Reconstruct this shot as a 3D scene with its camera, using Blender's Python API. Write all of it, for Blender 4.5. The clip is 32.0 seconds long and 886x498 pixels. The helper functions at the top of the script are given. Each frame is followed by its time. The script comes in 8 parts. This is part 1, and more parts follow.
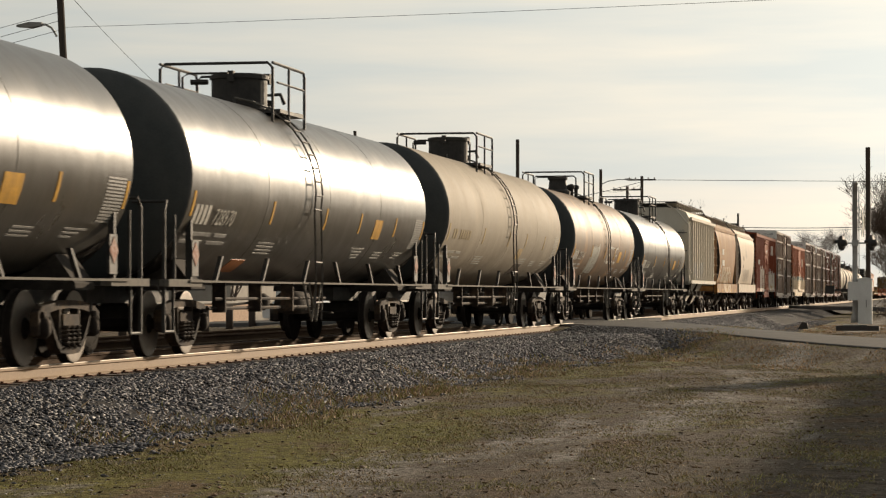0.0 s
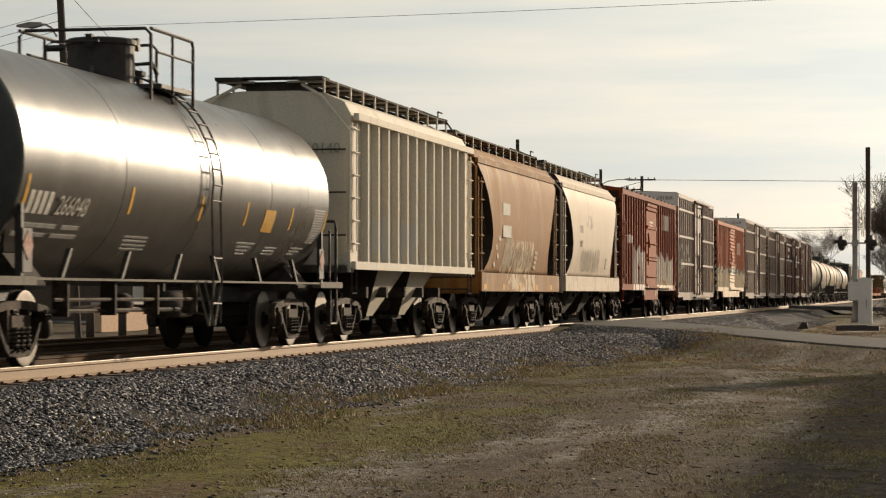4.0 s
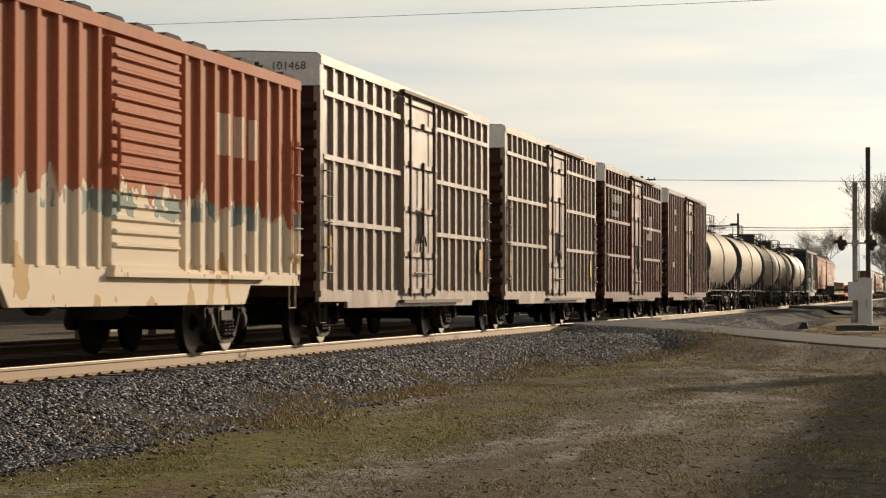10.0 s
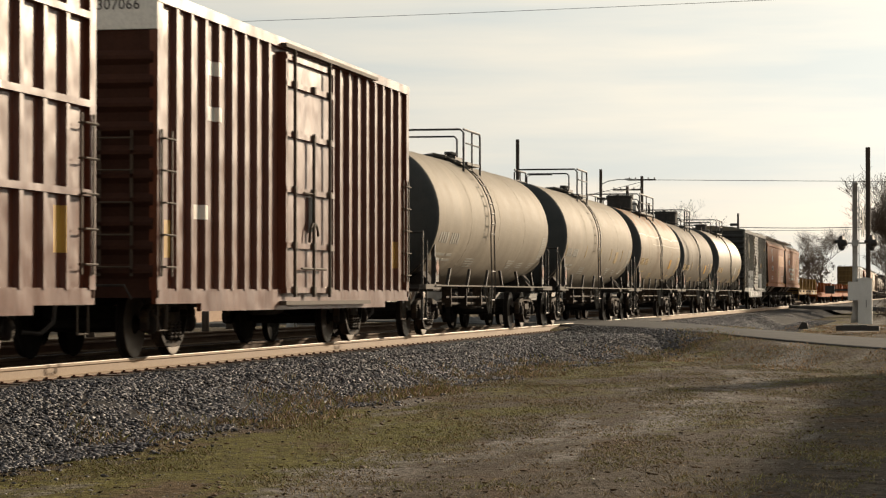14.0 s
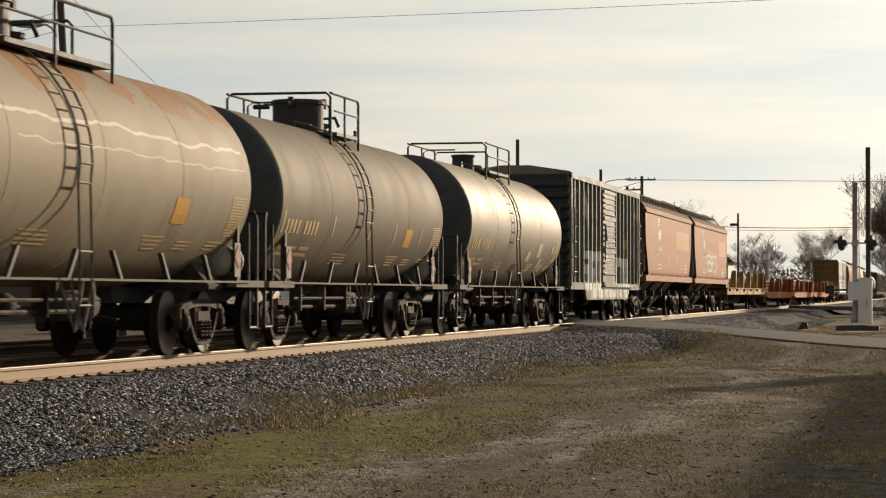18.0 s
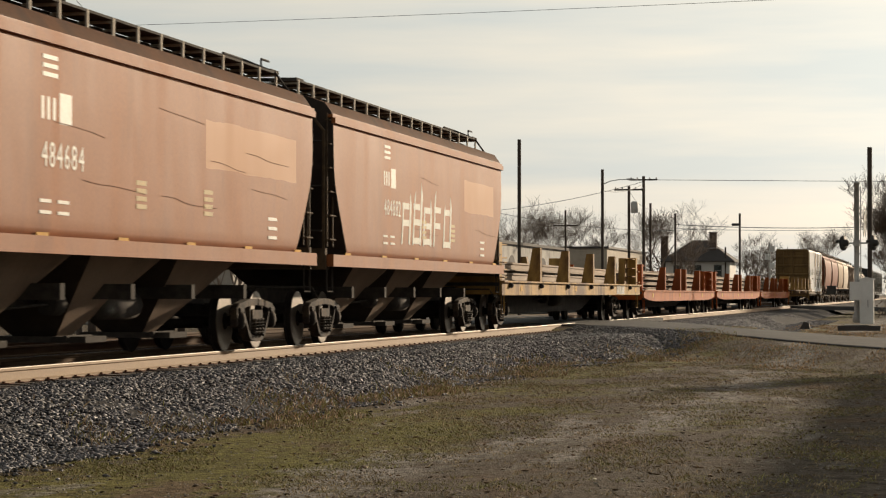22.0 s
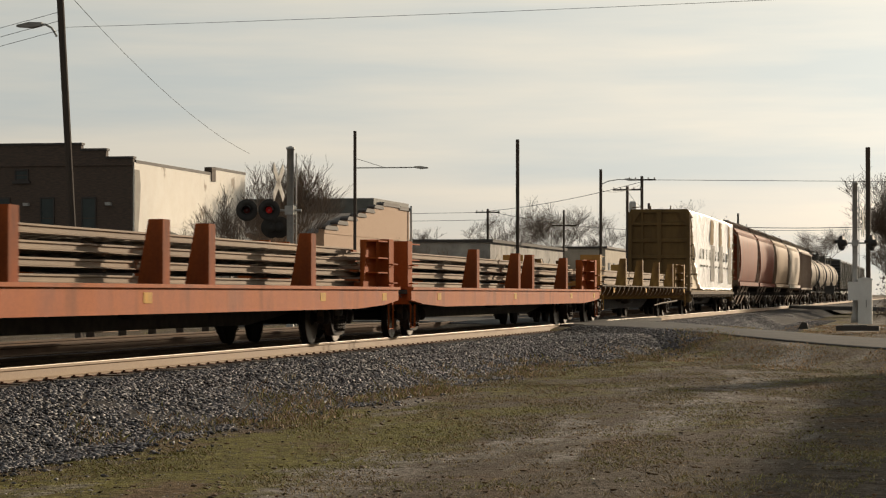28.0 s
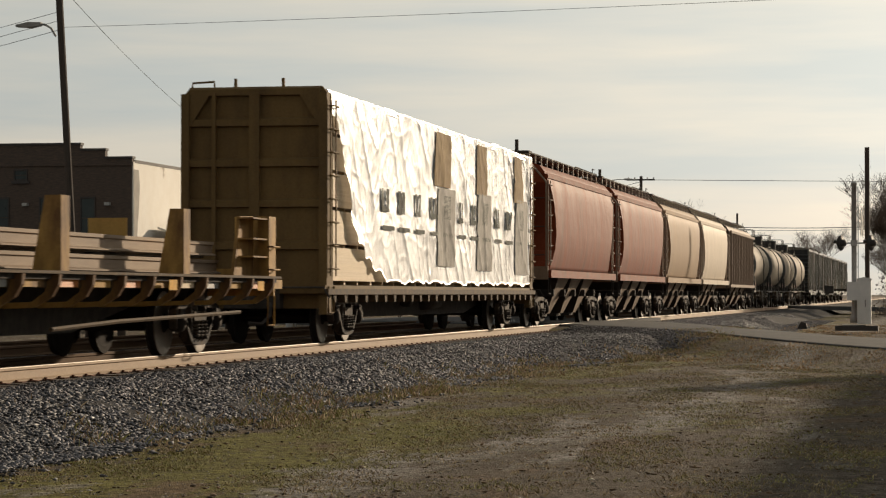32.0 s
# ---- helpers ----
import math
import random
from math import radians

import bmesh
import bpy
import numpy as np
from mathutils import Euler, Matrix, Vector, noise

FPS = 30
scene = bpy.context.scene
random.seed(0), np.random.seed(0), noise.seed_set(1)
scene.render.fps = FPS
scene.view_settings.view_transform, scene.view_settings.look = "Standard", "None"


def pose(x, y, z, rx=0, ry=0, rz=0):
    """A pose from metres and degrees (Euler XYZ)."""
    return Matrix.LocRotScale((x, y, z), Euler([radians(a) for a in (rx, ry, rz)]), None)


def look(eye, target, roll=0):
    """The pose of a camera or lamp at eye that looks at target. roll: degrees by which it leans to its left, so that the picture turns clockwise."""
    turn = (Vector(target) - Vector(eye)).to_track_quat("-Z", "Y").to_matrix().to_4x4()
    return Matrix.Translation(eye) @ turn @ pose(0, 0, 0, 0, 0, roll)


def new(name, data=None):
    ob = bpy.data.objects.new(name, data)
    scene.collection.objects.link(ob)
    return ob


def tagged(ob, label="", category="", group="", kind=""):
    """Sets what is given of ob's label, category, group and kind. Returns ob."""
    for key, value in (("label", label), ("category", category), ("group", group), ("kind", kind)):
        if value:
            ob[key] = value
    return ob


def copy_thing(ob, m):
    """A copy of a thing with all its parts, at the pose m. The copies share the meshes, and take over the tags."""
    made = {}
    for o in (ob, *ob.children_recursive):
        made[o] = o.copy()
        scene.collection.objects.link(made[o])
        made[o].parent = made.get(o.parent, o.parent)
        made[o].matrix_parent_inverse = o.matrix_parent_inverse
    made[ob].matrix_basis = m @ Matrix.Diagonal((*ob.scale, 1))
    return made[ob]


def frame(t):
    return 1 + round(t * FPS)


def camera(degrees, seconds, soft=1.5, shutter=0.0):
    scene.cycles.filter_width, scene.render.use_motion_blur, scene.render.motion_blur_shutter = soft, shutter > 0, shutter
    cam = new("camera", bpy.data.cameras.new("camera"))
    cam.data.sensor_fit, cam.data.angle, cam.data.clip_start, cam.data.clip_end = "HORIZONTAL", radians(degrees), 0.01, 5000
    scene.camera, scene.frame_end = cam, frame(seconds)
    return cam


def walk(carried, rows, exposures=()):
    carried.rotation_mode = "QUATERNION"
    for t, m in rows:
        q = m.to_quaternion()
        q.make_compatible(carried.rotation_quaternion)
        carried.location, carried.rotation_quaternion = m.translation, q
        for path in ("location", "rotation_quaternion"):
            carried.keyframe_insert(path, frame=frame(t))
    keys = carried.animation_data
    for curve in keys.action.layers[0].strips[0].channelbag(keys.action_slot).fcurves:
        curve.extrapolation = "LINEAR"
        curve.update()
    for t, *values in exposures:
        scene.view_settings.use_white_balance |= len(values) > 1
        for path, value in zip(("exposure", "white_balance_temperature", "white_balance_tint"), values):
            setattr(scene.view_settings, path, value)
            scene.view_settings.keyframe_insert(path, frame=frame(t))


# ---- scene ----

# World: metres, z = 0 at the top of the rails, the track runs along +Y, the camera stands beside it.
EYE = (0.0, 0.0, 0.87)
TRACK_X = -11.55          # centre line of the near track
TRACK2_X = -15.95         # centre line of the far track
GROUND_Z = -0.65
cam = camera(19.87, 32.0, soft=1.2, shutter=0.16)
VIEW = pose(*EYE, 91.018, 0.0, 11.08)


def swayed(right):
    """The view, turned so that the picture slips by so many thousandths of its width."""
    return pose(*EYE, 91.018, 0.0, 11.08 + 0.01987 * right)


walk(cam, [(0.0, VIEW), (20.0, VIEW), (20.9, swayed(1.9)), (22.8, swayed(1.9)), (23.6, swayed(1.0)), (24.4, swayed(0.9)), (25.2, VIEW), (31.2, VIEW), (32.0, swayed(-1.0))], exposures=[(0.0, 0.04, 6400, 9), (7.0, 0.06, 6400, 9), (13.0, 0.11, 6400, 9), (17.0, 0.09, 6400, 9), (20.0, 0.05, 6400, 9), (24.0, -0.03, 6400, 9), (28.0, -0.07, 6400, 9), (32.0, -0.13, 6400, 9)])

# ---- light ----
SUN_AZ, SUN_EL = 21.0, 13.0
SKY_STRENGTH = 0.075
world = bpy.data.worlds.new("sky")
scene.world = world
world.use_nodes = True
wn, wl = world.node_tree.nodes, world.node_tree.links
wn.clear()
sky = wn.new("ShaderNodeTexSky")
sky.sky_type = "NISHITA"
sky.sun_disc = False
sky.sun_elevation, sky.sun_rotation = radians(SUN_EL), radians(SUN_AZ)
sky.air_density, sky.dust_density, sky.ozone_density = 1.2, 2.0, 1.0
coord = wn.new("ShaderNodeTexCoord")


def sky_noise(scale, stretch, detail, low, high, dark, light):
    mp = wn.new("ShaderNodeMapping")
    mp.inputs["Scale"].default_value = stretch
    t = wn.new("ShaderNodeTexNoise")
    t.inputs["Scale"].default_value, t.inputs["Detail"].default_value, t.inputs["Roughness"].default_value = scale, detail, 0.55
    r = wn.new("ShaderNodeValToRGB")
    r.color_ramp.elements[0].position, r.color_ramp.elements[1].position = low, high
    r.color_ramp.elements[0].color, r.color_ramp.elements[1].color = (*dark, 1), (*light, 1)
    wl.new(coord.outputs["Generated"], mp.inputs["Vector"])
    wl.new(mp.outputs["Vector"], t.inputs["Vector"])
    wl.new(t.outputs["Fac"], r.inputs["Fac"])
    return r.outputs["Color"]


def sky_mix(mode, fac, a, b):
    x = wn.new("ShaderNodeMix")
    x.data_type, x.blend_type = "RGBA", mode
    x.inputs[0].default_value = fac
    wl.new(a, x.inputs[6])
    wl.new(b, x.inputs[7])
    return x.outputs[2]


# thin high cloud: the sky's own brightness, its blue washed out, with streaks
grey = wn.new("ShaderNodeRGBToBW")
wl.new(sky.outputs["Color"], grey.inputs["Color"])
tone = wn.new("ShaderNodeMix")
tone.data_type, tone.blend_type = "RGBA", "MULTIPLY"
tone.inputs[0].default_value = 1.0
tone.inputs[7].default_value = (1.0, 0.955, 0.865, 1)
flatten = wn.new("ShaderNodeMath")
flatten.operation = "POWER"
flatten.inputs[1].default_value = 0.45
lift = wn.new("ShaderNodeMath")
lift.operation = "MULTIPLY"
lift.inputs[1].default_value = 3.95
wl.new(grey.outputs["Val"], flatten.inputs[0])
wl.new(flatten.outputs["Value"], lift.inputs[0])
wl.new(lift.outputs["Value"], tone.inputs[6])
hazy = sky_mix("MIX", 0.88, sky.outputs["Color"], tone.outputs[2])
streaks = sky_noise(1.5, (2.5, 2.5, 26.0), 5.0, 0.36, 0.66, (0.80, 0.87, 0.93), (1.06, 1.03, 0.98))
cloudy = sky_mix("MULTIPLY", 1.0, hazy, streaks)
background = wn.new("ShaderNodeBackground")
background.inputs["Strength"].default_value = SKY_STRENGTH
wout = wn.new("ShaderNodeOutputWorld")
wl.new(cloudy, background.inputs["Color"])
wl.new(background.outputs["Background"], wout.inputs["Surface"])

sun_data = bpy.data.lights.new("sun", "SUN")
sun_data.energy, sun_data.angle, sun_data.color = 5.0, radians(1.1), (1.0, 0.79, 0.56)
sun = new("sun", sun_data)
az, el = radians(SUN_AZ), radians(SUN_EL)
SUN_DIR = Vector((math.sin(az) * math.cos(el), math.cos(az) * math.cos(el), math.sin(el)))
sun.matrix_world = look(SUN_DIR * 200, (0, 0, 0))

# ---- materials ----
MATS = {}


def material(name, color, rough=0.6, metal=0.0, color2=None, scale=6.0, stretch=(1, 1, 1), amount=0.5, fine=40.0, bump=0.15,
             dirt=None, dirt_low=0.5, dirt_high=0.7, dirt_scale=1.5, dirt_stretch=(1, 1, 1), spread=0.0, emit=0.0, spec=0.5, wave=0.0, wave_scale=1.6):
    """A weathered surface: a base colour mixed with a second one by coarse noise, dirt patches, fine relief."""
    if name in MATS:
        return MATS[name]
    m = bpy.data.materials.new(name)
    m.use_nodes = True
    n, l = m.node_tree.nodes, m.node_tree.links
    b = n["Principled BSDF"]
    b.inputs["Metallic"].default_value = metal
    b.inputs["Specular IOR Level"].default_value = spec
    tc = n.new("ShaderNodeTexCoord")

    def noise_at(s, st, detail):
        mp = n.new("ShaderNodeMapping")
        mp.inputs["Scale"].default_value = st
        l.new(tc.outputs["Object"], mp.inputs["Vector"])
        t = n.new("ShaderNodeTexNoise")
        t.inputs["Scale"].default_value = s
        t.inputs["Detail"].default_value = detail
        t.inputs["Roughness"].default_value = 0.6
        l.new(mp.outputs["Vector"], t.inputs["Vector"])
        return t

    c2 = color2 or tuple(c * 0.72 for c in color)
    coarse = noise_at(scale, stretch, 5.0)
    small = noise_at(fine, (1, 1, 1), 3.0)
    rampa = n.new("ShaderNodeValToRGB")
    rampa.color_ramp.elements[0].position, rampa.color_ramp.elements[1].position = 0.5 - 0.25 * amount, 0.5 + 0.3 * amount
    rampa.color_ramp.elements[0].color = (*c2, 1)
    rampa.color_ramp.elements[1].color = (*color, 1)
    l.new(coarse.outputs["Fac"], rampa.inputs["Fac"])
    out = rampa.outputs["Color"]
    if dirt:
        d = noise_at(dirt_scale, dirt_stretch, 6.0)
        rd = n.new("ShaderNodeValToRGB")
        rd.color_ramp.elements[0].position, rd.color_ramp.elements[1].position = dirt_low, dirt_high
        l.new(d.outputs["Fac"], rd.inputs["Fac"])
        mx = n.new("ShaderNodeMix")
        mx.data_type = "RGBA"
        mx.inputs[7].default_value = (*dirt, 1)
        l.new(rd.outputs["Color"], mx.inputs[0])
        l.new(out, mx.inputs[6])
        out = mx.outputs[2]
    grain = n.new("ShaderNodeMix")
    grain.data_type = "RGBA"
    grain.blend_type = "MULTIPLY"
    grain.inputs[0].default_value = 0.35
    l.new(out, grain.inputs[6])
    rg = n.new("ShaderNodeValToRGB")
    rg.color_ramp.elements[0].position, rg.color_ramp.elements[1].position = 0.3, 0.6
    rg.color_ramp.elements[0].color = (0.55, 0.55, 0.55, 1)
    l.new(small.outputs["Fac"], rg.inputs["Fac"])
    l.new(rg.outputs["Color"], grain.inputs[7])
    out = grain.outputs[2]
    if spread:
        info = n.new("ShaderNodeNewGeometry")
        hs = n.new("ShaderNodeHueSaturation")
        mr = n.new("ShaderNodeMapRange")
        mr.inputs["To Min"].default_value, mr.inputs["To Max"].default_value = 1 - spread, 1 + spread
        l.new(info.outputs["Random Per Island"], mr.inputs["Value"])
        l.new(mr.outputs["Result"], hs.inputs["Value"])
        l.new(out, hs.inputs["Color"])
        out = hs.outputs["Color"]
    l.new(out, b.inputs["Base Color"])
    rr = n.new("ShaderNodeMapRange")
    rr.inputs["To Min"].default_value, rr.inputs["To Max"].default_value = max(0.05, rough - 0.12), min(1, rough + 0.12)
    l.new(coarse.outputs["Fac"], rr.inputs["Value"])
    l.new(rr.outputs["Result"], b.inputs["Roughness"])
    if bump:
        bp = n.new("ShaderNodeBump")
        bp.inputs["Strength"].default_value = bump
        bp.inputs["Distance"].default_value = 0.01
        l.new(small.outputs["Fac"], bp.inputs["Height"])
        if wave:
            dent = noise_at(wave_scale, (1, 1, 0.7), 1.5)
            bw = n.new("ShaderNodeBump")
            bw.inputs["Strength"].default_value, bw.inputs["Distance"].default_value = 1.0, wave
            l.new(dent.outputs["Fac"], bw.inputs["Height"])
            l.new(bw.outputs["Normal"], bp.inputs["Normal"])
        l.new(bp.outputs["Normal"], b.inputs["Normal"])
    if emit:
        b.inputs["Emission Color"].default_value = (*color, 1)
        b.inputs["Emission Strength"].default_value = emit
    MATS[name] = m
    return m


STREAK = (1.0, 1.0, 0.12)
steel_dark = material("dark_underframe_steel", (0.075, 0.064, 0.055), 0.9, color2=(0.045, 0.039, 0.035), spec=0.12)
truck_dust = material("dusty_cast_steel", (0.145, 0.10, 0.064), 0.85, color2=(0.04, 0.03, 0.024), scale=5, dirt=(0.022, 0.016, 0.013), dirt_low=0.40, dirt_high=0.56, spec=0.2)
wheel_steel = material("wheel_steel", (0.034, 0.028, 0.024), 0.85, color2=(0.022, 0.018, 0.016), spec=0.06)
tread_steel = material("polished_tread_steel", (0.20, 0.165, 0.13), 0.5, metal=0.5, fine=90)
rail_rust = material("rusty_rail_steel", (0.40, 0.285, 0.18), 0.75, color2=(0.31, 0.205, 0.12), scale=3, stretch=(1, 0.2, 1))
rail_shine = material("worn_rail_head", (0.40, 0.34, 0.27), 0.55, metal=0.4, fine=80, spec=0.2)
black_paint = material("black_satin_paint", (0.038, 0.036, 0.034), 0.65, color2=(0.055, 0.05, 0.045), spec=0.25)
white_mark = material("white_stencil_paint", (0.66, 0.63, 0.57), 0.75, color2=(0.5, 0.47, 0.42), scale=6, spec=0.1)
yellow_mark = material("yellow_reflective_tape", (0.70, 0.37, 0.04), 0.7, spec=0.1)
orange_mark = material("orange_sticker", (0.72, 0.25, 0.06), 0.5)
grey_mark = material("grey_stencil_paint", (0.35, 0.34, 0.32), 0.6)
galvanised = material("galvanised_steel", (0.50, 0.49, 0.46), 0.6, metal=0.15, color2=(0.40, 0.39, 0.37), spec=0.3)
rod_grey = material("dull_grey_rod_steel", (0.22, 0.20, 0.17), 0.8, spec=0.1)
ladder_steel = material("worn_ladder_steel", (0.15, 0.135, 0.115), 0.6, color2=(0.07, 0.06, 0.05), scale=4, spec=0.35)
aluminium = material("brushed_aluminium_case", (0.80, 0.79, 0.76), 0.45, metal=0.2, color2=(0.70, 0.69, 0.66), scale=1.5, bump=0)


def car_paint(name, color, color2, rough=0.5, dirt=None, lo=0.52, hi=0.75, ds=1.2, spec=0.10, bump=0.08, metal=0.0, wave=0.0, wave_scale=1.6):
    return material(name, color, rough if spec > 0.12 else max(rough, 0.7), metal, color2=color2, scale=1.4, stretch=STREAK, amount=0.8, fine=25, bump=bump,
                    dirt=dirt, dirt_low=lo, dirt_high=hi, dirt_scale=ds, dirt_stretch=(1, 1, 0.35), spec=spec, wave=wave, wave_scale=wave_scale)


# ---- mesh helpers ----
def box(bm, x0, x1, y0, y1, z0, z1):
    v = [bm.verts.new((x, y, z)) for x in (x0, x1) for y in (y0, y1) for z in (z0, z1)]
    for f in ((0, 1, 3, 2), (4, 6, 7, 5), (0, 4, 5, 1), (2, 3, 7, 6), (0, 2, 6, 4), (1, 5, 7, 3)):
        bm.faces.new([v[i] for i in f])


def prism(bm, outline, axis, a, b):
    """The outline (pairs) pushed along an axis from a to b. x: pairs are y, z; y: pairs are x, z; z: pairs are x, y."""
    def at(p, t):
        return {"x": (t, p[0], p[1]), "y": (p[0], t, p[1]), "z": (p[0], p[1], t)}[axis]
    r0 = [bm.verts.new(at(p, a)) for p in outline]
    r1 = [bm.verts.new(at(p, b)) for p in outline]
    k = len(outline)
    bm.faces.new(r0[::-1])
    bm.faces.new(r1)
    for i in range(k):
        bm.faces.new((r0[i], r0[(i + 1) % k], r1[(i + 1) % k], r1[i]))


def tube(bm, points, r, seg=6):
    """A round bar along a path, closed at its ends."""
    pts = [Vector(p) for p in points]
    rings = []
    for i, p in enumerate(pts):
        d = (pts[min(i + 1, len(pts) - 1)] - pts[max(i - 1, 0)]).normalized()
        up = Vector((0, 0, 1)) if abs(d.z) < 0.9 else Vector((1, 0, 0))
        a = d.cross(up).normalized()
        b = d.cross(a)
        rings.append([bm.verts.new(p + (a * math.cos(t) + b * math.sin(t)) * r) for t in (2 * math.pi * k / seg for k in range(seg))])
    for r0, r1 in zip(rings, rings[1:]):
        for k in range(seg):
            bm.faces.new((r0[k], r0[(k + 1) % seg], r1[(k + 1) % seg], r1[k]))
    bm.faces.new(rings[0][::-1])
    bm.faces.new(rings[-1])


def lathe(bm, profile, axis="y", centre=(0, 0, 0), seg=24, smooth=True, caps=True):
    """Turn (radius, along) pairs about an axis."""
    rings = []
    for r, t in profile:
        ring = []
        for k in range(seg):
            a = 2 * math.pi * k / seg
            c, s = r * math.cos(a), r * math.sin(a)
            p = {"y": (c, t, s), "x": (t, c, s), "z": (c, s, t)}[axis]
            ring.append(bm.verts.new([p[i] + centre[i] for i in range(3)]))
        rings.append(ring)
    for r0, r1 in zip(rings, rings[1:]):
        for k in range(seg):
            f = bm.faces.new((r0[k], r0[(k + 1) % seg], r1[(k + 1) % seg], r1[k]))
            f.smooth = smooth
    if caps:
        bm.faces.new(rings[0][::-1])
        bm.faces.new(rings[-1])


def loft(bm, rings, smooth=False):
    rows = [[bm.verts.new(p) for p in ring] for ring in rings]
    k = len(rows[0])
    for r0, r1 in zip(rows, rows[1:]):
        for i in range(k):
            f = bm.faces.new((r0[i], r0[(i + 1) % k], r1[(i + 1) % k], r1[i]))
            f.smooth = smooth
        if smooth:
            for i in range(k):
                bm.edges.get((r0[i], r1[i])).smooth = False
    bm.faces.new(rows[0][::-1])
    bm.faces.new(rows[-1])


MESHES = {}


def finish(bm, name, bevel=0.0):
    if bevel:
        bmesh.ops.bevel(bm, geom=bm.edges[:], offset=bevel, segments=1, affect="EDGES", clamp_overlap=True)
    bmesh.ops.recalc_face_normals(bm, faces=bm.faces)
    me = bpy.data.meshes.new(name)
    bm.to_mesh(me)
    bm.free()
    me.materials.append(None)
    return me


def part(name, mesh, mat, parent=None, label="", at=None):
    """One mesh object, under a thing or under a part. mesh: a bmesh, or a finished mesh to share."""
    me = finish(mesh, name) if isinstance(mesh, bmesh.types.BMesh) else mesh
    ob = new(name, me)
    ob.material_slots[0].link = "OBJECT"
    ob.material_slots[0].material = mat
    if parent is not None:
        ob.parent = parent
    if at is not None:
        ob.matrix_local = at if isinstance(at, Matrix) else Matrix.Translation(at)
    if label:
        tagged(ob, label)
    return ob


def shared(key, maker, bevel=0.0):
    """A mesh made once and shared by alike pieces."""
    if key not in MESHES:
        bm = bmesh.new()
        maker(bm)
        MESHES[key] = finish(bm, key.split(" ")[0], bevel)
    return MESHES[key]


SIDE = Matrix(((0, 0, 1, 0), (1, 0, 0, 0), (0, 1, 0, 0), (0, 0, 0, 1)))      # writing on a +X face
FRONT = Matrix(((1, 0, 0, 0), (0, 0, -1, 0), (0, 1, 0, 0), (0, 0, 0, 1)))    # writing on a -Y face


def letters(words, size, turn, at, mat, parent, name="lettering"):
    """Writing as a thin raised mesh, its left lower corner at a place."""
    key = "lettering %s %s" % (words, size)
    if key not in MESHES:
        cu = bpy.data.curves.new("lettering", "FONT")
        cu.body, cu.size, cu.extrude, cu.resolution_u = words, size, 0.002, 2
        tmp = new("lettering", cu)
        me = bpy.data.meshes.new_from_object(tmp)
        bpy.data.objects.remove(tmp)
        me.materials.clear()
        me.materials.append(None)
        MESHES[key] = me
    return part(name, MESHES[key], mat, parent, at=Matrix.Translation(at) @ turn)


def bars(rows, at, mat, parent, x_face, name="stencil"):
    """Rows of writing too small to read, as plain bars on a +X face. rows: (y, z, length, height)."""
    bm = bmesh.new()
    for y, z, w, h in rows:
        box(bm, x_face - 0.004, x_face + 0.003, at[0] + y, at[0] + y + w, at[1] + z, at[1] + z + h)
    return part(name, bm, mat, parent)


def thing(name, label, category, group="", at=(0, 0, 0), kind=""):
    ob = new(name)
    ob.empty_display_size = 0.3
    ob.matrix_basis = Matrix.Translation(at)
    return tagged(ob, label, category, group, kind)


def overpaint(car, base, layers):
    """Paint laid over one of a car's paints (graffiti, repainted bands), placed in the car's own space.
    layers: colour, y0, y1, z0, z1, noise threshold (below 0.3: solid), noise scale, stretch, raggedness of the edge."""
    m = base.copy()
    n, l = m.node_tree.nodes, m.node_tree.links
    bsdf = n["Principled BSDF"]
    tc = n.new("ShaderNodeTexCoord")
    tc.object = car

    def math_node(op, a, b):
        x = n.new("ShaderNodeMath")
        x.operation = op
        for i, v in enumerate((a, b)):
            if isinstance(v, (int, float)):
                x.inputs[i].default_value = v
            else:
                l.new(v, x.inputs[i])
        return x.outputs[0]

    for colour, y0, y1, z0, z1, thr, scale, stretch, ragged in layers:
        mp = n.new("ShaderNodeMapping")
        mp.inputs["Scale"].default_value = stretch
        l.new(tc.outputs["Object"], mp.inputs["Vector"])
        t = n.new("ShaderNodeTexNoise")
        t.inputs["Scale"].default_value, t.inputs["Detail"].default_value = scale, 4.0
        l.new(mp.outputs["Vector"], t.inputs["Vector"])
        sep = n.new("ShaderNodeSeparateXYZ")
        l.new(tc.outputs["Object"], sep.inputs[0])
        off = math_node("MULTIPLY", math_node("SUBTRACT", t.outputs["Fac"], 0.5), ragged)
        yy, zz = math_node("ADD", sep.outputs["Y"], off), math_node("ADD", sep.outputs["Z"], off)
        mask = math_node("MULTIPLY", math_node("GREATER_THAN", zz, z0), math_node("LESS_THAN", zz, z1))
        mask = math_node("MULTIPLY", mask, math_node("MULTIPLY", math_node("GREATER_THAN", yy, y0), math_node("LESS_THAN", yy, y1)))
        mask = math_node("MULTIPLY", mask, math_node("GREATER_THAN", t.outputs["Fac"], thr))
        mask = math_node("MULTIPLY", mask, 0.9)
        mx = n.new("ShaderNodeMix")
        mx.data_type = "RGBA"
        mx.inputs[7].default_value = (*colour, 1)
        link = bsdf.inputs["Base Color"].links[0]
        l.new(link.from_socket, mx.inputs[6])
        l.new(mask, mx.inputs[0])
        l.new(mx.outputs[2], bsdf.inputs["Base Color"])
    for ob in car.children_recursive:
        if ob.type == "MESH" and ob.material_slots and ob.material_slots[0].material == base:
            ob.material_slots[0].material = m


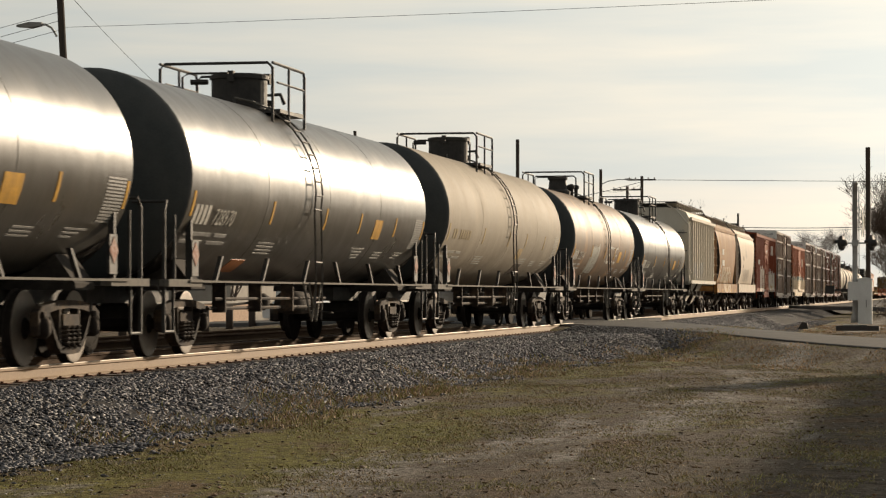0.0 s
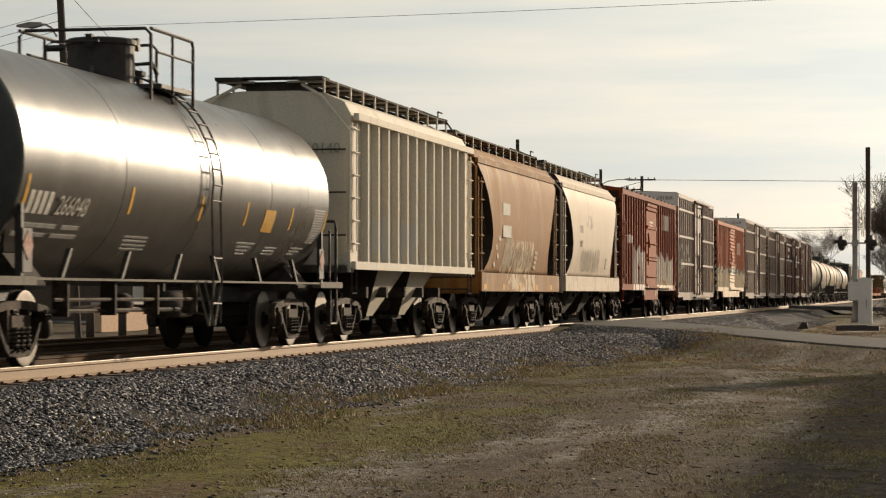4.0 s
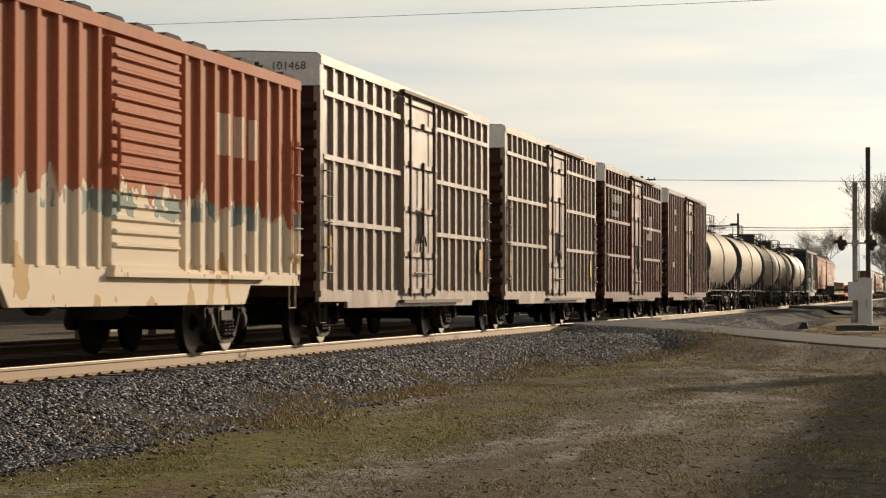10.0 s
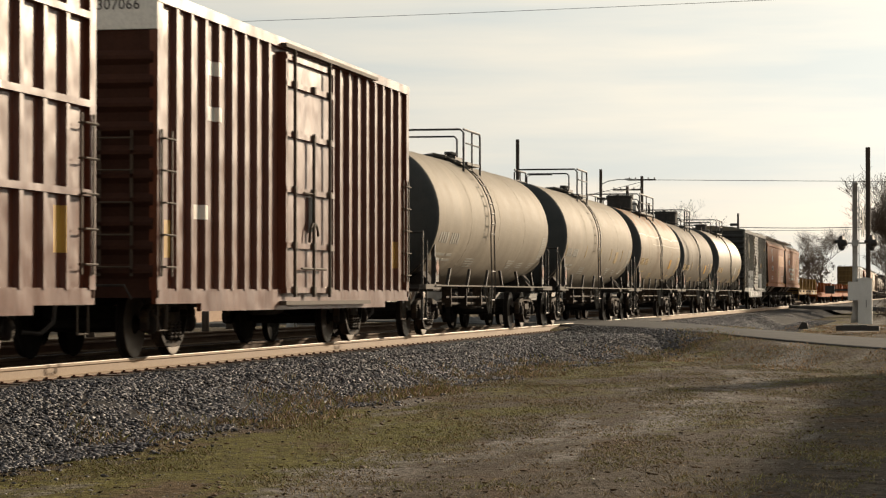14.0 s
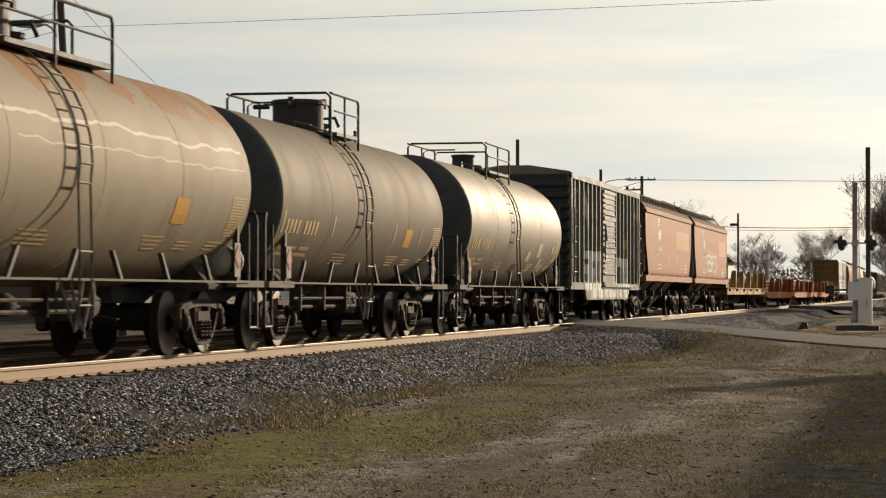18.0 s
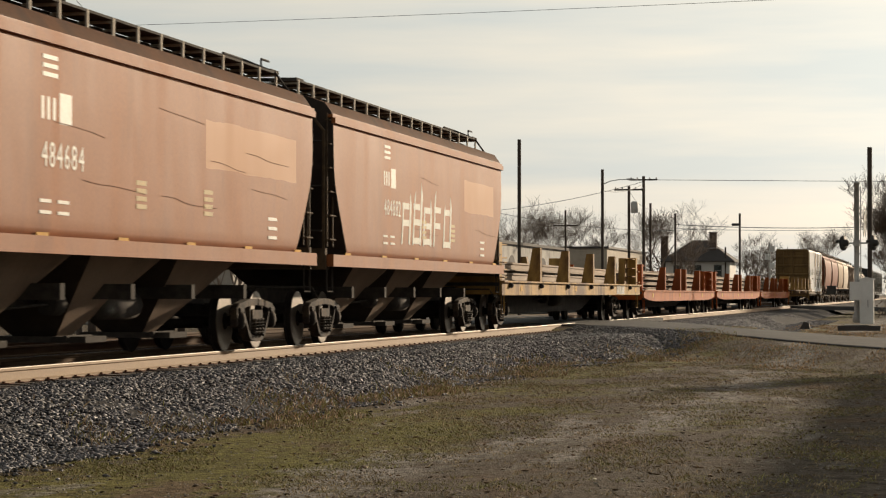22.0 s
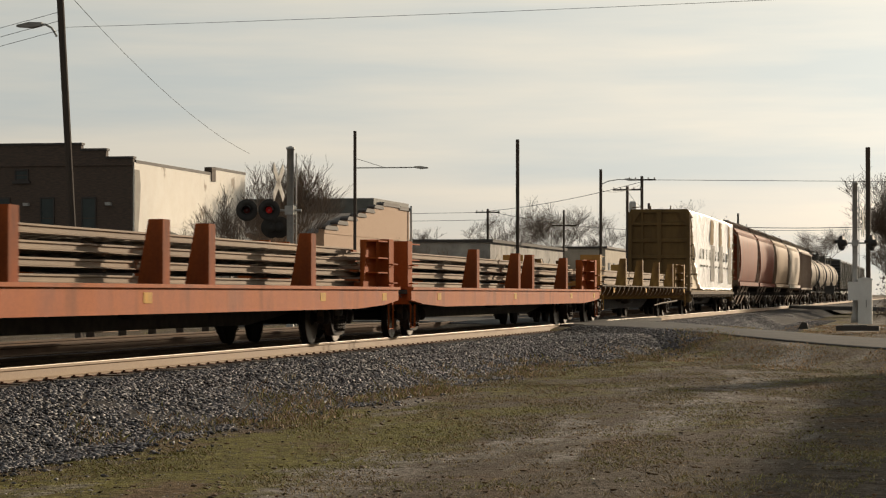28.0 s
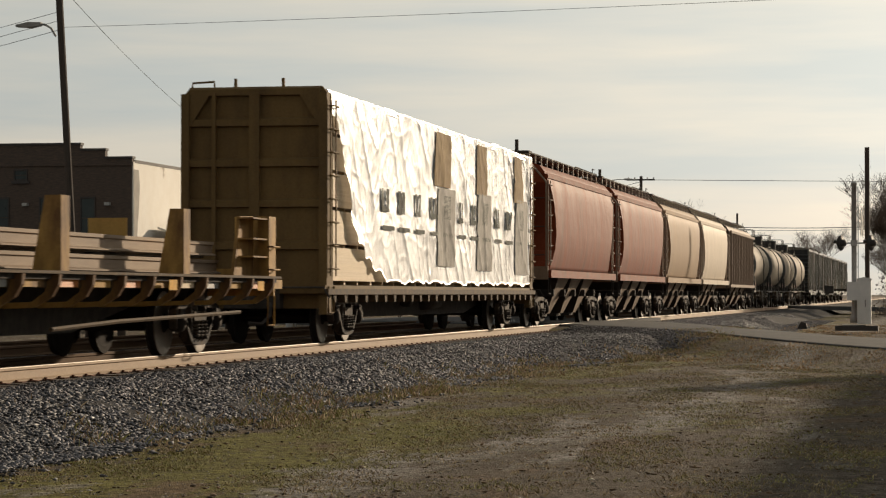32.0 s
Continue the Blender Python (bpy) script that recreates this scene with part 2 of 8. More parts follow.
def solid(colour, rows):
    """Paint layers for plain rectangles of a mark. rows: y, z, width, height."""
    return [(colour, y, y + w, z, z + h, 0.0, 1.0, (1, 1, 1), 0.0) for y, z, w, h in rows]


def blocks(car, rows, mat, x, name="letter_block"):
    """Large painted letters of a mark, as plain upright blocks on the +X side. rows: y, z, width, height."""
    for y, z, w, h in rows:
        bm = bmesh.new()
        box(bm, x - 0.004, x + 0.002, y, y + w, z, z + h)
        part(name, bm, mat, car)


def ribbon(bm, points, width, surface, lift=0.006):
    """A painted stroke on a car's side. points: (y, z); surface(z) gives the side's x there."""
    rows = []
    for i, (y, z) in enumerate(points):
        a, b = points[max(i - 1, 0)], points[min(i + 1, len(points) - 1)]
        dy, dz = b[0] - a[0], b[1] - a[1]
        k = width / 2 / max(1e-6, math.hypot(dy, dz))
        pair = ((y - dz * k, z + dy * k), (y + dz * k, z - dy * k))
        rows.append([bm.verts.new((surface(q[1]) + lift, q[0], q[1])) for q in pair])
    for r0, r1 in zip(rows, rows[1:]):
        bm.faces.new((r0[0], r0[1], r1[1], r1[0]))


def bend(ctrl, steps=6):
    """A smooth line through a few points."""
    out = []
    for i in range(len(ctrl) - 1):
        p0, p1, p2, p3 = ctrl[max(i - 1, 0)], ctrl[i], ctrl[i + 1], ctrl[min(i + 2, len(ctrl) - 1)]
        for k in range(steps):
            t = k / steps
            out.append(tuple(0.5 * (2 * p1[j] + (p2[j] - p0[j]) * t + (2 * p0[j] - 5 * p1[j] + 4 * p2[j] - p3[j]) * t * t + (3 * p1[j] - p0[j] - 3 * p2[j] + p3[j]) * t ** 3) for j in (0, 1)))
    return out + [ctrl[-1]]


def scribble(car, surface, y0, y1, z0, z1, count, width, mat, seed, label="tangled sprayed strokes"):
    """Graffiti of looping letters: each letter is one part of a few strokes."""
    rnd = random.Random(seed)
    cell = (y1 - y0) / count
    for k in range(count):
        bm = bmesh.new()
        yc = y0 + cell * k
        for s in range(rnd.choice((2, 3))):
            ctrl = [(yc + cell * rnd.uniform(-0.2, 1.2), z0 + (z1 - z0) * (0.08 + 0.9 * ((j + s) % 2) + rnd.uniform(-0.08, 0.12) * (1 if j else 0))) for j in range(4)]
            ribbon(bm, bend(ctrl), width * rnd.uniform(0.6, 1.3), surface)
        part("graffiti_stroke", bm, mat, car, label)


def hopper_side(sill, top):
    """The outline of a curved hopper's side: x by height."""
    ts, ws = (0.0, 0.10, 0.22, 0.36, 0.52, 0.68, 0.80, 0.87, 0.90, 1.0), (1.40, 1.47, 1.53, 1.57, 1.58, 1.57, 1.54, 1.51, 1.48, 1.36)
    low = sill + 0.38
    return lambda z: float(np.interp((z - low) / (top - low), ts, ws))


def seams(car, surface, ys, z0, z1, mat, name="panel_seam"):
    for y in ys:
        bm = bmesh.new()
        ribbon(bm, [(y, z0 + (z1 - z0) * k / 12) for k in range(13)], 0.018, surface, 0.004)
        part(name, bm, mat, car)

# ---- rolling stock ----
# dark brown that puts shade into hopper ends, slope sheets and bays
end_shade = material("shaded_brown_end_steel", (0.06, 0.045, 0.036), 0.85, color2=(0.035, 0.028, 0.024), scale=2, spec=0.08)
# grime of the flat cars' sills; on pinkish hoppers' end frames, painted shade
brown_grime_shade = material("grimy_shaded_brown_steel", (0.12, 0.08, 0.045), 0.8, color2=(0.07, 0.048, 0.03), spec=0.1)
walk_pale = material("pale_dusty_bracket_steel", (0.58, 0.52, 0.43), 0.8, spec=0.1)
# tank ends: the same near-black whatever the shell's colour
head_black = material("near_black_tank_end", (0.045, 0.05, 0.05), 0.7, color2=(0.062, 0.064, 0.062), scale=2, spec=0.3)
reservoir_grey = material("dusty_grey_reservoir", (0.40, 0.36, 0.30), 0.6, color2=(0.28, 0.24, 0.19), scale=3, spec=0.2)
placard_mat = material("faded_placard", (0.55, 0.42, 0.36), 0.8, color2=(0.4, 0.2, 0.15), scale=14, spec=0.1)
TRAIN = []            # (thing, its y at the start)


def side_frame_mesh(bm):
    """A cast side frame: bowed top and bottom members, columns round the spring window, jaws over the bearings."""
    t0, t1 = -0.06, 0.06

    def bow(line_pts, thick, a, b):
        up = [(y, z + thick / 2) for y, z in line_pts]
        low = [(y, z - thick / 2) for y, z in reversed(line_pts)]
        prism(bm, up + low, "x", a, b)

    bow([(-1.12, 0.60), (-0.96, 0.675), (-0.7, 0.70), (-0.4, 0.735), (0.0, 0.745), (0.4, 0.735), (0.7, 0.70), (0.96, 0.675), (1.12, 0.60)], 0.10, t0, t1)
    bow([(-0.74, 0.62), (-0.62, 0.44), (-0.47, 0.26), (-0.34, 0.185), (0.0, 0.17), (0.34, 0.185), (0.47, 0.26), (0.62, 0.44), (0.74, 0.62)], 0.085, t0 - 0.012, t1 + 0.012)
    for s in (-1, 1):
        prism(bm, [(s * 0.30, 0.18), (s * 0.38, 0.18), (s * 0.38, 0.70), (s * 0.30, 0.70)], "x", t0 + 0.002, t1 - 0.002)
        prism(bm, [(s * 1.12, 0.64), (s * 1.03, 0.64), (s * 1.04, 0.38), (s * 1.10, 0.36)], "x", t0 + 0.001, t1 - 0.001)
        prism(bm, [(s * 0.76, 0.66), (s * 0.70, 0.66), (s * 0.71, 0.38), (s * 0.76, 0.36)], "x", t0 + 0.003, t1 - 0.003)
        prism(bm, [(s * 1.02, 0.66), (s * 0.77, 0.66), (s * 0.79, 0.585), (s * 1.0, 0.585)], "x", t0 - 0.02, t1 + 0.03)


def spring_mesh(bm):
    for x, y in ((0.06, -0.19), (0.06, 0.0), (0.06, 0.19), (-0.1, -0.1), (-0.1, 0.1)):
        pts = [(x + 0.078 * math.cos(a), y + 0.078 * math.sin(a), 0.225 + 0.25 * i / 44) for i, a in ((i, i * 0.72) for i in range(45))]
        tube(bm, pts, 0.019, 5)
    box(bm, -0.09, 0.10, -0.29, 0.29, 0.48, 0.62)
    box(bm, -0.10, 0.12, -0.26, 0.26, 0.455, 0.485)


def wheel_mesh(bm):
    for s in (1,):
        lathe(bm, [(0.10, s * 0.66), (0.12, s * 0.70), (0.30, s * 0.71), (0.37, s * 0.67), (0.455, s * 0.68), (0.458, s * 0.79), (0.40, s * 0.80), (0.38, s * 0.76),
                   (0.20, s * 0.74), (0.12, s * 0.82), (0.10, s * 0.82)], "x", (0, 0, 0.458), 28, False)
        lathe(bm, [(0.475, s * 0.675), (0.485, s * 0.69), (0.458, s * 0.71)], "x", (0, 0, 0.458), 28, False)


def axle_mesh(bm):
    lathe(bm, [(0.08, -1.05), (0.08, 1.05)], "x", (0, 0, 0.458), 10)


def tread_mesh(bm):
    for s in (1,):
        lathe(bm, [(0.432, s * 0.801), (0.457, s * 0.795), (0.457, s * 0.804), (0.432, s * 0.806)], "x", (0, 0, 0.458), 28, False)


def cap_mesh(bm):
    lathe(bm, [(0.13, -0.10), (0.14, -0.04), (0.14, 0.04), (0.10, 0.08), (0.05, 0.10)], "x", (0, 0, 0), 14)


def bolster_mesh(bm):
    prism(bm, [(-1.0, 0.48), (1.0, 0.48), (1.0, 0.62), (0.5, 0.70), (-0.5, 0.70), (-1.0, 0.62)], "y", -0.2, 0.2)
    lathe(bm, [(0.2, 0.68), (0.2, 0.80)], "z", (0, 0, 0), 14)
    for s in (-1, 1):
        box(bm, -0.8, 0.8, s * 0.42 - 0.05, s * 0.42 + 0.05, 0.34, 0.42)


def truck(parent, y, mat=None):
    mat = mat or truck_dust
    t = part("truck", shared("truck", bolster_mesh), steel_dark, parent, "four-wheel truck in dusty cast steel", at=(0, y, 0))
    for s in (-1, 1):
        part("side_frame", shared("side_frame", side_frame_mesh, 0.012), mat, t, at=(s * 1.0, 0, 0))
        part("spring_nest", shared("spring_nest", spring_mesh), mat, t, at=(s * 0.98, 0, 0))
        part("axle", shared("axle", axle_mesh), wheel_steel, t, at=(0, s * 0.89, 0))
        part("wheel", shared("wheel", wheel_mesh), wheel_steel, t, at=(0, s * 0.89, 0))
        part("wheel", shared("wheel", wheel_mesh), wheel_steel, t, at=pose(0, s * 0.89, 0, 0, 0, 180))
        part("tyre", shared("tyre", tread_mesh), tread_steel, t, "polished wheel rim", at=(0, s * 0.89, 0))
        for k in (-1, 1):
            part("bearing_cap", shared("bearing_cap", cap_mesh), mat, t, at=(k * 1.03, s * 0.89, 0.47))
    return t


def coupler_mesh(bm):
    box(bm, -0.09, 0.09, -0.55, 0.75, 0.74, 0.94)
    prism(bm, [(-0.16, -0.62), (0.10, -0.66), (0.16, -0.52), (0.12, -0.40), (-0.16, -0.40)], "z", 0.68, 1.0)
    tube(bm, [(0.35, -0.05, 0.72), (0.38, -0.2, 0.5), (0.3, -0.45, 0.36), (0.12, -0.62, 0.38)], 0.03, 6)
    tube(bm, [(0.1, -0.1, 0.98), (1.3, -0.1, 0.98), (1.4, -0.1, 0.80)], 0.018, 5)


def running_gear(parent, half, truck_y, mat=None, sill=True, reach=0.0):
    for s in (-1, 1):
        truck(parent, s * truck_y, mat)
        m = pose(0, s * (half + reach), 0) if s < 0 else pose(0, s * (half + reach), 0, 0, 0, 180)
        part("coupler", shared("coupler", coupler_mesh), steel_dark, parent, "knuckle coupler with hanging brake hose", at=m)
    if sill:
        bm = bmesh.new()
        box(bm, -0.2, 0.2, -half, half, 0.72, 1.02)
        for k in range(5):
            y = -truck_y + 2 * truck_y * (k + 0.5) / 5
            box(bm, -1.25, 1.25, y - 0.08, y + 0.08, 0.80, 1.0)
        part("centre_sill", bm, steel_dark, parent)
    bm = bmesh.new()
    lathe(bm, [(0.06, -0.75), (0.2, -0.68), (0.2, 0.68), (0.06, 0.75)], "y", (0.55, 1.3, 0.72), 12)
    box(bm, 0.50, 0.60, 0.7, 0.8, 0.85, 1.02)
    box(bm, 0.50, 0.60, 1.8, 1.9, 0.85, 1.02)
    part("brake_reservoir", bm, steel_dark, parent)
    bm = bmesh.new()
    lathe(bm, [(0.14, -0.25), (0.15, 0.1), (0.10, 0.25)], "y", (0.6, -1.2, 0.74), 10)
    tube(bm, [(0.6, -0.95, 0.74), (0.3, 0.3, 0.7), (0.2, 3.0, 0.6), (0.1, truck_y - 0.9, 0.5)], 0.02, 5)
    tube(bm, [(0.6, -1.45, 0.74), (0.3, -3.0, 0.66), (0.1, -truck_y + 0.9, 0.5)], 0.02, 5)
    part("brake_rigging", bm, steel_dark, parent)


def ladder_mesh(width, rungs, step, stiles=True):
    def make(bm):
        for k in range(rungs):
            tube(bm, [(0.0, -width / 2, k * step), (0.09, -width / 2, k * step), (0.09, width / 2, k * step), (0.0, width / 2, k * step)], 0.014, 5)
        if stiles:
            for s in (-1, 1):
                box(bm, 0.03, 0.05, s * width / 2 - 0.02, s * width / 2 + 0.02, -0.12, (rungs - 1) * step + 0.12)
    return make


def step_mesh(bm):
    tube(bm, [(0, -0.19, 0.45), (0, -0.19, 0.0), (0, 0.19, 0.0), (0, 0.19, 0.45)], 0.018, 5)


def rolling(name, label, category, y, group):
    ob = thing(name, label, category, group, (TRACK_X, y, 0))
    TRAIN.append((ob, y))
    return ob


def boxcar(y, length, top, sill, paint, label, style="ribs", door=(-1.6, 1.6), door_mat=None, roof_mat=None, end_mat=None, end_panel=None, ribs=8,
           belts=(), deep=0.0, truck_mat=None, end_words="", door_style="plug", ladder_mat=None, bumps=False, drop_half=None):
    """A boxcar: body shell, posts, door with bars, corrugated ends, ladders, running gear."""
    car = rolling("boxcar", label, "boxcar", y, "freight cars of the train")
    h, d = length / 2, 0.062
    w = 1.60 - d
    di = 0.07 if style == "belt" else 0.08 if bumps else 0.078     # the posts stand out from recessed sheets
    wi = 1.60 - di
    pk = 0.05 if end_panel else 0.17
    roof_mat, end_mat, ladder_mat = roof_mat or paint, end_mat or paint, ladder_mat or paint
    bm = bmesh.new()
    prism(bm, [(-wi, sill + 0.12), (wi, sill + 0.12), (wi, top - 0.03), (-wi, top - 0.03)], "y", -h + 0.07, h - 0.07)
    part("body", bm, paint, car)
    bm = bmesh.new()
    prism(bm, [(-w - d, top - 0.06), (w + d, top - 0.06), (w + d, top), (0.4, top + pk), (-0.4, top + pk), (-w - d, top)], "y", -h + 0.02, h - 0.02)
    n = 12
    for k in range(n + 1):
        yk = -h + 0.1 + (length - 0.2) * k / n
        prism(bm, [(-w, top), (w, top), (w, top + 0.03), (0.4, top + pk + 0.03), (-0.4, top + pk + 0.03), (-w, top + 0.03)], "y", yk - 0.03, yk + 0.03)
    roof = part("roof", bm, roof_mat, car)
    if bumps:
        for k in range(13):
            yk = -h + 0.7 + (length - 1.4) * k / 12
            bm = bmesh.new()
            prism(bm, [(-0.45, 0.0), (0.45, 0.0), (0.28, 0.07), (-0.28, 0.07)], "x", -w - 0.05, w + 0.05)
            part("roof_panel", bm, steel_dark, roof, at=(0, yk, top - 0.01))
    # side sills, deeper between the trucks
    for s in (-1, 1):
        bm = bmesh.new()
        x0, x1 = sorted((s * (wi - 0.01), s * (w + 0.045)))
        drop = 0.16 + deep
        hw = drop_half or h - 3.2
        prism(bm, [(-h, sill + 0.22), (h, sill + 0.22), (h, sill + 0.02), (hw + 0.3 * (drop_half is None), sill + 0.02), (hw, sill - drop), (-hw, sill - drop), (-hw - 0.3 * (drop_half is None), sill + 0.02), (-h, sill + 0.02)], "x", x0, x1)
        part("side_sill", bm, paint, car)
        bm = bmesh.new()
        x0, x1 = sorted((s * wi, s * (w + d + 0.01)))
        box(bm, x0, x1, -h, h, top - 0.16, top - 0.02)
        part("eave_rail", bm, paint, car)
        for e in (-1, 1):
            bm = bmesh.new()
            box(bm, *sorted((s * (w - 0.05), s * (w + d))), *sorted((e * h, e * (h - 0.22))), sill + 0.2, top - 0.05)
            part("corner_post", bm, paint, car)

    key = "post %.2f %.2f %.3f" % (sill, top, di)
    if key not in MESHES:
        b2 = bmesh.new()
        prism(b2, [(0.0, -0.075), (di, -0.055), (di, 0.055), (0.0, 0.075)], "z", sill + 0.2, top - 0.14)
        MESHES[key] = finish(b2, "post")
    for a, b in ((-h + 0.22, door[0] - 0.05), (door[1] + 0.05, h - 0.22)):
        for k in range(ribs):
            yk = a + (b - a) * (k + 0.5 if style == "ribs" else k + 1) / (ribs if style == "ribs" else ribs + 1)
            part("post", MESHES[key], paint, car, at=(wi, yk, 0))
        for z in belts:
            bm = bmesh.new()
            box(bm, wi, w + d + 0.015, a, b, sill + z, sill + z + 0.085)
            part("belt_rail", bm, paint, car)
    # far side, plain posts
    bm = bmesh.new()
    for k in range(18):
        yk = -h + 0.5 + (length - 1) * k / 17
        box(bm, -w - d, -wi, yk - 0.06, yk + 0.06, sill + 0.2, top - 0.16)
    part("far_side_posts", bm, paint, car)
    # door
    dm = door_mat or paint
    y0, y1 = door
    bm = bmesh.new()
    box(bm, wi - 0.01, w + 0.075, y0, y1, sill + 0.16, top - 0.22)
    door_ob = part("door", bm, dm, car, "closed sliding door")
    span = top - sill
    levels = (0.04, 0.21, 0.42, 0.63, 0.82, 0.92) if door_style == "plug" else (0.045, 0.36, 0.66, 0.90)
    for f in levels:
        bm = bmesh.new()
        z = sill + f * span
        box(bm, w + 0.07, w + (0.135 if door_style == "plug" else 0.115), y0 + 0.03, y1 - 0.03, z, z + (0.085 if door_style == "plug" else 0.10))
        part("door_rail", bm, dm, door_ob)
    if door_style == "plug":
        for yk in (y0 + 0.01, y1 - 0.09):
            bm = bmesh.new()
            box(bm, w + 0.072, w + 0.125, yk, yk + 0.08, sill + 0.16, top - 0.22)
            part("door_frame", bm, dm, door_ob)
        for k, f in enumerate((0.14, 0.52, 0.86)):
            bm = bmesh.new()
            yk = y0 + (y1 - y0) * f
            tube(bm, [(w + 0.155, yk, sill + 0.1), (w + 0.155, yk, top - 0.16 if k != 1 else sill + 0.66 * span)], 0.028, 6)
            for g in levels[:5]:
                box(bm, w + 0.11, w + 0.185, yk - 0.055, yk + 0.055, sill + g * span - 0.01, sill + g * span + 0.10)
            part("locking_bar", bm, ladder_mat, door_ob)
        bm = bmesh.new()
        ym = y0 + (y1 - y0) * 0.5
        tube(bm, [(w + 0.15, ym + 0.1 + 0.30 * math.cos(a), sill + 1.0 + 0.30 * math.sin(a)) for a in (0.3 + 0.42 * k for k in range(8))], 0.022, 5)
        tube(bm, [(w + 0.15, ym - 0.55, sill + 1.75), (w + 0.15, ym + 0.1, sill + 1.75), (w + 0.15, ym + 0.12, sill + 1.25)], 0.02, 5)
        tube(bm, [(w + 0.15, ym - 0.7, sill + 0.55), (w + 0.15, ym + 0.9, sill + 0.55)], 0.022, 5)
        part("handle", bm, ladder_mat, door_ob)
        bm = bmesh.new()
        box(bm, w + 0.09, w + 0.13, ym - 0.02, ym + 0.12, sill + 1.15, sill + 1.7)
        part("latch_plate", bm, galvanised, door_ob, "worn bare metal latch plate")
        for z in (sill - 0.02, top - 0.15):
            bm = bmesh.new()
            box(bm, w + 0.05, w + 0.16, y0 - 0.1, y1 + (3.2 if z > 2 else 2.6), z, z + 0.06)
            part("door_track", bm, ladder_mat, car)
    else:
        nb = 15 if door_style == "corrugated" else 5
        for k in range(nb):
            z = sill + 0.45 + (top - sill - 0.95) * k / (nb - 1)
            bm = bmesh.new()
            prism(bm, [(w + 0.07, z), (w + 0.125, z + 0.03), (w + 0.125, z + 0.06), (w + 0.07, z + 0.09)], "y", y0 + 0.08, y1 - 0.06)
            part("door_rib", bm, dm, door_ob)
        bm = bmesh.new()
        tube(bm, [(w + 0.13, y0 + 0.1, sill + 0.9), (w + 0.13, y0 + 0.1, sill + 2.0), (w + 0.2, y0 - 0.05, sill + 1.5)], 0.025, 5)
        part("handle", bm, ladder_mat, door_ob)
        bm = bmesh.new()
        box(bm, w + 0.04, w + 0.15, y0 - 0.1, h - 2.2, sill + 0.1, sill + 0.16)
        part("door_track", bm, ladder_mat, car)
    # ends
    for e in (-1, 1):
        bm = bmesh.new()
        box(bm, -w - 0.06, w + 0.06, *sorted((e * (h - 0.08), e * (h - 0.02))), sill + 0.1, top - 0.04)
        end = part("end_wall", bm, end_mat, car)
        z = sill + 0.35
        while z < top - (0.9 if end_panel else 0.35) and e < 0:
            if "corrugation" not in MESHES:
                b2 = bmesh.new()
                prism(b2, [(-0.002, 0), (-0.07, 0.07), (-0.07, 0.12), (-0.002, 0.19)], "x", -w, w)
                MESHES["corrugation"] = finish(b2, "corrugation")
            part("corrugation", MESHES["corrugation"], end_mat, end, at=(0, -h + 0.02, z))
            z += 0.31
        if end_panel:
            bm = bmesh.new()
            prism(bm, [(-w - 0.06, top - 0.52), (w + 0.06, top - 0.52), (w + 0.06, top), (0.4, top + pk), (-0.4, top + pk), (-w - 0.06, top)], "y", *sorted((e * (h - 0.01), e * (h + 0.03))))
            part("end_top_panel", bm, end_panel, car, "pale end panel above the corrugations")
        part("ladder", shared("ladder 4", ladder_mesh(0.44, 5, 0.42)), ladder_mat, car, at=pose(w + d - 0.02, e * (h - 0.35), sill + 0.5))
        part("end_ladder", shared("ladder 4", ladder_mesh(0.44, 5, 0.42)), ladder_mat, car, at=pose(w - 0.5, e * h, sill + 0.5, 0, 0, -90 if e < 0 else 90))
        part("step", shared("step", step_mesh), ladder_mat, car, at=(w + 0.02, e * (h - 0.35), sill - 0.33))
    if end_words:
        letters(end_words, 0.20, FRONT, (w - 0.08 - 0.115 * len(end_words), -h - 0.034, top - 0.26), black_paint, car, "end_number")
        for k in range(4):
            bm = bmesh.new()
            box(bm, w - 0.95 - 0.1 - k * 0.115, w - 0.95 - 0.02 - k * 0.115, -h - 0.036, -h - 0.028, top - 0.26, top - 0.12)
            part("mark_block", bm, black_paint, car)
    running_gear(car, h, h - 2.4, truck_mat, reach=0.35)
    return car


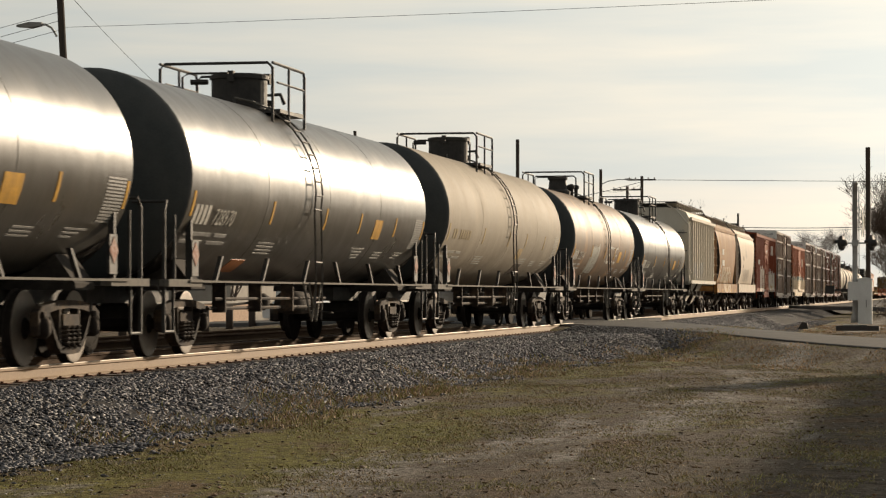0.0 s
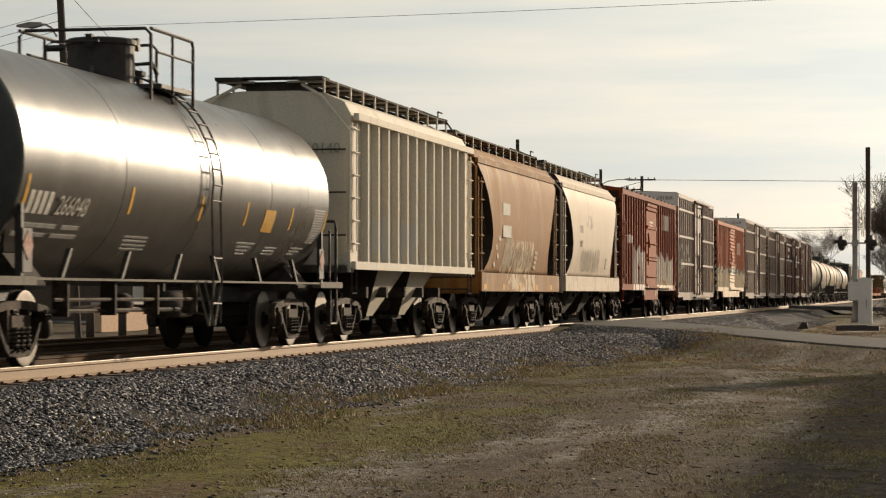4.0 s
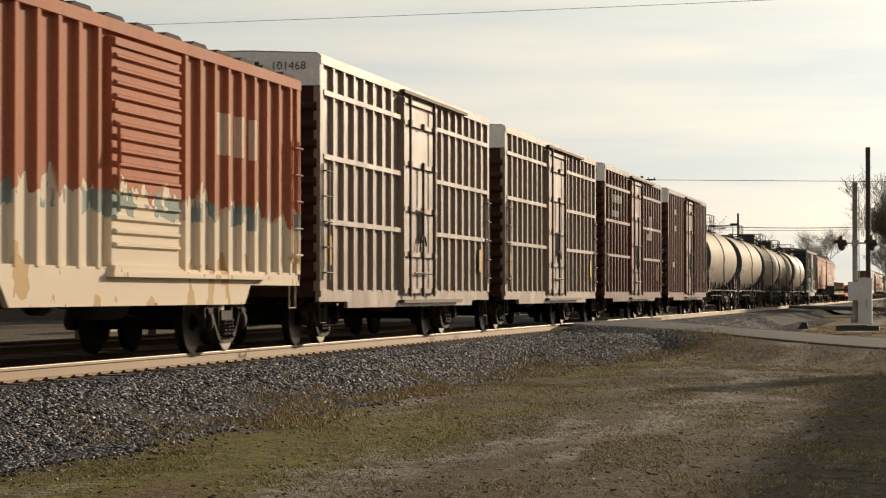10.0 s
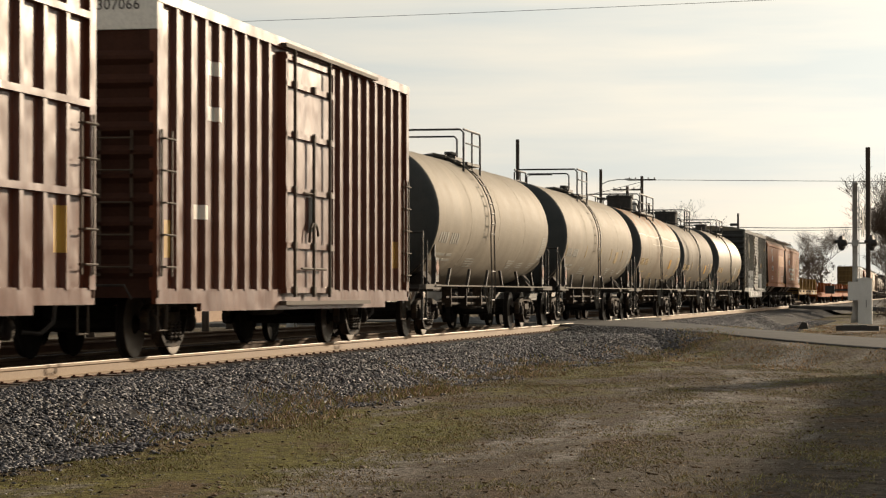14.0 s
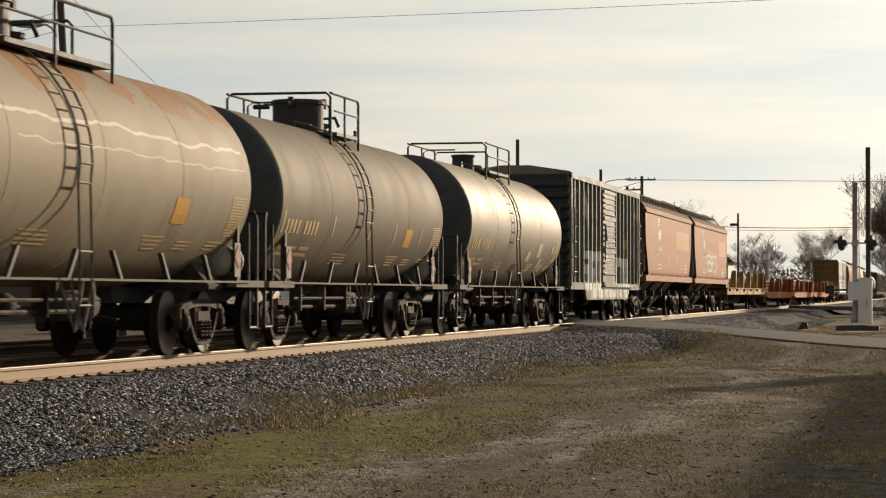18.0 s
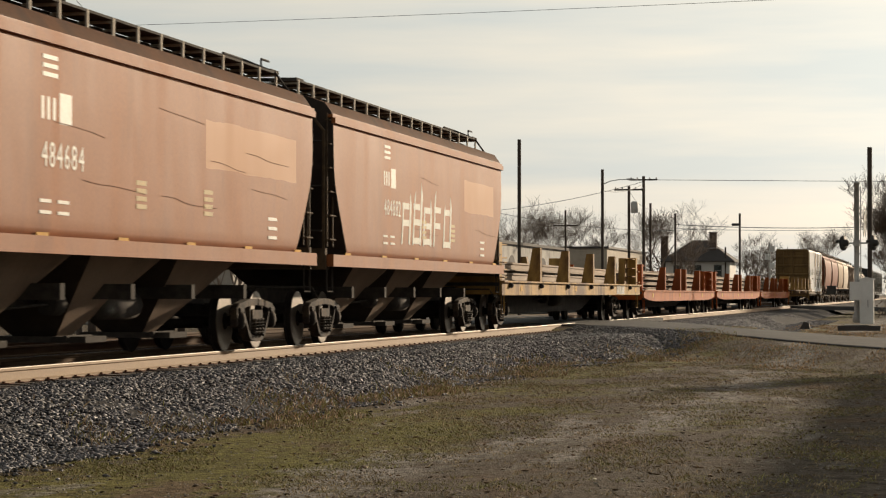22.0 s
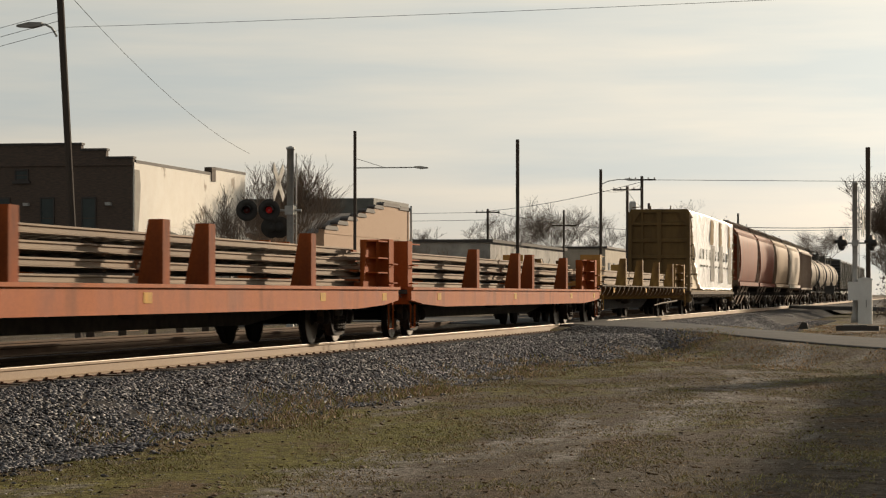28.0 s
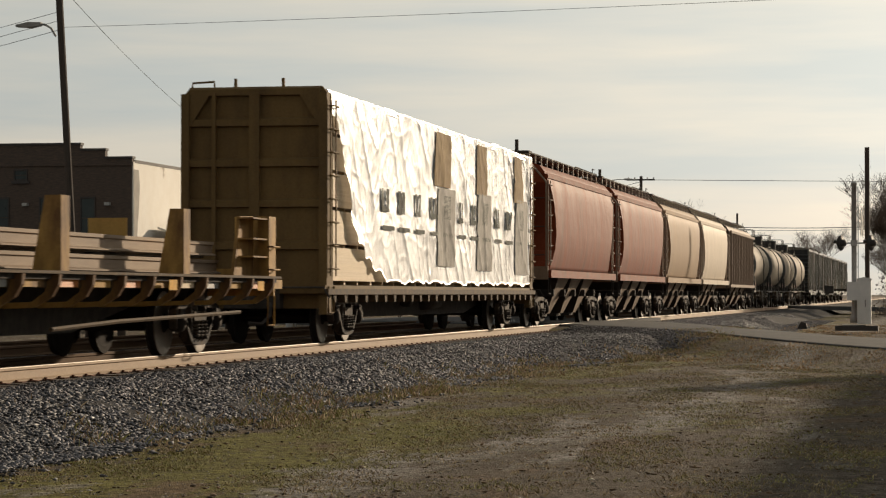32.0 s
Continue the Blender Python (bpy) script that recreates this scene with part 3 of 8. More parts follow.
def hopper(y, length, top, sill, paint, label, style="curved", ribs=0, bays=3, roof_top=None, dark=None, truck_mat=None, slope=1.5, bin_mat=None, z_low=None, truck_in=1.75, bay_mat=None, end_paint=None, sill_tall=0.42, roof_mat=None, bay_in=0.85):
    """A covered hopper: lofted body with slope sheets, bays, roof walk, end posts and ladders."""
    car = rolling("covered_hopper", label, "hopper car", y, "freight cars of the train")
    h = length / 2
    roof_top = roof_top or top + 0.3
    dark = dark or steel_dark
    zb = sill + sill_tall - 0.04
    if style == "curved":
        f = [(0.0, 1.40, 0.62), (0.10, 1.47, 0.98), (0.22, 1.53, 1.16), (0.36, 1.57, 1.14), (0.52, 1.58, 0.92), (0.68, 1.57, 0.60), (0.80, 1.54, 0.30), (0.87, 1.51, 0.06), (0.90, 1.48, 0.0), (1.0, 1.36, 0.0)]
    elif style == "flat":
        f = [(0.0, 1.54, 1.02), (0.04, 1.575, 1.0), (0.2, 1.582, 0.66), (0.35, 1.585, 0.36), (0.5, 1.585, 0.12), (0.6, 1.585, 0.03), (0.7, 1.585, 0.0), (0.95, 1.575, 0.0), (1.0, 1.56, 0.0)]
        zb = sill + 0.16
    else:
        f = [(0.0, 1.45, 0.0), (1.0, 1.45, 0.0)]
        zb = sill + 0.10
    rings = []
    if style != "ribs":
        tt = [k / 18 for k in range(19)]
        cols = list(zip(*f))
        f = [(t, float(np.interp(t, cols[0], cols[1])), float(np.interp(t, cols[0], cols[2]))) for t in tt]
    for t, wd, ins in f:
        z = zb + (top - zb) * t
        l = h - 0.25 - ins * slope / 1.2
        rings.append([(-wd, -l, z), (wd, -l, z), (wd, l, z), (-wd, l, z)])
    # roof arch
    for a in (0.35, 0.7, 1.0):
        l = h - 0.25
        wd = f[-1][1] * math.cos(a * 1.2)
        z = top + (roof_top - top) * math.sin(a * math.pi / 2)
        rings.append([(-wd, -l, z), (wd, -l, z), (wd, l, z), (-wd, l, z)])
    for name, loop, mat in (("body", rings[:-3], paint), ("roof", rings[-4:], roof_mat or paint)):
        bm = bmesh.new()
        rows = [[bm.verts.new(p) for p in ring] for ring in loop]
        for r0, r1 in zip(rows, rows[1:]):
            for i in (1, 3):
                bm.faces.new((r0[i], r0[(i + 1) % 4], r1[(i + 1) % 4], r1[i])).smooth = style != "ribs"
        bm.faces.new(rows[0][::-1] if name == "body" else rows[-1])
        part(name, bm, mat, car)
    # ends without a paint of their own get the shade as colour
    for i in (0, 2):
        bm = bmesh.new()
        rows = [[bm.verts.new(ring[i]), bm.verts.new(ring[(i + 1) % 4])] for ring in rings]
        for r0, r1 in zip(rows, rows[1:]):
            bm.faces.new((r0[0], r0[1], r1[1], r1[0]))
        part("end_sheet", bm, end_paint or end_shade, car, "end sheet darkened for the shade under the overhang" if end_paint is None else "")
    wd = max(p[1] for p in f)
    if style != "ribs":
        for s in (-1, 1):
            bm = bmesh.new()
            box(bm, *sorted((s * (f[-2][1] - 0.02), s * (f[-2][1] + 0.05))), -h + 0.2, h - 0.2, zb + (top - zb) * 0.93, zb + (top - zb) * 0.97)
            box(bm, *sorted((s * (f[-1][1] - 0.06), s * (f[-1][1] + 0.03))), -h + 0.15, h - 0.15, top - 0.07, top - 0.02)
            part("top_rail", bm, paint, car)
    if ribs:
        key = "stiffener %.2f %.2f" % (zb, top)
        if key not in MESHES:
            b2 = bmesh.new()
            prism(b2, [(0.0, -0.07), (0.12, -0.05), (0.12, 0.05), (0.0, 0.07)], "z", zb, top - 0.08)
            MESHES[key] = finish(b2, "stiffener")
        for k in range(ribs):
            part("stiffener", MESHES[key], paint, car, at=(1.45, -h + 1.15 + (length - 2.3) * k / (ribs - 1), 0))
        bm = bmesh.new()
        box(bm, 1.5, 1.6, -h + 0.25, h - 0.25, top - 0.12, top)
        part("top_rail", bm, paint, car)
    # side sill band
    for s in (-1, 1):
        bm = bmesh.new()
        tall = 0.2 if style == "flat" else 0.14 if style == "ribs" else sill_tall
        prism(bm, [(-h + 0.1, sill), (h - 0.1, sill), (h - 0.1, sill + tall), (-h + 0.1, sill + tall)], "x", *sorted((s * 1.46, s * (1.62 if style == "flat" else 1.58))))
        part("side_sill", bm, paint, car)
    # end sheets, slope sheets (dark for the overhang's shade) and end frames
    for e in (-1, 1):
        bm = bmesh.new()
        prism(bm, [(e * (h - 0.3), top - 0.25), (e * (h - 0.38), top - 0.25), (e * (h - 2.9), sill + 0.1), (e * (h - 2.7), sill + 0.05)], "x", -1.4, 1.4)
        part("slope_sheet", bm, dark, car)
        bm = bmesh.new()
        box(bm, -1.45, 1.45, *sorted((e * h, e * (h - 0.5))), sill - 0.05, sill + 0.08)
        box(bm, -1.5, 1.5, *sorted((e * h, e * (h - 0.12))), sill - 0.05, sill + 0.3)
        part("end_platform", bm, bin_mat or paint, car)
        for s in (-1, 1):
            bm = bmesh.new()
            tube(bm, [(s * 1.45, e * (h - 0.08), sill + 0.2), (s * 1.45, e * (h - 0.08), top - 0.3), (s * 0.95, e * (h - 0.15), top + 0.30), (s * 0.55, e * (h - 0.3), roof_top + 0.12)], 0.03, 5)
            part("end_post", bm, bin_mat or paint, car)
            part("ladder", shared("ladder 6", ladder_mesh(0.40, 6, 0.40)), bin_mat or paint, car, at=pose(s * 1.46, e * (h - 0.32), sill + 0.45, 0, 0, 0 if s > 0 else 180))
        part("step", shared("step", step_mesh), dark, car, at=(1.5, e * (h - 0.3), sill - 0.42))
        bm = bmesh.new()
        for k in range(3):
            tube(bm, [(-1.2, e * (h - 0.1), sill + 0.6 + k * 0.75), (1.4, e * (h - 0.1), sill + 0.6 + k * 0.75)], 0.016, 5)
        part("end_grab_iron", bm, dark, car)
    # discharge bays
    span = length - 2 * truck_in - 2.6
    zl = z_low if z_low is not None else 0.32
    for k in range(bays):
        yk = -span / 2 + span * (k + 0.5) / bays
        bm = bmesh.new()
        b = span / bays / 2
        low = [(-bay_in, yk - 0.28, zl), (bay_in, yk - 0.28, zl), (bay_in, yk + 0.28, zl), (-bay_in, yk + 0.28, zl)]
        high = [(-1.42, yk - b + 0.04, sill + 0.3), (1.42, yk - b + 0.04, sill + 0.3), (1.42, yk + b - 0.04, sill + 0.3), (-1.42, yk + b - 0.04, sill + 0.3)]
        for i in (1, 3):
            bm.faces.new([bm.verts.new(p) for p in (low[i], low[(i + 1) % 4], high[(i + 1) % 4], high[i])])
        bay = part("hopper_bay", bm, bay_mat or bin_mat or paint, car)
        # bay ends coloured near-black for the shade below the car
        bm = bmesh.new()
        for i in (0, 2):
            bm.faces.new([bm.verts.new(p) for p in (low[i], low[(i + 1) % 4], high[(i + 1) % 4], high[i])])
        bm.faces.new([bm.verts.new(p) for p in low])
        part("slope_sheet", bm, end_shade, bay)
        bm = bmesh.new()
        box(bm, -0.6, 0.75, yk - 0.42, yk + 0.42, zl - 0.08, zl)
        tube(bm, [(0.5, yk - 0.5, zl - 0.02), (0.5, yk + 0.5, zl - 0.02)], 0.04, 6)
        part("outlet_gate", bm, steel_dark, bay)
    # roof walk and hatches
    zr = roof_top + 0.18
    for s in (-1, 1):
        bm = bmesh.new()
        box(bm, *sorted((s * 0.50, s * 0.98)), -h + 0.1, h - 0.1, zr, zr + 0.035)
        part("roof_walk", bm, dark, car, "dark grating walkway along the roof")
    for e in (-1, 1):
        bm = bmesh.new()
        box(bm, -0.98, 0.98, *sorted((e * (h - 0.1), e * (h - 0.6))), zr + 0.037, zr + 0.06)
        part("end_walk", bm, dark, car)
    n = int(length / 1.05)
    drop = (roof_top - top) * (1 - math.sin(math.acos(min(1.0, 0.98 / f[-1][1])) / 1.2 * math.pi / 2 if 0.98 < f[-1][1] else 0)) + 0.24
    key = "bracket %.2f %.2f" % (roof_top - top, f[-1][1])
    if key not in MESHES:
        b2 = bmesh.new()
        box(b2, 0.955, 0.985, -0.035, 0.035, -drop, 0.03)
        box(b2, 0.3, 0.98, -0.03, 0.03, -0.04, -0.004)
        MESHES[key] = finish(b2, "bracket")
    for k in range(n + 1):
        yk = -h + 0.25 + (length - 0.5) * k / n
        part("walk_bracket", MESHES[key], walk_pale, car, at=(0, yk, zr))
        part("walk_bracket", MESHES[key], walk_pale, car, at=pose(0, yk, zr, 0, 0, 180))
    # coaming raised, widened and dark, to fill in the shade under the walks
    bm = bmesh.new()
    box(bm, -0.49, 0.49, -h + 0.4, h - 0.4, roof_top - 0.12, roof_top + 0.175)
    part("hatch_coaming", bm, dark, car)
    for k in range(8):
        yk = -h + 1.4 + (length - 2.8) * k / 7
        bm = bmesh.new()
        box(bm, -0.46, 0.46, yk - 0.06, yk + 0.06, roof_top + 0.10, roof_top + 0.21)
        part("hatch_clamp", bm, dark, car)
    bm = bmesh.new()
    tube(bm, [(0.55, h - 1.9, zr), (0.55, h - 1.9, zr + 0.2), (0.55, h - 0.8, zr + 0.2), (0.98, h - 0.35, zr + 0.02), (1.25, h - 0.15, zr - 0.4)], 0.022, 5)
    part("roof_handrail", bm, dark, car)
    bm = bmesh.new()
    tube(bm, [(0.98, h - 1.2, zr + 0.03), (0.98, h - 1.2, zr + 0.16), (0.98, h - 0.75, zr + 0.16)], 0.02, 5)
    part("roof_handrail", bm, dark, car)
    running_gear(car, h, h - truck_in, truck_mat)
    return car





def tank(y, length, radius, centre, paint, label, dome="box", bars_mat=None, ladder_at=-0.6, end_mat=None, stripes=True, extra=0.9, dark_fit=None, rails=(-1.75, 0.35), bonnet=-0.35, rail_up=0.62, reservoir=False):
    """A tank car: shell, saddles, platform with rails round the manway, ladder, sill rods, end steps."""
    car = rolling("tank_car", label, "tank car", y, "freight cars of the train")
    h = length / 2
    H = h + extra                      # over the end sills
    steel = dark_fit or black_paint
    bm = bmesh.new()
    lathe(bm, [(radius, -h + 0.58 + (length - 1.16) * k / 8) for k in range(9)], "y", (0, 0, centre), 64, caps=False)
    shell = part("shell", bm, paint, car)
    for e in (-1, 1):
        bm = bmesh.new()
        prof = [(max(0.02, radius * math.sin(math.pi / 2 * k / 10)), e * (h - 0.12 - 0.48 * (1 - math.cos(math.pi / 2 * k / 10)))) for k in range(11)]
        lathe(bm, prof + [(radius * 0.998, e * (h - 0.66))], "y", (0, 0, centre), 64, caps=False)
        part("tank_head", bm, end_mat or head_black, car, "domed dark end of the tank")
    for k in range(1, 4):
        yk = -h + 0.7 + (length - 1.4) * k / 4
        bm = bmesh.new()
        lathe(bm, [(radius - 0.01, yk - 0.03), (radius + 0.0025, yk - 0.02), (radius + 0.0025, yk + 0.02), (radius - 0.01, yk + 0.03)], "y", (0, 0, centre), 56)
        part("weld_seam", bm, paint, shell)
    top = centre + radius
    # manway and fittings
    part("manway", _manway(dome, top, bonnet), steel, car, "black bonnet over the manway")
    (ya, yb), w2, zt = rails, 0.95, top + rail_up
    foot = centre + math.sqrt(radius ** 2 - w2 ** 2) - 0.05
    for s in (-1, 1):
        bm = bmesh.new()
        box(bm, *sorted((s * 0.55, s * w2)), ya + 0.5, yb, top - 0.16, top - 0.10)
        part("platform", bm, steel, car)
        bm = bmesh.new()
        tube(bm, [(s * w2, ya + 0.3, zt - 0.30), (s * w2, yb, zt - 0.30)], 0.018, 6)
        part("mid_rail", bm, steel, car)
        bm = bmesh.new()
        tube(bm, [(s * w2, ya, zt), (s * w2, yb - 0.08, zt), (s * w2, yb, zt - 0.08), (s * w2, yb, foot)], 0.026, 6)
        part("handrail", bm, steel, car)
        bm = bmesh.new()
        tube(bm, [(s * w2, (ya + yb) / 2, foot), (s * w2, (ya + yb) / 2, zt)], 0.022, 6)
        part("rail_post", bm, steel, car)
    bm = bmesh.new()
    tube(bm, [(-w2, ya, foot), (-w2, ya, zt - 0.08), (-w2 + 0.08, ya, zt), (w2 - 0.08, ya, zt), (w2, ya, zt - 0.08), (w2, ya, foot)], 0.026, 6)
    part("end_rail", bm, steel, car)
    bm = bmesh.new()
    tube(bm, [(-w2, yb, foot), (-w2, yb, zt - 0.10), (-w2 + 0.08, yb, zt - 0.03), (w2 * 0.35, yb, zt - 0.03), (w2 * 0.42, yb, zt - 0.10), (w2 * 0.42, yb, top - 0.1)], 0.024, 6)
    part("end_rail", bm, steel, car)
    bm = bmesh.new()
    tube(bm, [(-w2 * 0.6, ya, foot + 0.3), (-w2 * 0.6, ya, zt - 0.22), (-w2 * 0.5, ya, zt - 0.16), (0.2, ya, zt - 0.16)], 0.02, 6)
    part("end_rail", bm, steel, car)
    bm = bmesh.new()
    box(bm, -w2, w2, yb - 0.45, yb, top - 0.13, top - 0.09)
    part("cross_walk", bm, steel, car)
    # ladder that follows the shell
    yl = ladder_at
    bm = bmesh.new()
    stiles = []
    for s in (-0.22, 0.22):
        path = []
        for k in range(10):
            a = radians(82 - 92 * k / 9)
            path.append(((radius + 0.10) * math.cos(a), yl + s, centre + (radius + 0.10) * math.sin(a)))
        path.append((radius + 0.10, yl + s, 1.15))
        path.append((radius + 0.08, yl + s, 0.45))
        tube(bm, path, 0.016, 5)
        stiles.append(path)
    for k in range(14):
        t = k / 13 * 10.6
        i = min(int(t), 10)
        fr = t - i
        a0, a1 = Vector(stiles[0][i]), Vector(stiles[0][min(i + 1, 11)])
        b0, b1 = Vector(stiles[1][i]), Vector(stiles[1][min(i + 1, 11)])
        tube(bm, [a0.lerp(a1, fr), b0.lerp(b1, fr)], 0.016, 5)
    part("ladder", bm, ladder_steel, car, "narrow ladder curved round the shell")
    # black cradle plates that wrap the shell's lower ends
    for e in (-1, 1):
        for s in (-1, 1):
            bm = bmesh.new()
            grid = []
            for i in range(9):
                f = i / 8
                a_hi, yk = -34 - 42 * f ** 0.75, e * (h - 0.62 - 2.5 * f)
                grid.append([bm.verts.new((s * (radius + 0.012) * math.cos(radians(a)), yk, centre + (radius + 0.012) * math.sin(radians(a)))) for a in (a_hi + (-84 - a_hi) * j / 6 for j in range(7))])
            for r0, r1 in zip(grid, grid[1:]):
                for j in range(6):
                    bm.faces.new((r0[j], r1[j], r1[j + 1], r0[j + 1]))
            bmesh.ops.solidify(bm, geom=bm.faces[:], thickness=0.01)
            part("cradle_plate", bm, steel_dark, car)
    # side rods, braces
    for s in (-1, 1):
        bm = bmesh.new()
        x = s * (radius - 0.05)
        box(bm, x - 0.02, x + 0.02, -H + 0.9, H - 0.9, 1.03, 1.06)
        part("side_rod", bm, rod_grey, car, "long pale rod along the sill")
        for k in range(6):
            yk = -h + 2.2 + (length - 4.4) * k / 5
            bm = bmesh.new()
            e = -1 if k < 3 else 1
            prism(bm, [(yk, 1.05), (yk + 0.08, 1.05), (yk + e * -0.34 + 0.08, 1.42), (yk + e * -0.34, 1.42)], "x", x - 0.12 * s - 0.03, x - 0.12 * s + 0.03)
            part("brace", bm, steel, car)
    bm = bmesh.new()
    tube(bm, [(radius - 0.25, -h * 0.75, 0.66), (radius - 0.25, 0.0, 0.66)], 0.03, 6)
    tube(bm, [(radius - 0.15, -h * 0.75, 0.80), (radius - 0.15, h * 0.02, 0.80)], 0.025, 6)
    for k in range(4):
        yk = -h * 0.7 + h * 0.68 * k / 3
        box(bm, radius - 0.3, radius - 0.1, yk - 0.03, yk + 0.03, 0.6, 1.05)
    part("under_pipe", bm, truck_dust, car)
    # stirrup below the ladder
    bm = bmesh.new()
    xr = radius - 0.02
    for dy in (-0.18, 0.18):
        tube(bm, [(xr, yl + dy - 0.42, 1.03), (xr + 0.03, yl + dy * 0.8, 0.42)], 0.018, 5)
        tube(bm, [(xr, yl + dy + 0.42, 1.03), (xr + 0.03, yl + dy * 0.8, 0.42)], 0.018, 5)
    part("ladder_stirrup", bm, rod_grey, car)
    if reservoir:
        bm = bmesh.new()
        lathe(bm, [(0.05, -0.42), (0.20, -0.38), (0.235, -0.30), (0.235, 0.30), (0.20, 0.38), (0.05, 0.42)], "y", (1.12, H - 1.15, 1.36), 18)
        tank_ob = part("air_reservoir", bm, reservoir_grey, car, "pale air reservoir on the end platform")
        for dy in (-0.2, 0.2):
            bm = bmesh.new()
            lathe(bm, [(0.238, dy - 0.025), (0.246, dy - 0.02), (0.246, dy + 0.02), (0.238, dy + 0.025)], "y", (1.12, H - 1.15, 1.36), 18)
            box(bm, 0.92, 1.32, H - 1.15 + dy - 0.03, H - 1.15 + dy + 0.03, 1.06, 1.16)
            part("strap", bm, steel_dark, tank_ob)
    # saddles over the trucks and the end sills
    ty = H - 2.0
    for e in (-1, 1):
        bm = bmesh.new()
        pts = [(-1.25, 0.92), (1.25, 0.92), (1.25, 1.0), (0.98, centre - math.sqrt((radius + 0.01) ** 2 - 0.98 ** 2))]
        pts += [((radius + 0.01) * math.cos(a), centre + (radius + 0.01) * math.sin(a)) for a in (radians(-54 - 72 * k / 8) for k in range(9))]
        pts += [(-0.98, centre - math.sqrt((radius + 0.01) ** 2 - 0.98 ** 2)), (-1.25, 1.0)]
        prism(bm, pts, "y", e * ty - 0.35, e * ty + 0.35)
        part("saddle", bm, steel_dark, car)
        bm = bmesh.new()
        box(bm, -0.28, 0.28, *sorted((e * (h - 3.4), e * H)), 0.74, 1.0)
        box(bm, -1.38, 1.38, *sorted((e * H, e * (H - 0.75))), 0.98, 1.06)
        part("stub_sill", bm, steel, car)
        bm = bmesh.new()
        box(bm, 1.30, 1.44, *sorted((e * H, e * (H - 1.55))), 0.97, 1.07)
        part("end_step_beam", bm, rod_grey, car)
        for s in (-1, 1):
            bm = bmesh.new()
            x = s * 1.34
            tube(bm, [(x, e * (H - 0.08), 0.35), (x, e * (H - 0.08), 2.0), (x, e * (H - 0.2), 2.12), (x - s * 0.5, e * (H - 0.25), 2.12)], 0.028, 6)
            tube(bm, [(x, e * (H - 0.55), 1.05), (x, e * (H - 0.55), 1.95)], 0.022, 6)
            tube(bm, [(x, e * (H - 0.5), 0.35), (x, e * (H - 0.5), 1.05)], 0.022, 6)
            tube(bm, [(x, e * (H - 0.08), 0.36), (x, e * (H - 0.5), 0.36)], 0.022, 6)
            part("end_handrail", bm, steel, car)
        bm = bmesh.new()
        box(bm, 1.36, 1.40, *sorted((e * (H - 1.5), e * (H - 1.2))), 1.12, 1.62)
        box(bm, 1.30, 1.38, *sorted((e * (H - 1.2), e * (H - 1.28))), 1.06, 1.9)
        part("placard_holder", bm, steel, car)
        bm = bmesh.new()
        ye, zc = e * (H - 1.35), 1.42
        prism(bm, [(ye - 0.17, zc), (ye, zc - 0.17), (ye + 0.17, zc), (ye, zc + 0.17)], "x", 1.403, 1.410)
        part("placard", bm, placard_mat, car, "faded diamond-shaped placard")
    if stripes and bars_mat:
        for k, yk in enumerate((-h + 0.75, -h * 0.42, -h * 0.02, h * 0.28, h * 0.62, h - 0.75)):
            _on_shell(car, yk, 0.10, radius, centre, -22, -8, bars_mat, "stripe")
    running_gear(car, H, ty, None, sill=False)
    return car


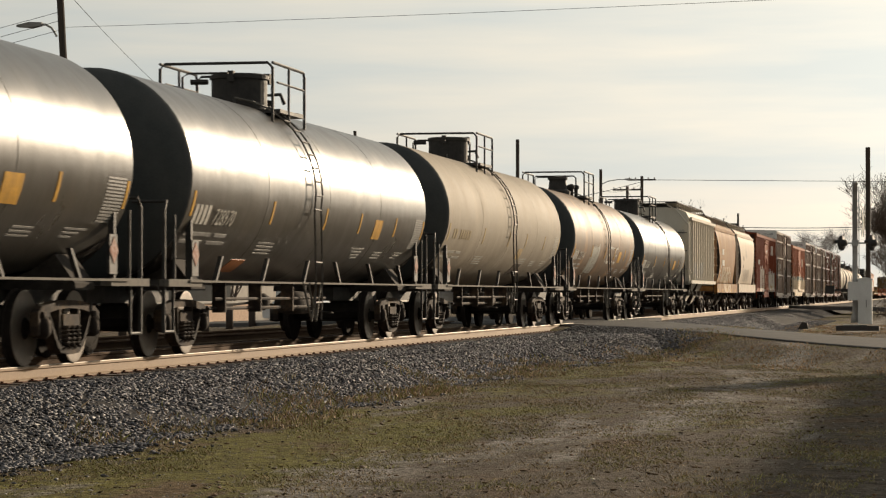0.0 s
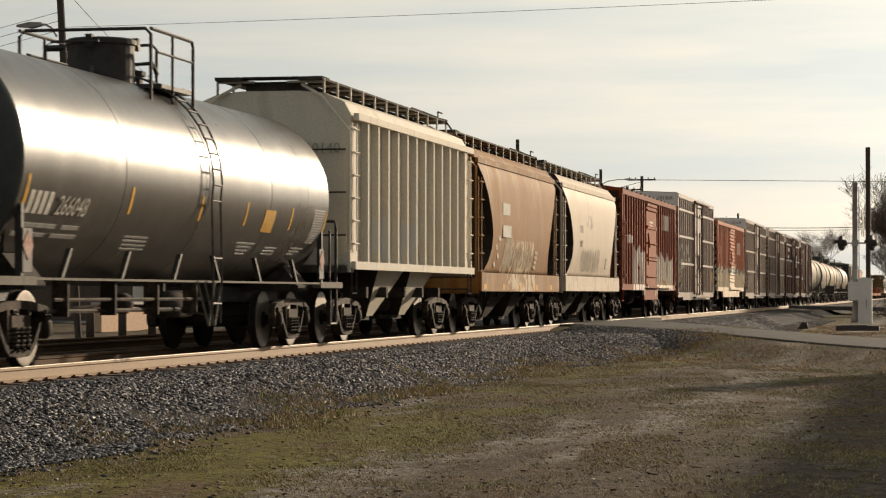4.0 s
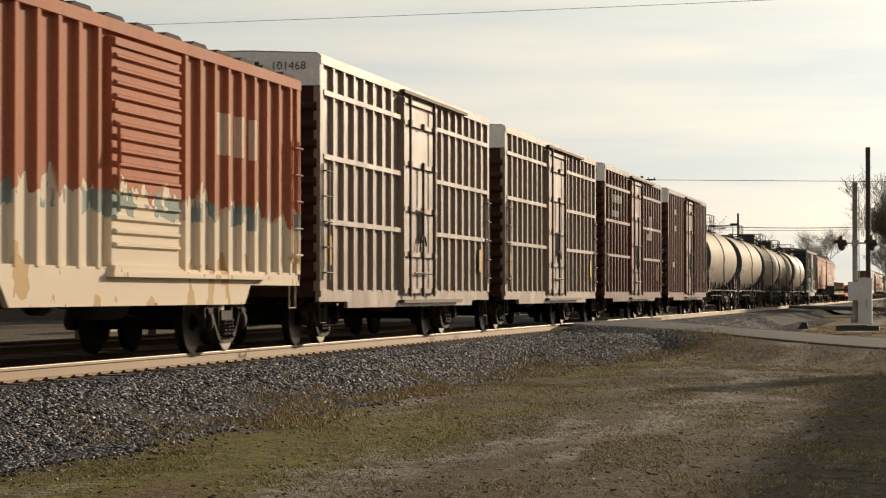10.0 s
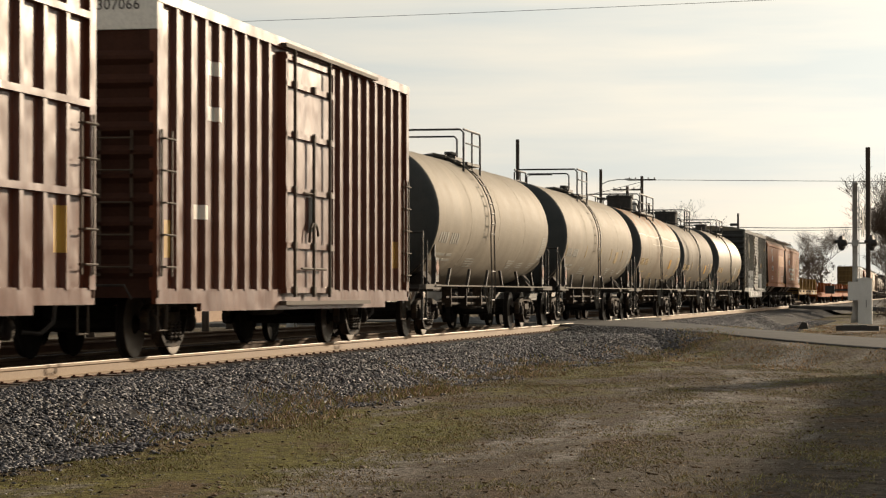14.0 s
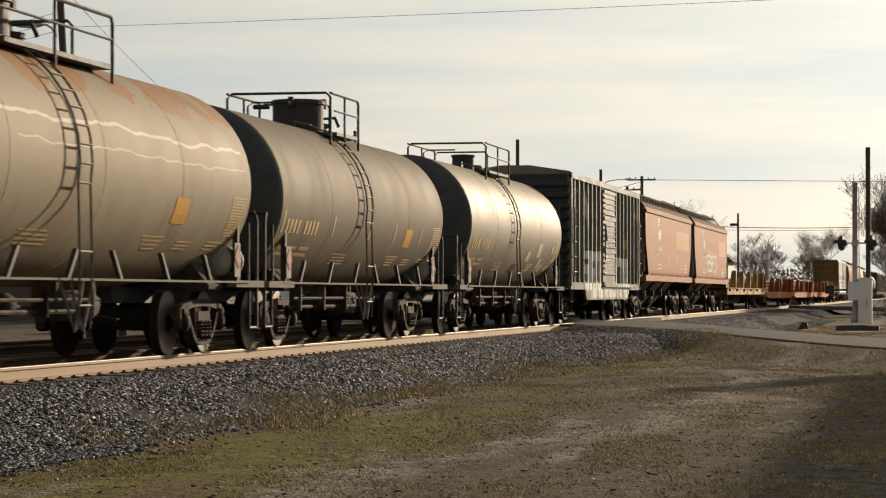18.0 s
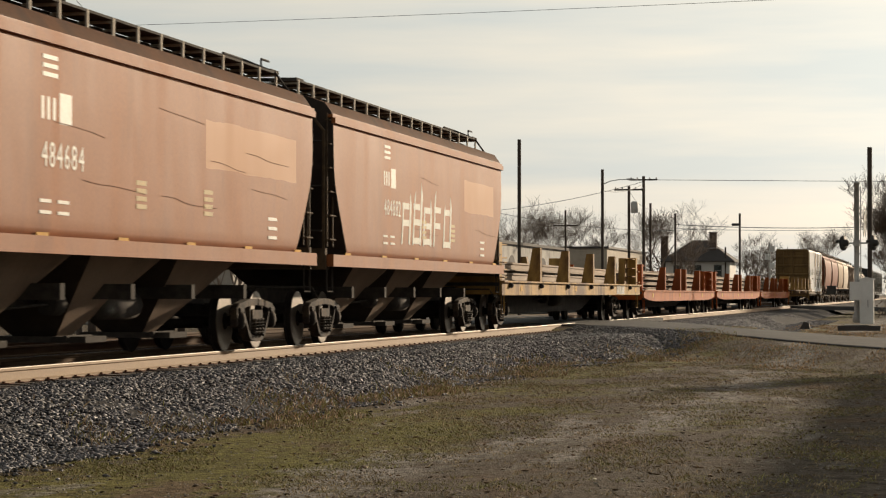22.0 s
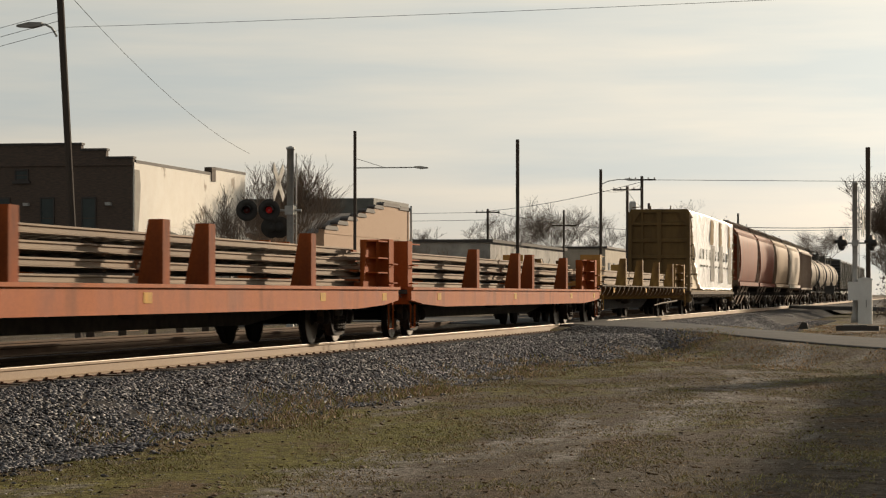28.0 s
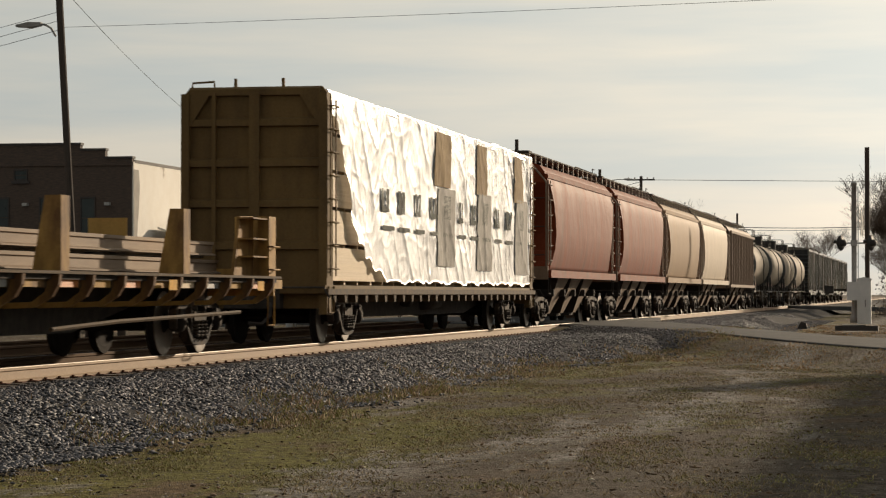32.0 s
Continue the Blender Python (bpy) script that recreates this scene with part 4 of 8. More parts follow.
def _manway(kind, top, yc=0.1):
    bm = bmesh.new()
    if kind == "box":
        lathe(bm, [(0.05, top - 0.2), (0.47, top - 0.2), (0.47, top + 0.46), (0.50, top + 0.465), (0.50, top + 0.53), (0.46, top + 0.55), (0.05, top + 0.56)], "z", (0, yc, 0), 28, False)
        for k in range(3):
            a = 0.5 + 2.1 * k
            box(bm, 0.49 * math.cos(a) - 0.05, 0.49 * math.cos(a) + 0.05, yc + 0.49 * math.sin(a) - 0.05, yc + 0.49 * math.sin(a) + 0.05, top + 0.40, top + 0.58)
        lathe(bm, [(0.20, top - 0.15), (0.20, top + 0.08), (0.24, top + 0.10), (0.24, top + 0.16), (0.10, top + 0.19)], "z", (0.15, yc + 0.80, 0), 16, False)
        tube(bm, [(0.3, yc + 0.55, top - 0.05), (0.3, yc + 0.55, top + 0.24), (0.55, yc + 0.62, top + 0.26), (0.6, yc + 0.7, top + 0.1)], 0.035, 6)
        box(bm, -0.1, 0.12, yc - 0.85, yc - 0.66, top - 0.1, top + 0.12)
        tube(bm, [(-0.55, yc, top + 0.44), (-0.85, yc, top + 0.44)], 0.05, 6)
    elif kind == "neck":
        lathe(bm, [(0.40, top - 0.2), (0.40, top + 0.06), (0.30, top + 0.12), (0.26, top + 0.40), (0.31, top + 0.42), (0.31, top + 0.50), (0.05, top + 0.53)], "z", (0, yc, 0), 22, False)
        for dx, dy, r in ((0.38, 0.30, 0.07), (0.30, 0.62, 0.09), (0.45, 0.85, 0.06)):
            lathe(bm, [(r, top - 0.15), (r, top + 0.16), (r * 1.7, top + 0.18), (r * 1.7, top + 0.25), (r * 0.6, top + 0.30)], "z", (dx, yc + dy, 0), 10, False)
    elif kind == "old":
        lathe(bm, [(0.05, top - 0.2), (0.27, top - 0.2), (0.27, top + 0.30), (0.30, top + 0.31), (0.30, top + 0.36), (0.05, top + 0.38)], "z", (0, yc, 0), 24, False)
        lathe(bm, [(0.22, top - 0.15), (0.22, top + 0.08), (0.16, top + 0.14)], "z", (0.15, yc + 0.75, 0), 16, False)
        box(bm, -0.1, 0.1, yc - 0.75, yc - 0.55, top - 0.1, top + 0.16)
    else:
        lathe(bm, [(0.26, top - 0.15), (0.26, top + 0.02), (0.34, top + 0.04), (0.34, top + 0.1), (0.1, top + 0.14)], "z", (0, -0.6, 0), 18, False)
        for dy in (-0.15, 0.05, 0.3):
            lathe(bm, [(0.06, top - 0.1), (0.06, top + 0.12), (0.11, top + 0.14), (0.11, top + 0.2)], "z", (0.3, dy, 0), 10, False)
        box(bm, -0.2, 0.5, -0.4, 0.5, top - 0.05, top + 0.08)
    return bm


def _on_shell(car, yk, wide, radius, centre, a0, a1, mat, name, r=0.006):
    """A patch that follows the shell from one angle to another."""
    bm = bmesh.new()
    rows = []
    for k in range(6):
        a = radians(a0 + (a1 - a0) * k / 5)
        c, s = math.cos(a), math.sin(a)
        rows.append([bm.verts.new(((radius + o) * c, yk + t, centre + (radius + o) * s)) for o, t in ((-0.004, 0), (r, 0), (r, wide), (-0.004, wide))])
    for p, q in zip(rows, rows[1:]):
        for i in range(4):
            bm.faces.new((p[i], p[(i + 1) % 4], q[(i + 1) % 4], q[i]))
    bm.faces.new(rows[0][::-1])
    bm.faces.new(rows[-1])
    return part(name, bm, mat, car)


def flat_words(car, radius, centre, rows, mat, name="stencil"):
    """Small writing on the shell, as bars. rows: (y, angle, length, height in degrees)."""
    def bar(bm, yk, ang, wide, tall):
        vs = []
        for a in (ang, ang + tall):
            c, s = math.cos(radians(a)), math.sin(radians(a))
            for t in (0, wide):
                for o in (-0.003, 0.004):
                    vs.append(bm.verts.new(((radius + o) * c, yk + t, centre + (radius + o) * s)))
        for f in ((0, 1, 3, 2), (4, 6, 7, 5), (0, 4, 5, 1), (2, 3, 7, 6), (0, 2, 6, 4), (1, 5, 7, 3)):
            bm.faces.new([vs[i] for i in f])

    if name == "data_panel":
        bm = bmesh.new()
        for row in rows:
            bar(bm, *row)
        tagged(part(name, bm, mat, car), kind="stuff")
        return
    for row in rows:
        bm = bmesh.new()
        bar(bm, *row)
        part(name, bm, mat, car)


def rail_profile():
    return [(-0.07, 0.0), (0.07, 0.0), (0.07, 0.012), (0.012, 0.03), (0.012, 0.115), (0.036, 0.125), (0.036, 0.16), (-0.036, 0.16), (-0.036, 0.125), (-0.012, 0.115), (-0.012, 0.03), (-0.07, 0.012)]


def rail_flat(y, length, deck, paint, label, sill_low, stakes, tiers, style="orange", end_mat=None, pitch=0.2, tall=1.0):
    """A long flat car with stakes and bulkheads that carries stacked rails; the load is a thing of its own."""
    car = rolling("flat_car", label, "flat car", y, "flat cars loaded with rails")
    h = length / 2
    end_mat = end_mat or paint
    bm = bmesh.new()
    box(bm, -1.5, 1.5, -h, h, deck - 0.10, deck - 0.02)
    part("deck", bm, steel_dark, car)
    for s in (-1, 1):
        bm = bmesh.new()
        x0, x1 = sorted((s * 1.50, s * 1.58))
        if style == "orange":
            prism(bm, [(-h, deck), (h, deck), (h, deck - 0.22), (h - 1.2, deck - 0.30), (h - 3.4, deck - 0.36), (-h + 3.4, deck - 0.36), (-h + 1.2, deck - 0.30), (-h, deck - 0.22)], "x", x0, x1)
            box(bm, *sorted((s * 1.46, s * 1.62)), -h, h, deck - 0.02, deck + 0.03)
        elif style == "yellow":
            box(bm, x0, x1, -h, h, sill_low, deck)
            box(bm, *sorted((s * 1.46, s * 1.64)), -h, h, deck - 0.02, deck + 0.02)
        else:
            box(bm, x0, x1, -h, h, deck - 0.035, deck)
            box(bm, *sorted((s * 1.36, s * 1.44)), -h, h, deck - 0.20, deck - 0.035)
        part("side_sill", bm, brown_grime_shade if style == "outrigger" else flat_sill if style == "orange" else paint, car)
    if style == "outrigger":
        key = "outrigger"
        if key not in MESHES:
            b2 = bmesh.new()
            prism(b2, [(1.46, -0.04), (1.60, -0.04), (1.585, -0.16), (1.50, -0.30), (1.30, -0.42), (0.2, -0.46), (0.2, -0.40), (1.26, -0.36), (1.42, -0.24)], "y", -0.045, 0.045)
            MESHES[key] = finish(b2, "outrigger")
        n = 22
        for k in range(n):
            yk = -h + 0.5 + (length - 1.0) * k / (n - 1)
            part("outrigger", MESHES[key], paint, car, at=(0, yk, deck - 0.002))
            bm = bmesh.new()
            box(bm, 1.445, 1.46, yk + 0.15, yk + 1.0, deck - 0.19, deck - 0.05)
            part("sill_panel", bm, (paint, orange_mark, paint, lumber_wood, grey_mark, paint, orange_mark)[k % 7], car)
        bm = bmesh.new()
        tube(bm, [(1.3, 3.5, 0.45), (1.3, 6.0, 0.52), (1.3, h - 1.4, 0.60)], 0.03, 6)
        part("brake_rod", bm, brown_grime_shade, car)
    # fish-bellied centre sill below
    bm = bmesh.new()
    prism(bm, [(-h, deck - 0.12), (h, deck - 0.12), (h, deck - 0.40), (h - 4.0, deck - 0.45), (h - 6.5, 0.36), (-h + 6.5, 0.36), (-h + 4.0, deck - 0.45), (-h, deck - 0.40)], "x", -0.45, 0.45)
    part("centre_sill", bm, steel_dark, car)
    # stakes
    st = 0.9
    key = "stake %s" % style
    if key not in MESHES:
        b2 = bmesh.new()
        wy = 0.16 if style == "orange" else 0.15
        prism(b2, [(1.08, 0.0), (1.44, 0.0), (1.44, st), (1.24, st)], "y", -wy, wy)
        MESHES[key] = finish(b2, "stake")
    for yk in stakes:
        part("stake", MESHES[key], paint, car, at=(0.07, yk, deck - 0.01))
        part("stake", MESHES[key], paint, car, at=pose(-0.07, yk, deck - 0.01, 0, 0, 180))
    # end bulkheads, ribbed behind
    for e in (-1, 1):
        bm = bmesh.new()
        box(bm, -1.5, 1.5, *sorted((e * (h - 0.10), e * (h - 0.18))), deck - 0.3, deck + 0.12)
        for x in (-1.5, 0.88):
            box(bm, x, x + 0.62, *sorted((e * (h - 0.10), e * (h - 0.18))), deck + 0.12, deck + 0.92)
        box(bm, 1.32, 1.5, *sorted((e * (h - 0.05), e * (h - 0.45))), deck, deck + 0.92)
        part("bulkhead", bm, end_mat, car)
        bm = bmesh.new()
        prism(bm, [(e * (h - 0.45), deck), (e * (h - 1.55), deck), (e * (h - 1.2), deck + 0.9), (e * (h - 0.45), deck + 0.92)], "x", 1.2, 1.25)
        for z in (0.28, 0.55, 0.86):
            box(bm, 1.22, 1.48, *sorted((e * (h - 0.45), e * (h - 1.28))), deck + z, deck + z + 0.025)
        part("gusset", bm, paint, car)
        part("step", shared("step", step_mesh), paint, car, at=(1.52, e * (h - 0.4), deck - 0.75))
        for z in (0.1, 0.45):
            part("grab_iron", shared("ladder 1", ladder_mesh(0.4, 1, 0.35, False)), paint, car, at=(1.5, e * (h - 0.35), deck + z))
    # reflective tape on the sill
    for k in range(6):
        yk = -h + 2.0 + (length - 4) * k / 5
        if style == "yellow":
            bm = bmesh.new()
            lathe(bm, [(0.05, yk - 1.1), (0.065, yk - 1.0), (0.045, yk - 0.85)], "y", (1.62, 0, deck - 0.09), 8)
            part("winch", bm, steel_dark, car)
        if k in (0, 2, 4, 5):
            bm = bmesh.new()
            box(bm, 1.578, 1.586, yk + 0.6, yk + 0.95, deck - 0.22, deck - 0.08)
            part("reflective_tape", bm, yellow_mark, car)
    running_gear(car, h, h - 2.7, None, sill=False)
    # the load
    load = rolling("rail_stack", "stack of pale rusty steel rails on a flat car", "rails", y, "stacks of rails on the flat cars")
    rnd = random.Random(int(y))
    spans = [-h + 1.25] + sorted(stakes) + [h - 1.25]
    for tier in range(tiers):
        z = deck + 0.03 + tier * pitch
        for j in range(7):
            x = 0.86 - j * 0.29
            a = -h + 0.6 + rnd.uniform(0, 0.7) + (0.3 if tier % 2 else 0)
            b = h - 0.6 - rnd.uniform(0, 0.9)
            mid = rnd.uniform(-1.0, 1.0)
            for ya, yb in ((a, mid), (mid + 0.25, b)):
                bm = bmesh.new()
                prism(bm, [(x + p[0] * 1.2, z + p[1] * tall) for p in rail_profile()], "y", ya, yb)
                part("rail", bm, rail_load, load)
    for tier in range(tiers):
        z = deck - 0.02 + tier * pitch
        for yk in spans:
            bm = bmesh.new()
            box(bm, -0.80, 0.80, yk - 0.5, yk - 0.38, z + 0.012 if tier else z, z + 0.048)
            part("timber_spacer", bm, wood_grey, load)
    return car


def centerbeam(y, length, paint, label):
    car = rolling("centerbeam_flat_car", label, "flat car", y, "freight cars of the train")
    h, deck, top = length / 2, 1.02, 4.45
    bm = bmesh.new()
    box(bm, -1.3, 1.3, -h, h, deck - 0.14, deck)
    part("deck", bm, paint, car)
    bm = bmesh.new()
    prism(bm, [(-h, deck - 0.05), (h, deck - 0.05), (h, deck - 0.4), (h - 3.6, deck - 0.4), (h - 5.5, 0.42), (-h + 5.5, 0.42), (-h + 3.6, deck - 0.4), (-h, deck - 0.4)], "x", -0.5, 0.5)
    part("centre_sill", bm, steel_dark, car)
    for s in (-1, 1):
        bm = bmesh.new()
        box(bm, *sorted((s * 1.28, s * 1.36)), -h, h, deck - 0.16, deck - 0.06)
        for k in range(27):
            yk = -h + 0.6 + (length - 1.2) * k / 26
            prism(bm, [(yk - 0.16, deck - 0.06), (yk + 0.16, deck - 0.06), (yk + 0.06, deck - 0.30), (yk - 0.06, deck - 0.30)], "x", *sorted((s * 1.2, s * 1.33)))
        part("side_sill", bm, brown_grime_shade, car)
    # end bulkheads with frame ribs
    for e in (-1, 1):
        bm = bmesh.new()
        ye = e * (h - 0.25)
        prism(bm, [(-1.3, deck - 0.4), (1.3, deck - 0.4), (1.3, top - 0.16), (1.18, top), (-1.18, top), (-1.3, top - 0.16)], "y", *sorted((ye, ye - e * 0.06)))
        bulk = part("bulkhead", bm, paint, car, "tall tan steel bulkhead with ribs")
        for x in (-1.3, 1.16):
            bm = bmesh.new()
            box(bm, x, x + 0.14, *sorted((ye - e * 0.30, ye + e * 0.14)), deck - 0.5, top - 0.12)
            part("corner_post", bm, paint, bulk)
        for x, wx in ((-0.76, 0.07), (-0.09, 0.18)):
            bm = bmesh.new()
            box(bm, x, x + wx, *sorted((ye, ye + e * 0.11)), deck - 0.4, top - 0.1)
            part("upright", bm, paint, bulk)
        for z in (1.62, 2.35, 3.05, 3.75, 4.28):
            bm = bmesh.new()
            prism(bm, [(ye, z), (ye + e * 0.085, z + 0.02), (ye + e * 0.085, z + 0.13), (ye, z + 0.17)], "x", -1.16, 1.16)
            part("rib", bm, paint, bulk)
        for s in (-1, 1):
            bm = bmesh.new()
            prism(bm, [(s * 1.16, top - 0.14), (s * 0.8, top - 0.14), (s * 1.16, top - 0.7)], "y", *sorted((ye + e * 0.002, ye + e * 0.10)))
            part("corner_gusset", bm, paint, bulk)
        part("end_ladder", shared("ladder 8", ladder_mesh(0.4, 8, 0.40)), paint, car, at=pose(1.3, e * (h - 0.42), 1.3))
        part("step", shared("step", step_mesh), paint, car, at=(1.32, e * (h - 0.35), 0.55))
    bm = bmesh.new()
    box(bm, -0.12, 0.12, -h + 0.3, h - 0.3, top - 0.25, top)
    for k in range(20):
        yk = -h + 0.6 + (length - 1.2) * k / 19
        box(bm, -0.06, 0.06, yk - 0.08, yk + 0.08, deck, top - 0.25)
    part("centre_beam", bm, paint, car)
    bm = bmesh.new()
    tube(bm, [(-1.15, -h + 0.3, top), (-1.15, -h + 0.3, top + 0.08), (-0.75, -h + 0.3, top + 0.10), (-0.75, -h + 0.3, top)], 0.02, 5)
    for x in (-0.4, 0.45):
        box(bm, x, x + 0.05, -h + 0.3, -h + 0.34, top, top + 0.15)
    part("top_grab_iron", bm, paint, car)
    running_gear(car, h, h - 2.7, None, sill=False)
    load = rolling("wrapped_lumber_load", "lumber packs in torn glossy white plastic wrap on the centerbeam car", "lumber", y, "")
    rnd = random.Random(5)
    # packs of boards, then loose wrap over the upper rows
    for col in range(7):
        y0 = -h + 0.42 + (length - 0.84) * col / 7
        y1 = y0 + (length - 0.84) / 7 - 0.05
        for row in range(5):
            z0 = deck + 0.03 + row * 0.645
            for s in (-1, 1):
                bm = bmesh.new()
                xo = s * (1.22 + rnd.uniform(-0.02, 0.02))
                box(bm, *sorted((s * 0.16, xo)), y0, y1, z0 + 0.05, z0 + 0.63)
                part("lumber_pack", bm, lumber_wood if row < 2 or col == 0 else wrap_white, load)
            bm = bmesh.new()
            for k in range(3):
                yk = y0 + (y1 - y0) * (k + 0.5) / 3
                box(bm, -1.18, 1.18, yk - 0.045, yk + 0.045, z0 - 0.02, z0 + 0.05)
            part("batten", bm, lumber_wood, load)
    # crumpled wrap over the near side, torn at its leading lower corner
    ny, nz = 480, 90
    bm = bmesh.new()
    ztop, zlow = deck + 3.36, deck + 0.02
    grid = []
    ya, yb = -h + 0.38, h - 0.38

    def skin(yy, z):
        x = 1.29 + 0.05 * noise.noise(Vector((yy * 0.9, z * 0.7, 3.3)))
        for fy, fz, tilt, tall, sharp, seed2 in ((1.1, 0.5, 0.7, 0.045, 9, 1.7), (2.1, 0.9, -0.9, 0.024, 9, 4.1), (4.2, 2.2, 1.6, 0.007, 8, 6.3), (1.2, 2.0, 0.2, 0.016, 12, 8.9)):
            x += 0.6 * tall * (1 - abs(noise.noise(Vector((yy * fy + tilt * z, z * fz, seed2))))) ** sharp
        x += 0.004 * noise.noise(Vector((yy * 7 + 2 * z, z * 5, 2.2)))
        return x + 0.16 * max(0, 1 - (yy - ya) / 3.0) * max(0.0, min(1.0, (ztop - z) / 2.4)) * (0.5 + noise.noise(Vector((yy * 2, z * 2, 9))))

    for i in range(ny + 1):
        col = []
        yy = ya + (yb - ya) * i / ny
        low = float(np.interp(yy - ya, (0.0, 0.7, 1.0, 1.3, 2.0, 3.2, 4.8), (4.0, 3.7, 3.0, 2.3, 1.75, 1.42, zlow + 0.02))) + 0.06 * math.sin(yy * 7.0)
        low = max(low, zlow + 0.05 + 0.04 * math.sin(yy * 3.1))
        for j in range(nz + 1):
            z = ztop - (ztop - low) * j / nz
            col.append(bm.verts.new((skin(yy, z), yy, z)))
        grid.append(col)
    for i in range(ny):
        for j in range(nz):
            f = bm.faces.new((grid[i][j], grid[i][j + 1], grid[i + 1][j + 1], grid[i + 1][j]))
            f.smooth = True
    bmesh.ops.solidify(bm, geom=bm.faces[:], thickness=0.006)
    part("plastic_wrap", bm, wrap_gloss, load, "crumpled glossy white plastic sheet, torn at one corner")
    bm = bmesh.new()
    for i in range(24):
        y0 = ya + (yb - ya) * i / 24
        y1 = ya + (yb - ya) * (i + 1) / 24 + 0.02
        z = ztop + 0.02 + 0.06 * noise.noise(Vector((y0, 0, 1)))
        prism(bm, [(-1.26, z - 0.1), (-1.22, z), (-0.2, z + 0.06), (0.2, z + 0.06), (1.24, z), (1.30, z - 0.14), (1.26, z - 0.14), (1.20, z - 0.03), (-1.20, z - 0.03)], "y", y0, y1)
    part("wrap_top", bm, wrap_gloss, load)
    # printed marks on the wrap: dark squares, bars and kraft-brown bands
    def print_patch(y0, y1, z0, z1, mat, name="printed_mark"):
        b2 = bmesh.new()
        ni, nj = max(8, int((y1 - y0) / 0.06)), max(6, int((z1 - z0) / 0.06))
        rows = []
        for i in range(ni + 1):
            yy = y0 + (y1 - y0) * i / ni
            rows.append([b2.verts.new((skin(yy, z) + 0.028, yy, z)) for z in (z0 + (z1 - z0) * j / nj for j in range(nj + 1))])
        for r0, r1 in zip(rows, rows[1:]):
            for j in range(nj):
                f2 = b2.faces.new((r0[j], r0[j + 1], r1[j + 1], r1[j]))
                f2.smooth = True
        part(name, b2, mat, load)

    for k in range(11):
        yk = -7.0 + 1.55 * k
        if not any(a - 0.6 < yk < b for a, b in ((-1.5, 0.35), (3.2, 4.9), (8.4, 10.3))):
            print_patch(yk, yk + 0.22, 2.42, 2.86, wrap_print)
            print_patch(yk + 0.42, yk + 0.62, 2.42, 2.86, wrap_print)
            print_patch(yk + 0.22, yk + 0.42, 2.42, 2.52, wrap_print)
        print_patch(yk, yk + 1.0, 2.08, 2.16, wrap_print, "printed_line")
    for yk in (-0.9, 3.7, 8.9):
        print_patch(yk, yk + 0.8, 2.45, 2.95, wrap_print, "printed_emblem")
    for y0, y1, z0, z1 in ((-1.5, 0.35, 1.45, 3.1), (3.2, 4.9, 1.4, 3.15), (8.4, 10.3, 1.35, 3.2)):
        print_patch(y0, y1, z0, z1, wrap_grey, "grey_wrap_panel")
    for y0, y1 in ((-1.9, -0.1), (3.0, 4.3), (8.1, 9.6)):
        print_patch(y0, y1, 3.12, 4.25, wrap_buff, "thin_wrap_panel")
    return car


def tilted(radius, centre, y, angle, lift=0.012):
    """A place on the shell's +X side for flat writing: its middle line lies at the angle below or above the level."""
    a = radians(angle)
    m = Matrix.Translation(((radius + lift) * math.cos(a), y, centre + (radius + lift) * math.sin(a)))
    return m @ Matrix.Rotation(-a, 4, "Y")


def tank_marks(car, length, radius, centre, mat, number="", square=None, panel=True, big=True, sticker=False):
    """Stencils on the near side: owner's mark as blocks, number, data lines, a square sticker, the panel at the rear end."""
    h = length / 2
    if big:
        if number:
            for k in range(4):
                _on_shell(car, -h + 0.95 + k * 0.21, 0.14, radius, centre, -26, -15, mat, "mark_block")
            ob = letters(number, 0.36, SIDE, (0, 0, 0), mat, car, "car_number")
            ob.matrix_local = tilted(radius, centre, -h + 1.9, -25.5) @ SIDE
        else:
            for k in range(9):
                if k != 4:
                    _on_shell(car, -h + 1.0 + k * 0.24, 0.15, radius, centre, -22, -13, mat, "mark_block")
    rows = [(-h + 0.9, -33, 1.3, 2.2), (-h + 2.4, -33, 0.6, 2.2), (-h + 0.9, -38, 1.1, 2.2), (-h + 2.2, -38, 0.9, 2.2)]
    for k in range(4):
        rows.append((-h + 4.9 + 0.05 * k, -35 - 2.6 * k, 1.0, 1.1))
        rows.append((h * 0.30 + 0.1 * k, -34 - 2.6 * k, 1.0 - 0.15 * k, 1.1))
    for k in range(3):
        rows.append((h * 0.52, -36 - 2.4 * k, 0.7, 1.0))
        rows.append((h * 0.72, -35 - 2.4 * k, 0.8 - 0.2 * k, 1.0))
    flat_words(car, radius, centre, rows, grey_mark if mat == white_mark else mat)
    if panel:
        flat_words(car, radius, centre, [(h - 1.5, -30 + 1.7 * k, 0.72, 0.9) for k in range(14)], grey_mark if mat == white_mark else mat, "data_panel")
    if square:
        _on_shell(car, h * 0.42, 0.62, radius, centre, -25, -11, square, "square_sticker")
    if sticker:
        _on_shell(car, -h + 4.3, 0.75, radius, centre, -60, -48, orange_mark, "orange_sticker")

